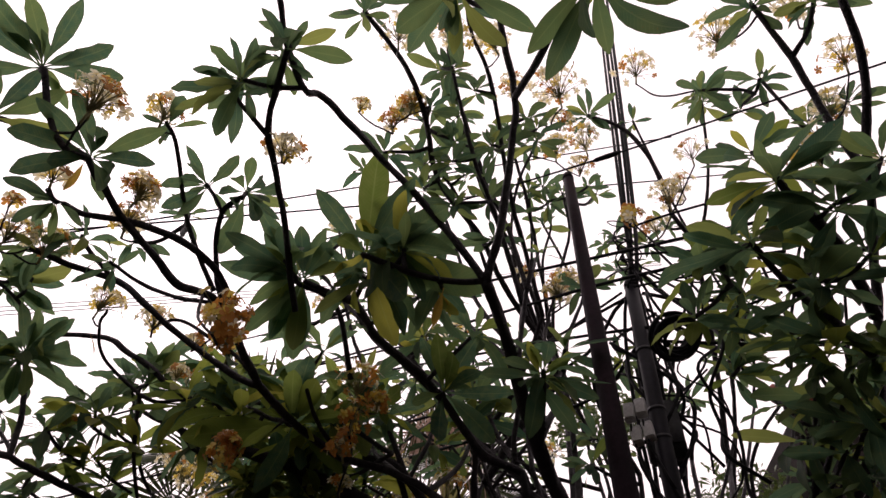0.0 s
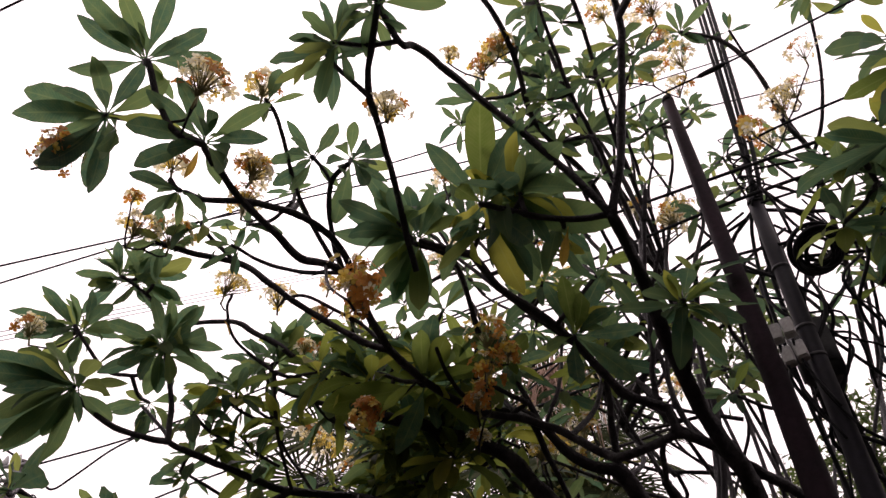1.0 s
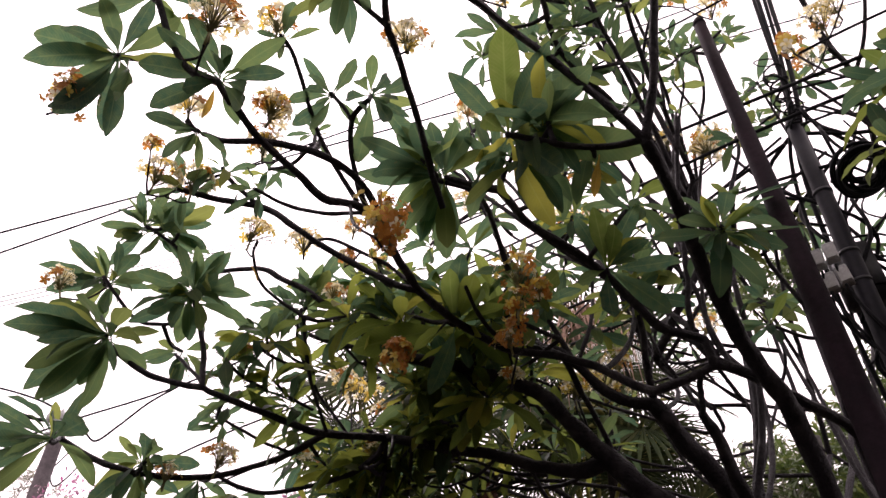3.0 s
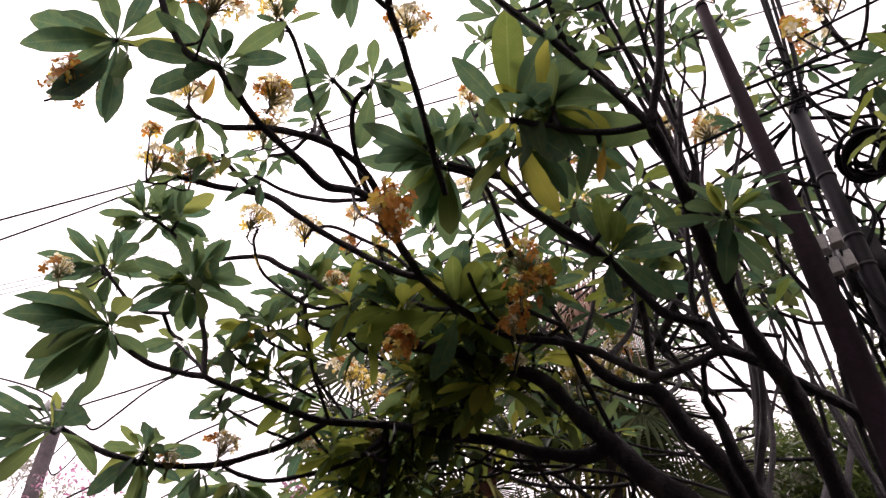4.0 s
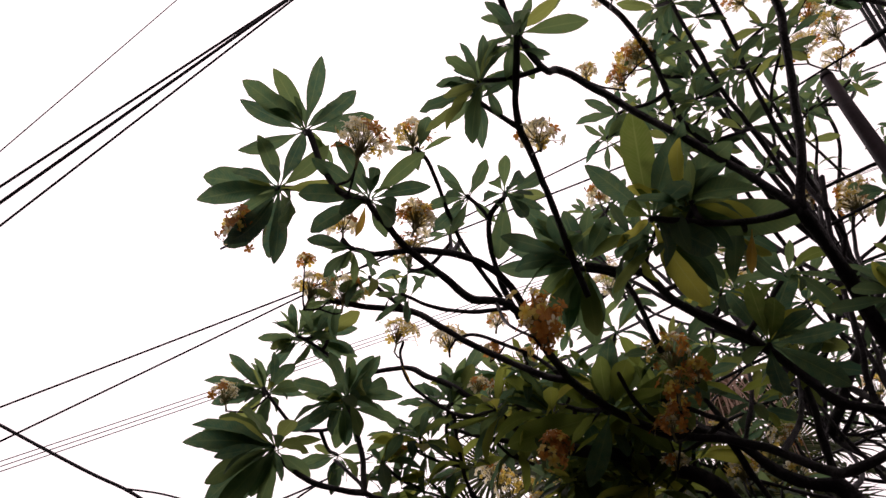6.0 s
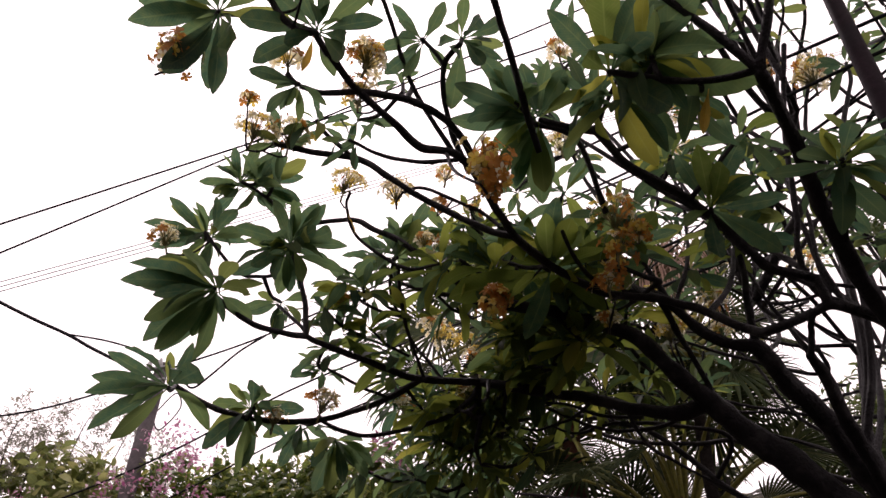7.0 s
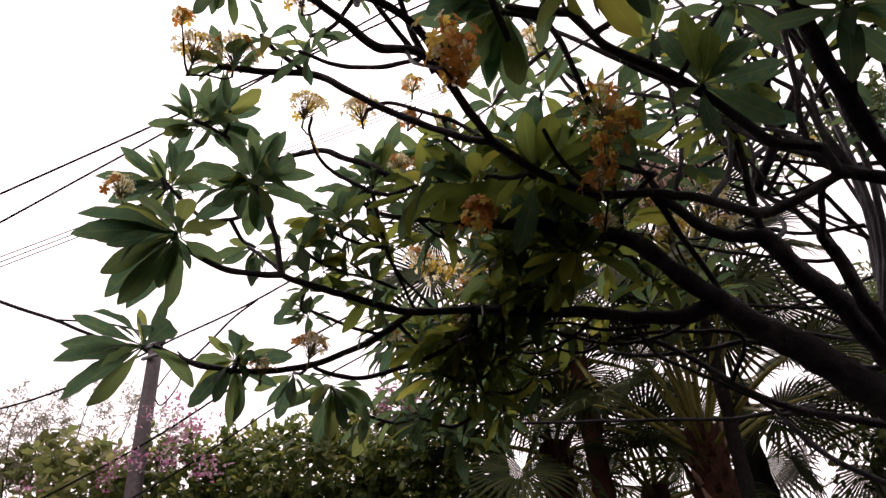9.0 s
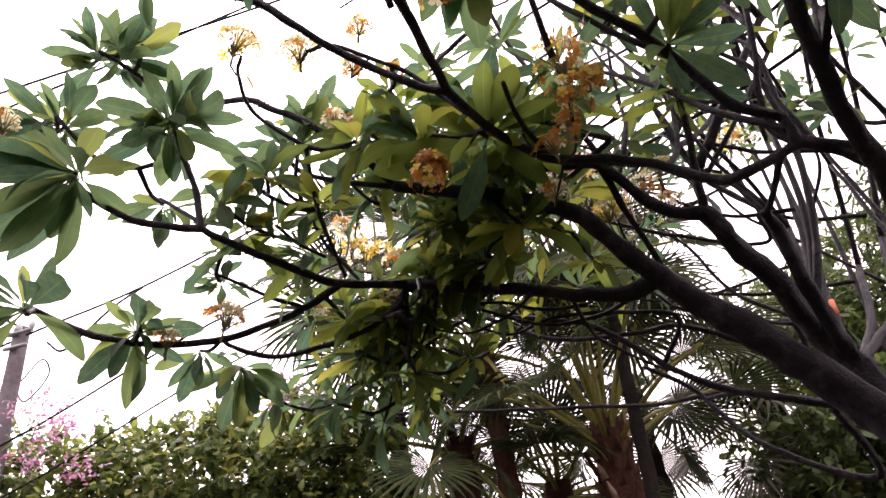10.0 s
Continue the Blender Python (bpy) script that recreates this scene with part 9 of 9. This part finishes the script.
# ---- fan palms ----
def fan_data(ribs, spread, seed):
    """A fan blade: folded pointed strips round a hub, their ends bent down."""
    r = random.Random(seed)
    verts, uvs, faces = [], [], []
    for i in range(ribs):
        a = spread * (i / (ribs - 1) - 0.5)
        length = (0.72 + 0.28 * math.cos(a * 0.9)) * r.uniform(0.92, 1.05)
        half = spread / ribs * 0.5
        base = len(verts)
        bend = r.uniform(0.25, 0.6)
        for s, k in ((0.03, 1.0), (0.4, 0.95), (0.6, 0.75), (0.8, 0.42), (1.0, 0.04)):
            rad = s * length
            wdt = rad * math.tan(half) * k * 0.92 if s < 0.5 else 0.42 * length * math.tan(half) * k * 1.2
            z = 0.12 * rad - (bend * max(0, s - 0.5) ** 2 * length * 1.6)
            d, e = Vector((math.sin(a), math.cos(a))), Vector((math.cos(a), -math.sin(a)))
            for x, lift_z in ((-1, 0.0), (0, 0.035 * k), (1, 0.0)):
                q = d * rad + e * wdt * x
                verts.append((q.x, q.y, z + lift_z * rad))
                uvs.append((x, s))
        for j in range(4):
            q = base + 3 * j
            faces += [(q, q + 1, q + 4, q + 3), (q + 1, q + 2, q + 5, q + 4)]
    return np.array(verts), np.array(uvs), faces


FANS = [fan_data(30, radians(250), 1), fan_data(26, radians(215), 2), fan_data(34, radians(280), 3)]
FAN_MESH, SHEEN_FAN_MESH = [], []
for fv, fu, ff in FANS:
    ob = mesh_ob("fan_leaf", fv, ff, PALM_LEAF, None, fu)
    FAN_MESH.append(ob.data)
    bpy.data.objects.remove(ob)
    ob = mesh_ob("fan_leaf", fv, ff, SHEEN_PALM, None, fu)
    SHEEN_FAN_MESH.append(ob.data)
    bpy.data.objects.remove(ob)


def fan_palm(label, foot, top, r_trunk, leaves, stalk, blade, seed, bark, droop=0.35, low=-50, high=75, blades=FAN_MESH):
    r = random.Random(seed)
    ob = thing("fan_palm", label, "palm", "fan palms", at=(foot[0], foot[1], 0))
    top = Vector(top)
    line = smooth_line([(foot[0], foot[1], -0.05), Vector((foot[0], foot[1], 0)).lerp(top, 0.5) + Vector((0.03, 0, 0)), top], 14)
    v, f = tube_data(line, [r_trunk * (1.25 - 0.2 * i / 28) * (1.09 if i % 2 else 0.95) for i in range(len(line))], 14, 0.2, seed)
    under(mesh_ob("trunk", v, f, bark), ob)
    for i in range(leaves):
        g = i * 2.39996 + seed
        el = radians(high + (low - high) * (i / (leaves - 1)) + r.uniform(-8, 8))
        d = Vector((math.cos(g) * math.cos(el), math.sin(g) * math.cos(el), math.sin(el)))
        ln = stalk * r.uniform(0.8, 1.15)
        start = top + Vector((d.x, d.y, 0)) * r_trunk * 0.6 - Vector((0, 0, 0.25 * i / leaves))
        end = start + d * ln - Vector((0, 0, droop * ln * ln * 0.4 * math.cos(el)))
        mid = start + d * ln * 0.55
        v, f = tube_data(smooth_line([start, mid, end], 5), [0.024 - 0.0014 * k for k in range(11)], 6)
        pet = under(mesh_ob("petiole", v, f, PETIOLE), ob)
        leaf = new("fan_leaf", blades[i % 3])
        leaf.parent = pet
        way = (end - mid).normalized() + Vector((0, 0, -0.25 - 0.3 * (i / leaves)))
        leaf.matrix_basis = aim(end, way, blade * r.uniform(0.85, 1.1), r.gauss(0, 0.35))
    if bark is PALM_BARK and r_trunk > 0.1:
        for i in range(60):
            g, z = i * 2.39996, top.z - 0.03 - 1.3 * (i / 60) ** 1.2
            d = Vector((math.cos(g), math.sin(g), 0))
            c = Vector((top.x, top.y, z)) + d * r_trunk * 1.02
            v, f = tube_data([c - Vector((0, 0, 0.07)), c + d * 0.03, c + d * r.uniform(0.05, 0.1) + Vector((0, 0, r.uniform(0.05, 0.13)))], [0.03, 0.022, 0.006], 5)
            under(mesh_ob("leaf_base", v, f, STRAW if i % 4 == 0 else bark), ob)
    return ob


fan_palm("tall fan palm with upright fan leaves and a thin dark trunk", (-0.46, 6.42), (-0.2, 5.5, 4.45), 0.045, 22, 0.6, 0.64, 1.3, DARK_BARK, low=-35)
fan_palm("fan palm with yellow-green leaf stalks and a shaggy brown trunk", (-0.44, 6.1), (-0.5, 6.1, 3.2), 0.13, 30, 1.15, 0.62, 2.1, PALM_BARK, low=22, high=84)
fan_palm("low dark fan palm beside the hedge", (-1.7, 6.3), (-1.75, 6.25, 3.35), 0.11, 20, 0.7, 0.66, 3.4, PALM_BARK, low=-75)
fan_palm("fan palm with pale sheen coloured into its leaves far behind the stems", (1.0, 7.6), (1.0, 7.5, 3.45), 0.10, 18, 0.6, 0.6, 4.2, GREY_PALM, droop=0.6, low=-70, blades=SHEEN_FAN_MESH)
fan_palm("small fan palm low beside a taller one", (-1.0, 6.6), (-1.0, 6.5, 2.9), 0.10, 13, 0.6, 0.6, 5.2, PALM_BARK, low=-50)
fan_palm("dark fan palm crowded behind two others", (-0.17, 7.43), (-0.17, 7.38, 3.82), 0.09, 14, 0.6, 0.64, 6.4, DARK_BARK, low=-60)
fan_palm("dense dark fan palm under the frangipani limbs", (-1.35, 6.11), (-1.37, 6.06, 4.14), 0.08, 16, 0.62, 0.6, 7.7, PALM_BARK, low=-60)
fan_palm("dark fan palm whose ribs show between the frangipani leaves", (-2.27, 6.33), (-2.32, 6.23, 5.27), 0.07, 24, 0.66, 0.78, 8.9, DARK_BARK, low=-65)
dry = thing("dry_palm_frond", "withered pinkish flower stalk of the fan palm", "palm frond", at=(-0.30, 4.87, 4.67))
dr = random.Random(3)
for k in range(46):
    a0, s = dr.uniform(-1.2, 1.2), dr.uniform(0.35, 0.7)
    p0 = Vector((dr.uniform(-0.1, 0.1), 0, dr.uniform(-0.1, 0.2)))
    v, f = tube_data(smooth_line([p0, p0 + Vector((a0 * 0.2, -0.1, 0.12)), p0 + Vector((a0 * 0.35, -0.15, -0.1)), p0 + Vector((a0 * 0.4, -0.15, -s))], 3), [0.007, 0.007, 0.006, 0.006, 0.005, 0.005, 0.005, 0.004, 0.004, 0.003], 4)
    mesh_ob("strand", v, f, STRAW, dry)


# ---- house corner with a tiled roof edge ----
house = thing("house", "house corner with a tile roof darkened to a silhouette and terracotta ridge", "house", at=(4.22, 6.9, 0))
flat(part("wall", box_bm(1.7, 1.4, 4.6, 0.01), HOUSE_WALL, house)).location = (0.1, 0.1, 2.3)
slope = flat(part("roof", box_bm(2.0, 1.7, 1.15, 0.02), OLD_TILE, house))
slope.location = (0.05, 0, 5.17)
tile_v, tile_f = tube_data([Vector((-0.09, 0, 0)), Vector((0.0, 0, 0.012)), Vector((0.09, 0, 0))], [0.03, 0.034, 0.03], 10)
tile_me = mesh_ob("roof_tile", tile_v, tile_f, OLD_TILE)
tile_mesh = tile_me.data
bpy.data.objects.remove(tile_me)
for k in range(20):
    t_ob = new("roof_tile", tile_mesh)
    t_ob.parent = house
    t_ob.matrix_basis = pose(-0.99, -0.84, 4.64 + 0.058 * k, 0, 8, 0)
v, f = tube_data(smooth_line([(-1.16, -0.85, 5.93), (-1.05, -0.85, 5.82), (-0.85, -0.85, 5.80), (-0.4, -0.85, 5.84), (0.6, -0.85, 5.84)], 5), [0.07, 0.085, 0.09] + [0.095] * 18, 12)
mesh_ob("ridge_tile", v, f, TERRACOTTA, house)

# ---- small orange plate on a grey stake ----
sign = thing("garden_marker", "small orange plate on a thin grey stake", "marker", at=(1.34, 5.70, 0))
v, f = tube_data(smooth_line([(0.0, 0, -0.1), (0.02, 0, 2.4), (-0.02, 0, 3.3), (0.0, 0, 3.95)], 5), [0.03] * 16, 8, 0.15)
mesh_ob("stake", v, f, GREY_PALM, sign)
part("plate", box_bm(0.055, 0.012, 0.13, 0.004), ORANGE_PAINT, sign).location = (-0.02, -0.045, 3.57)
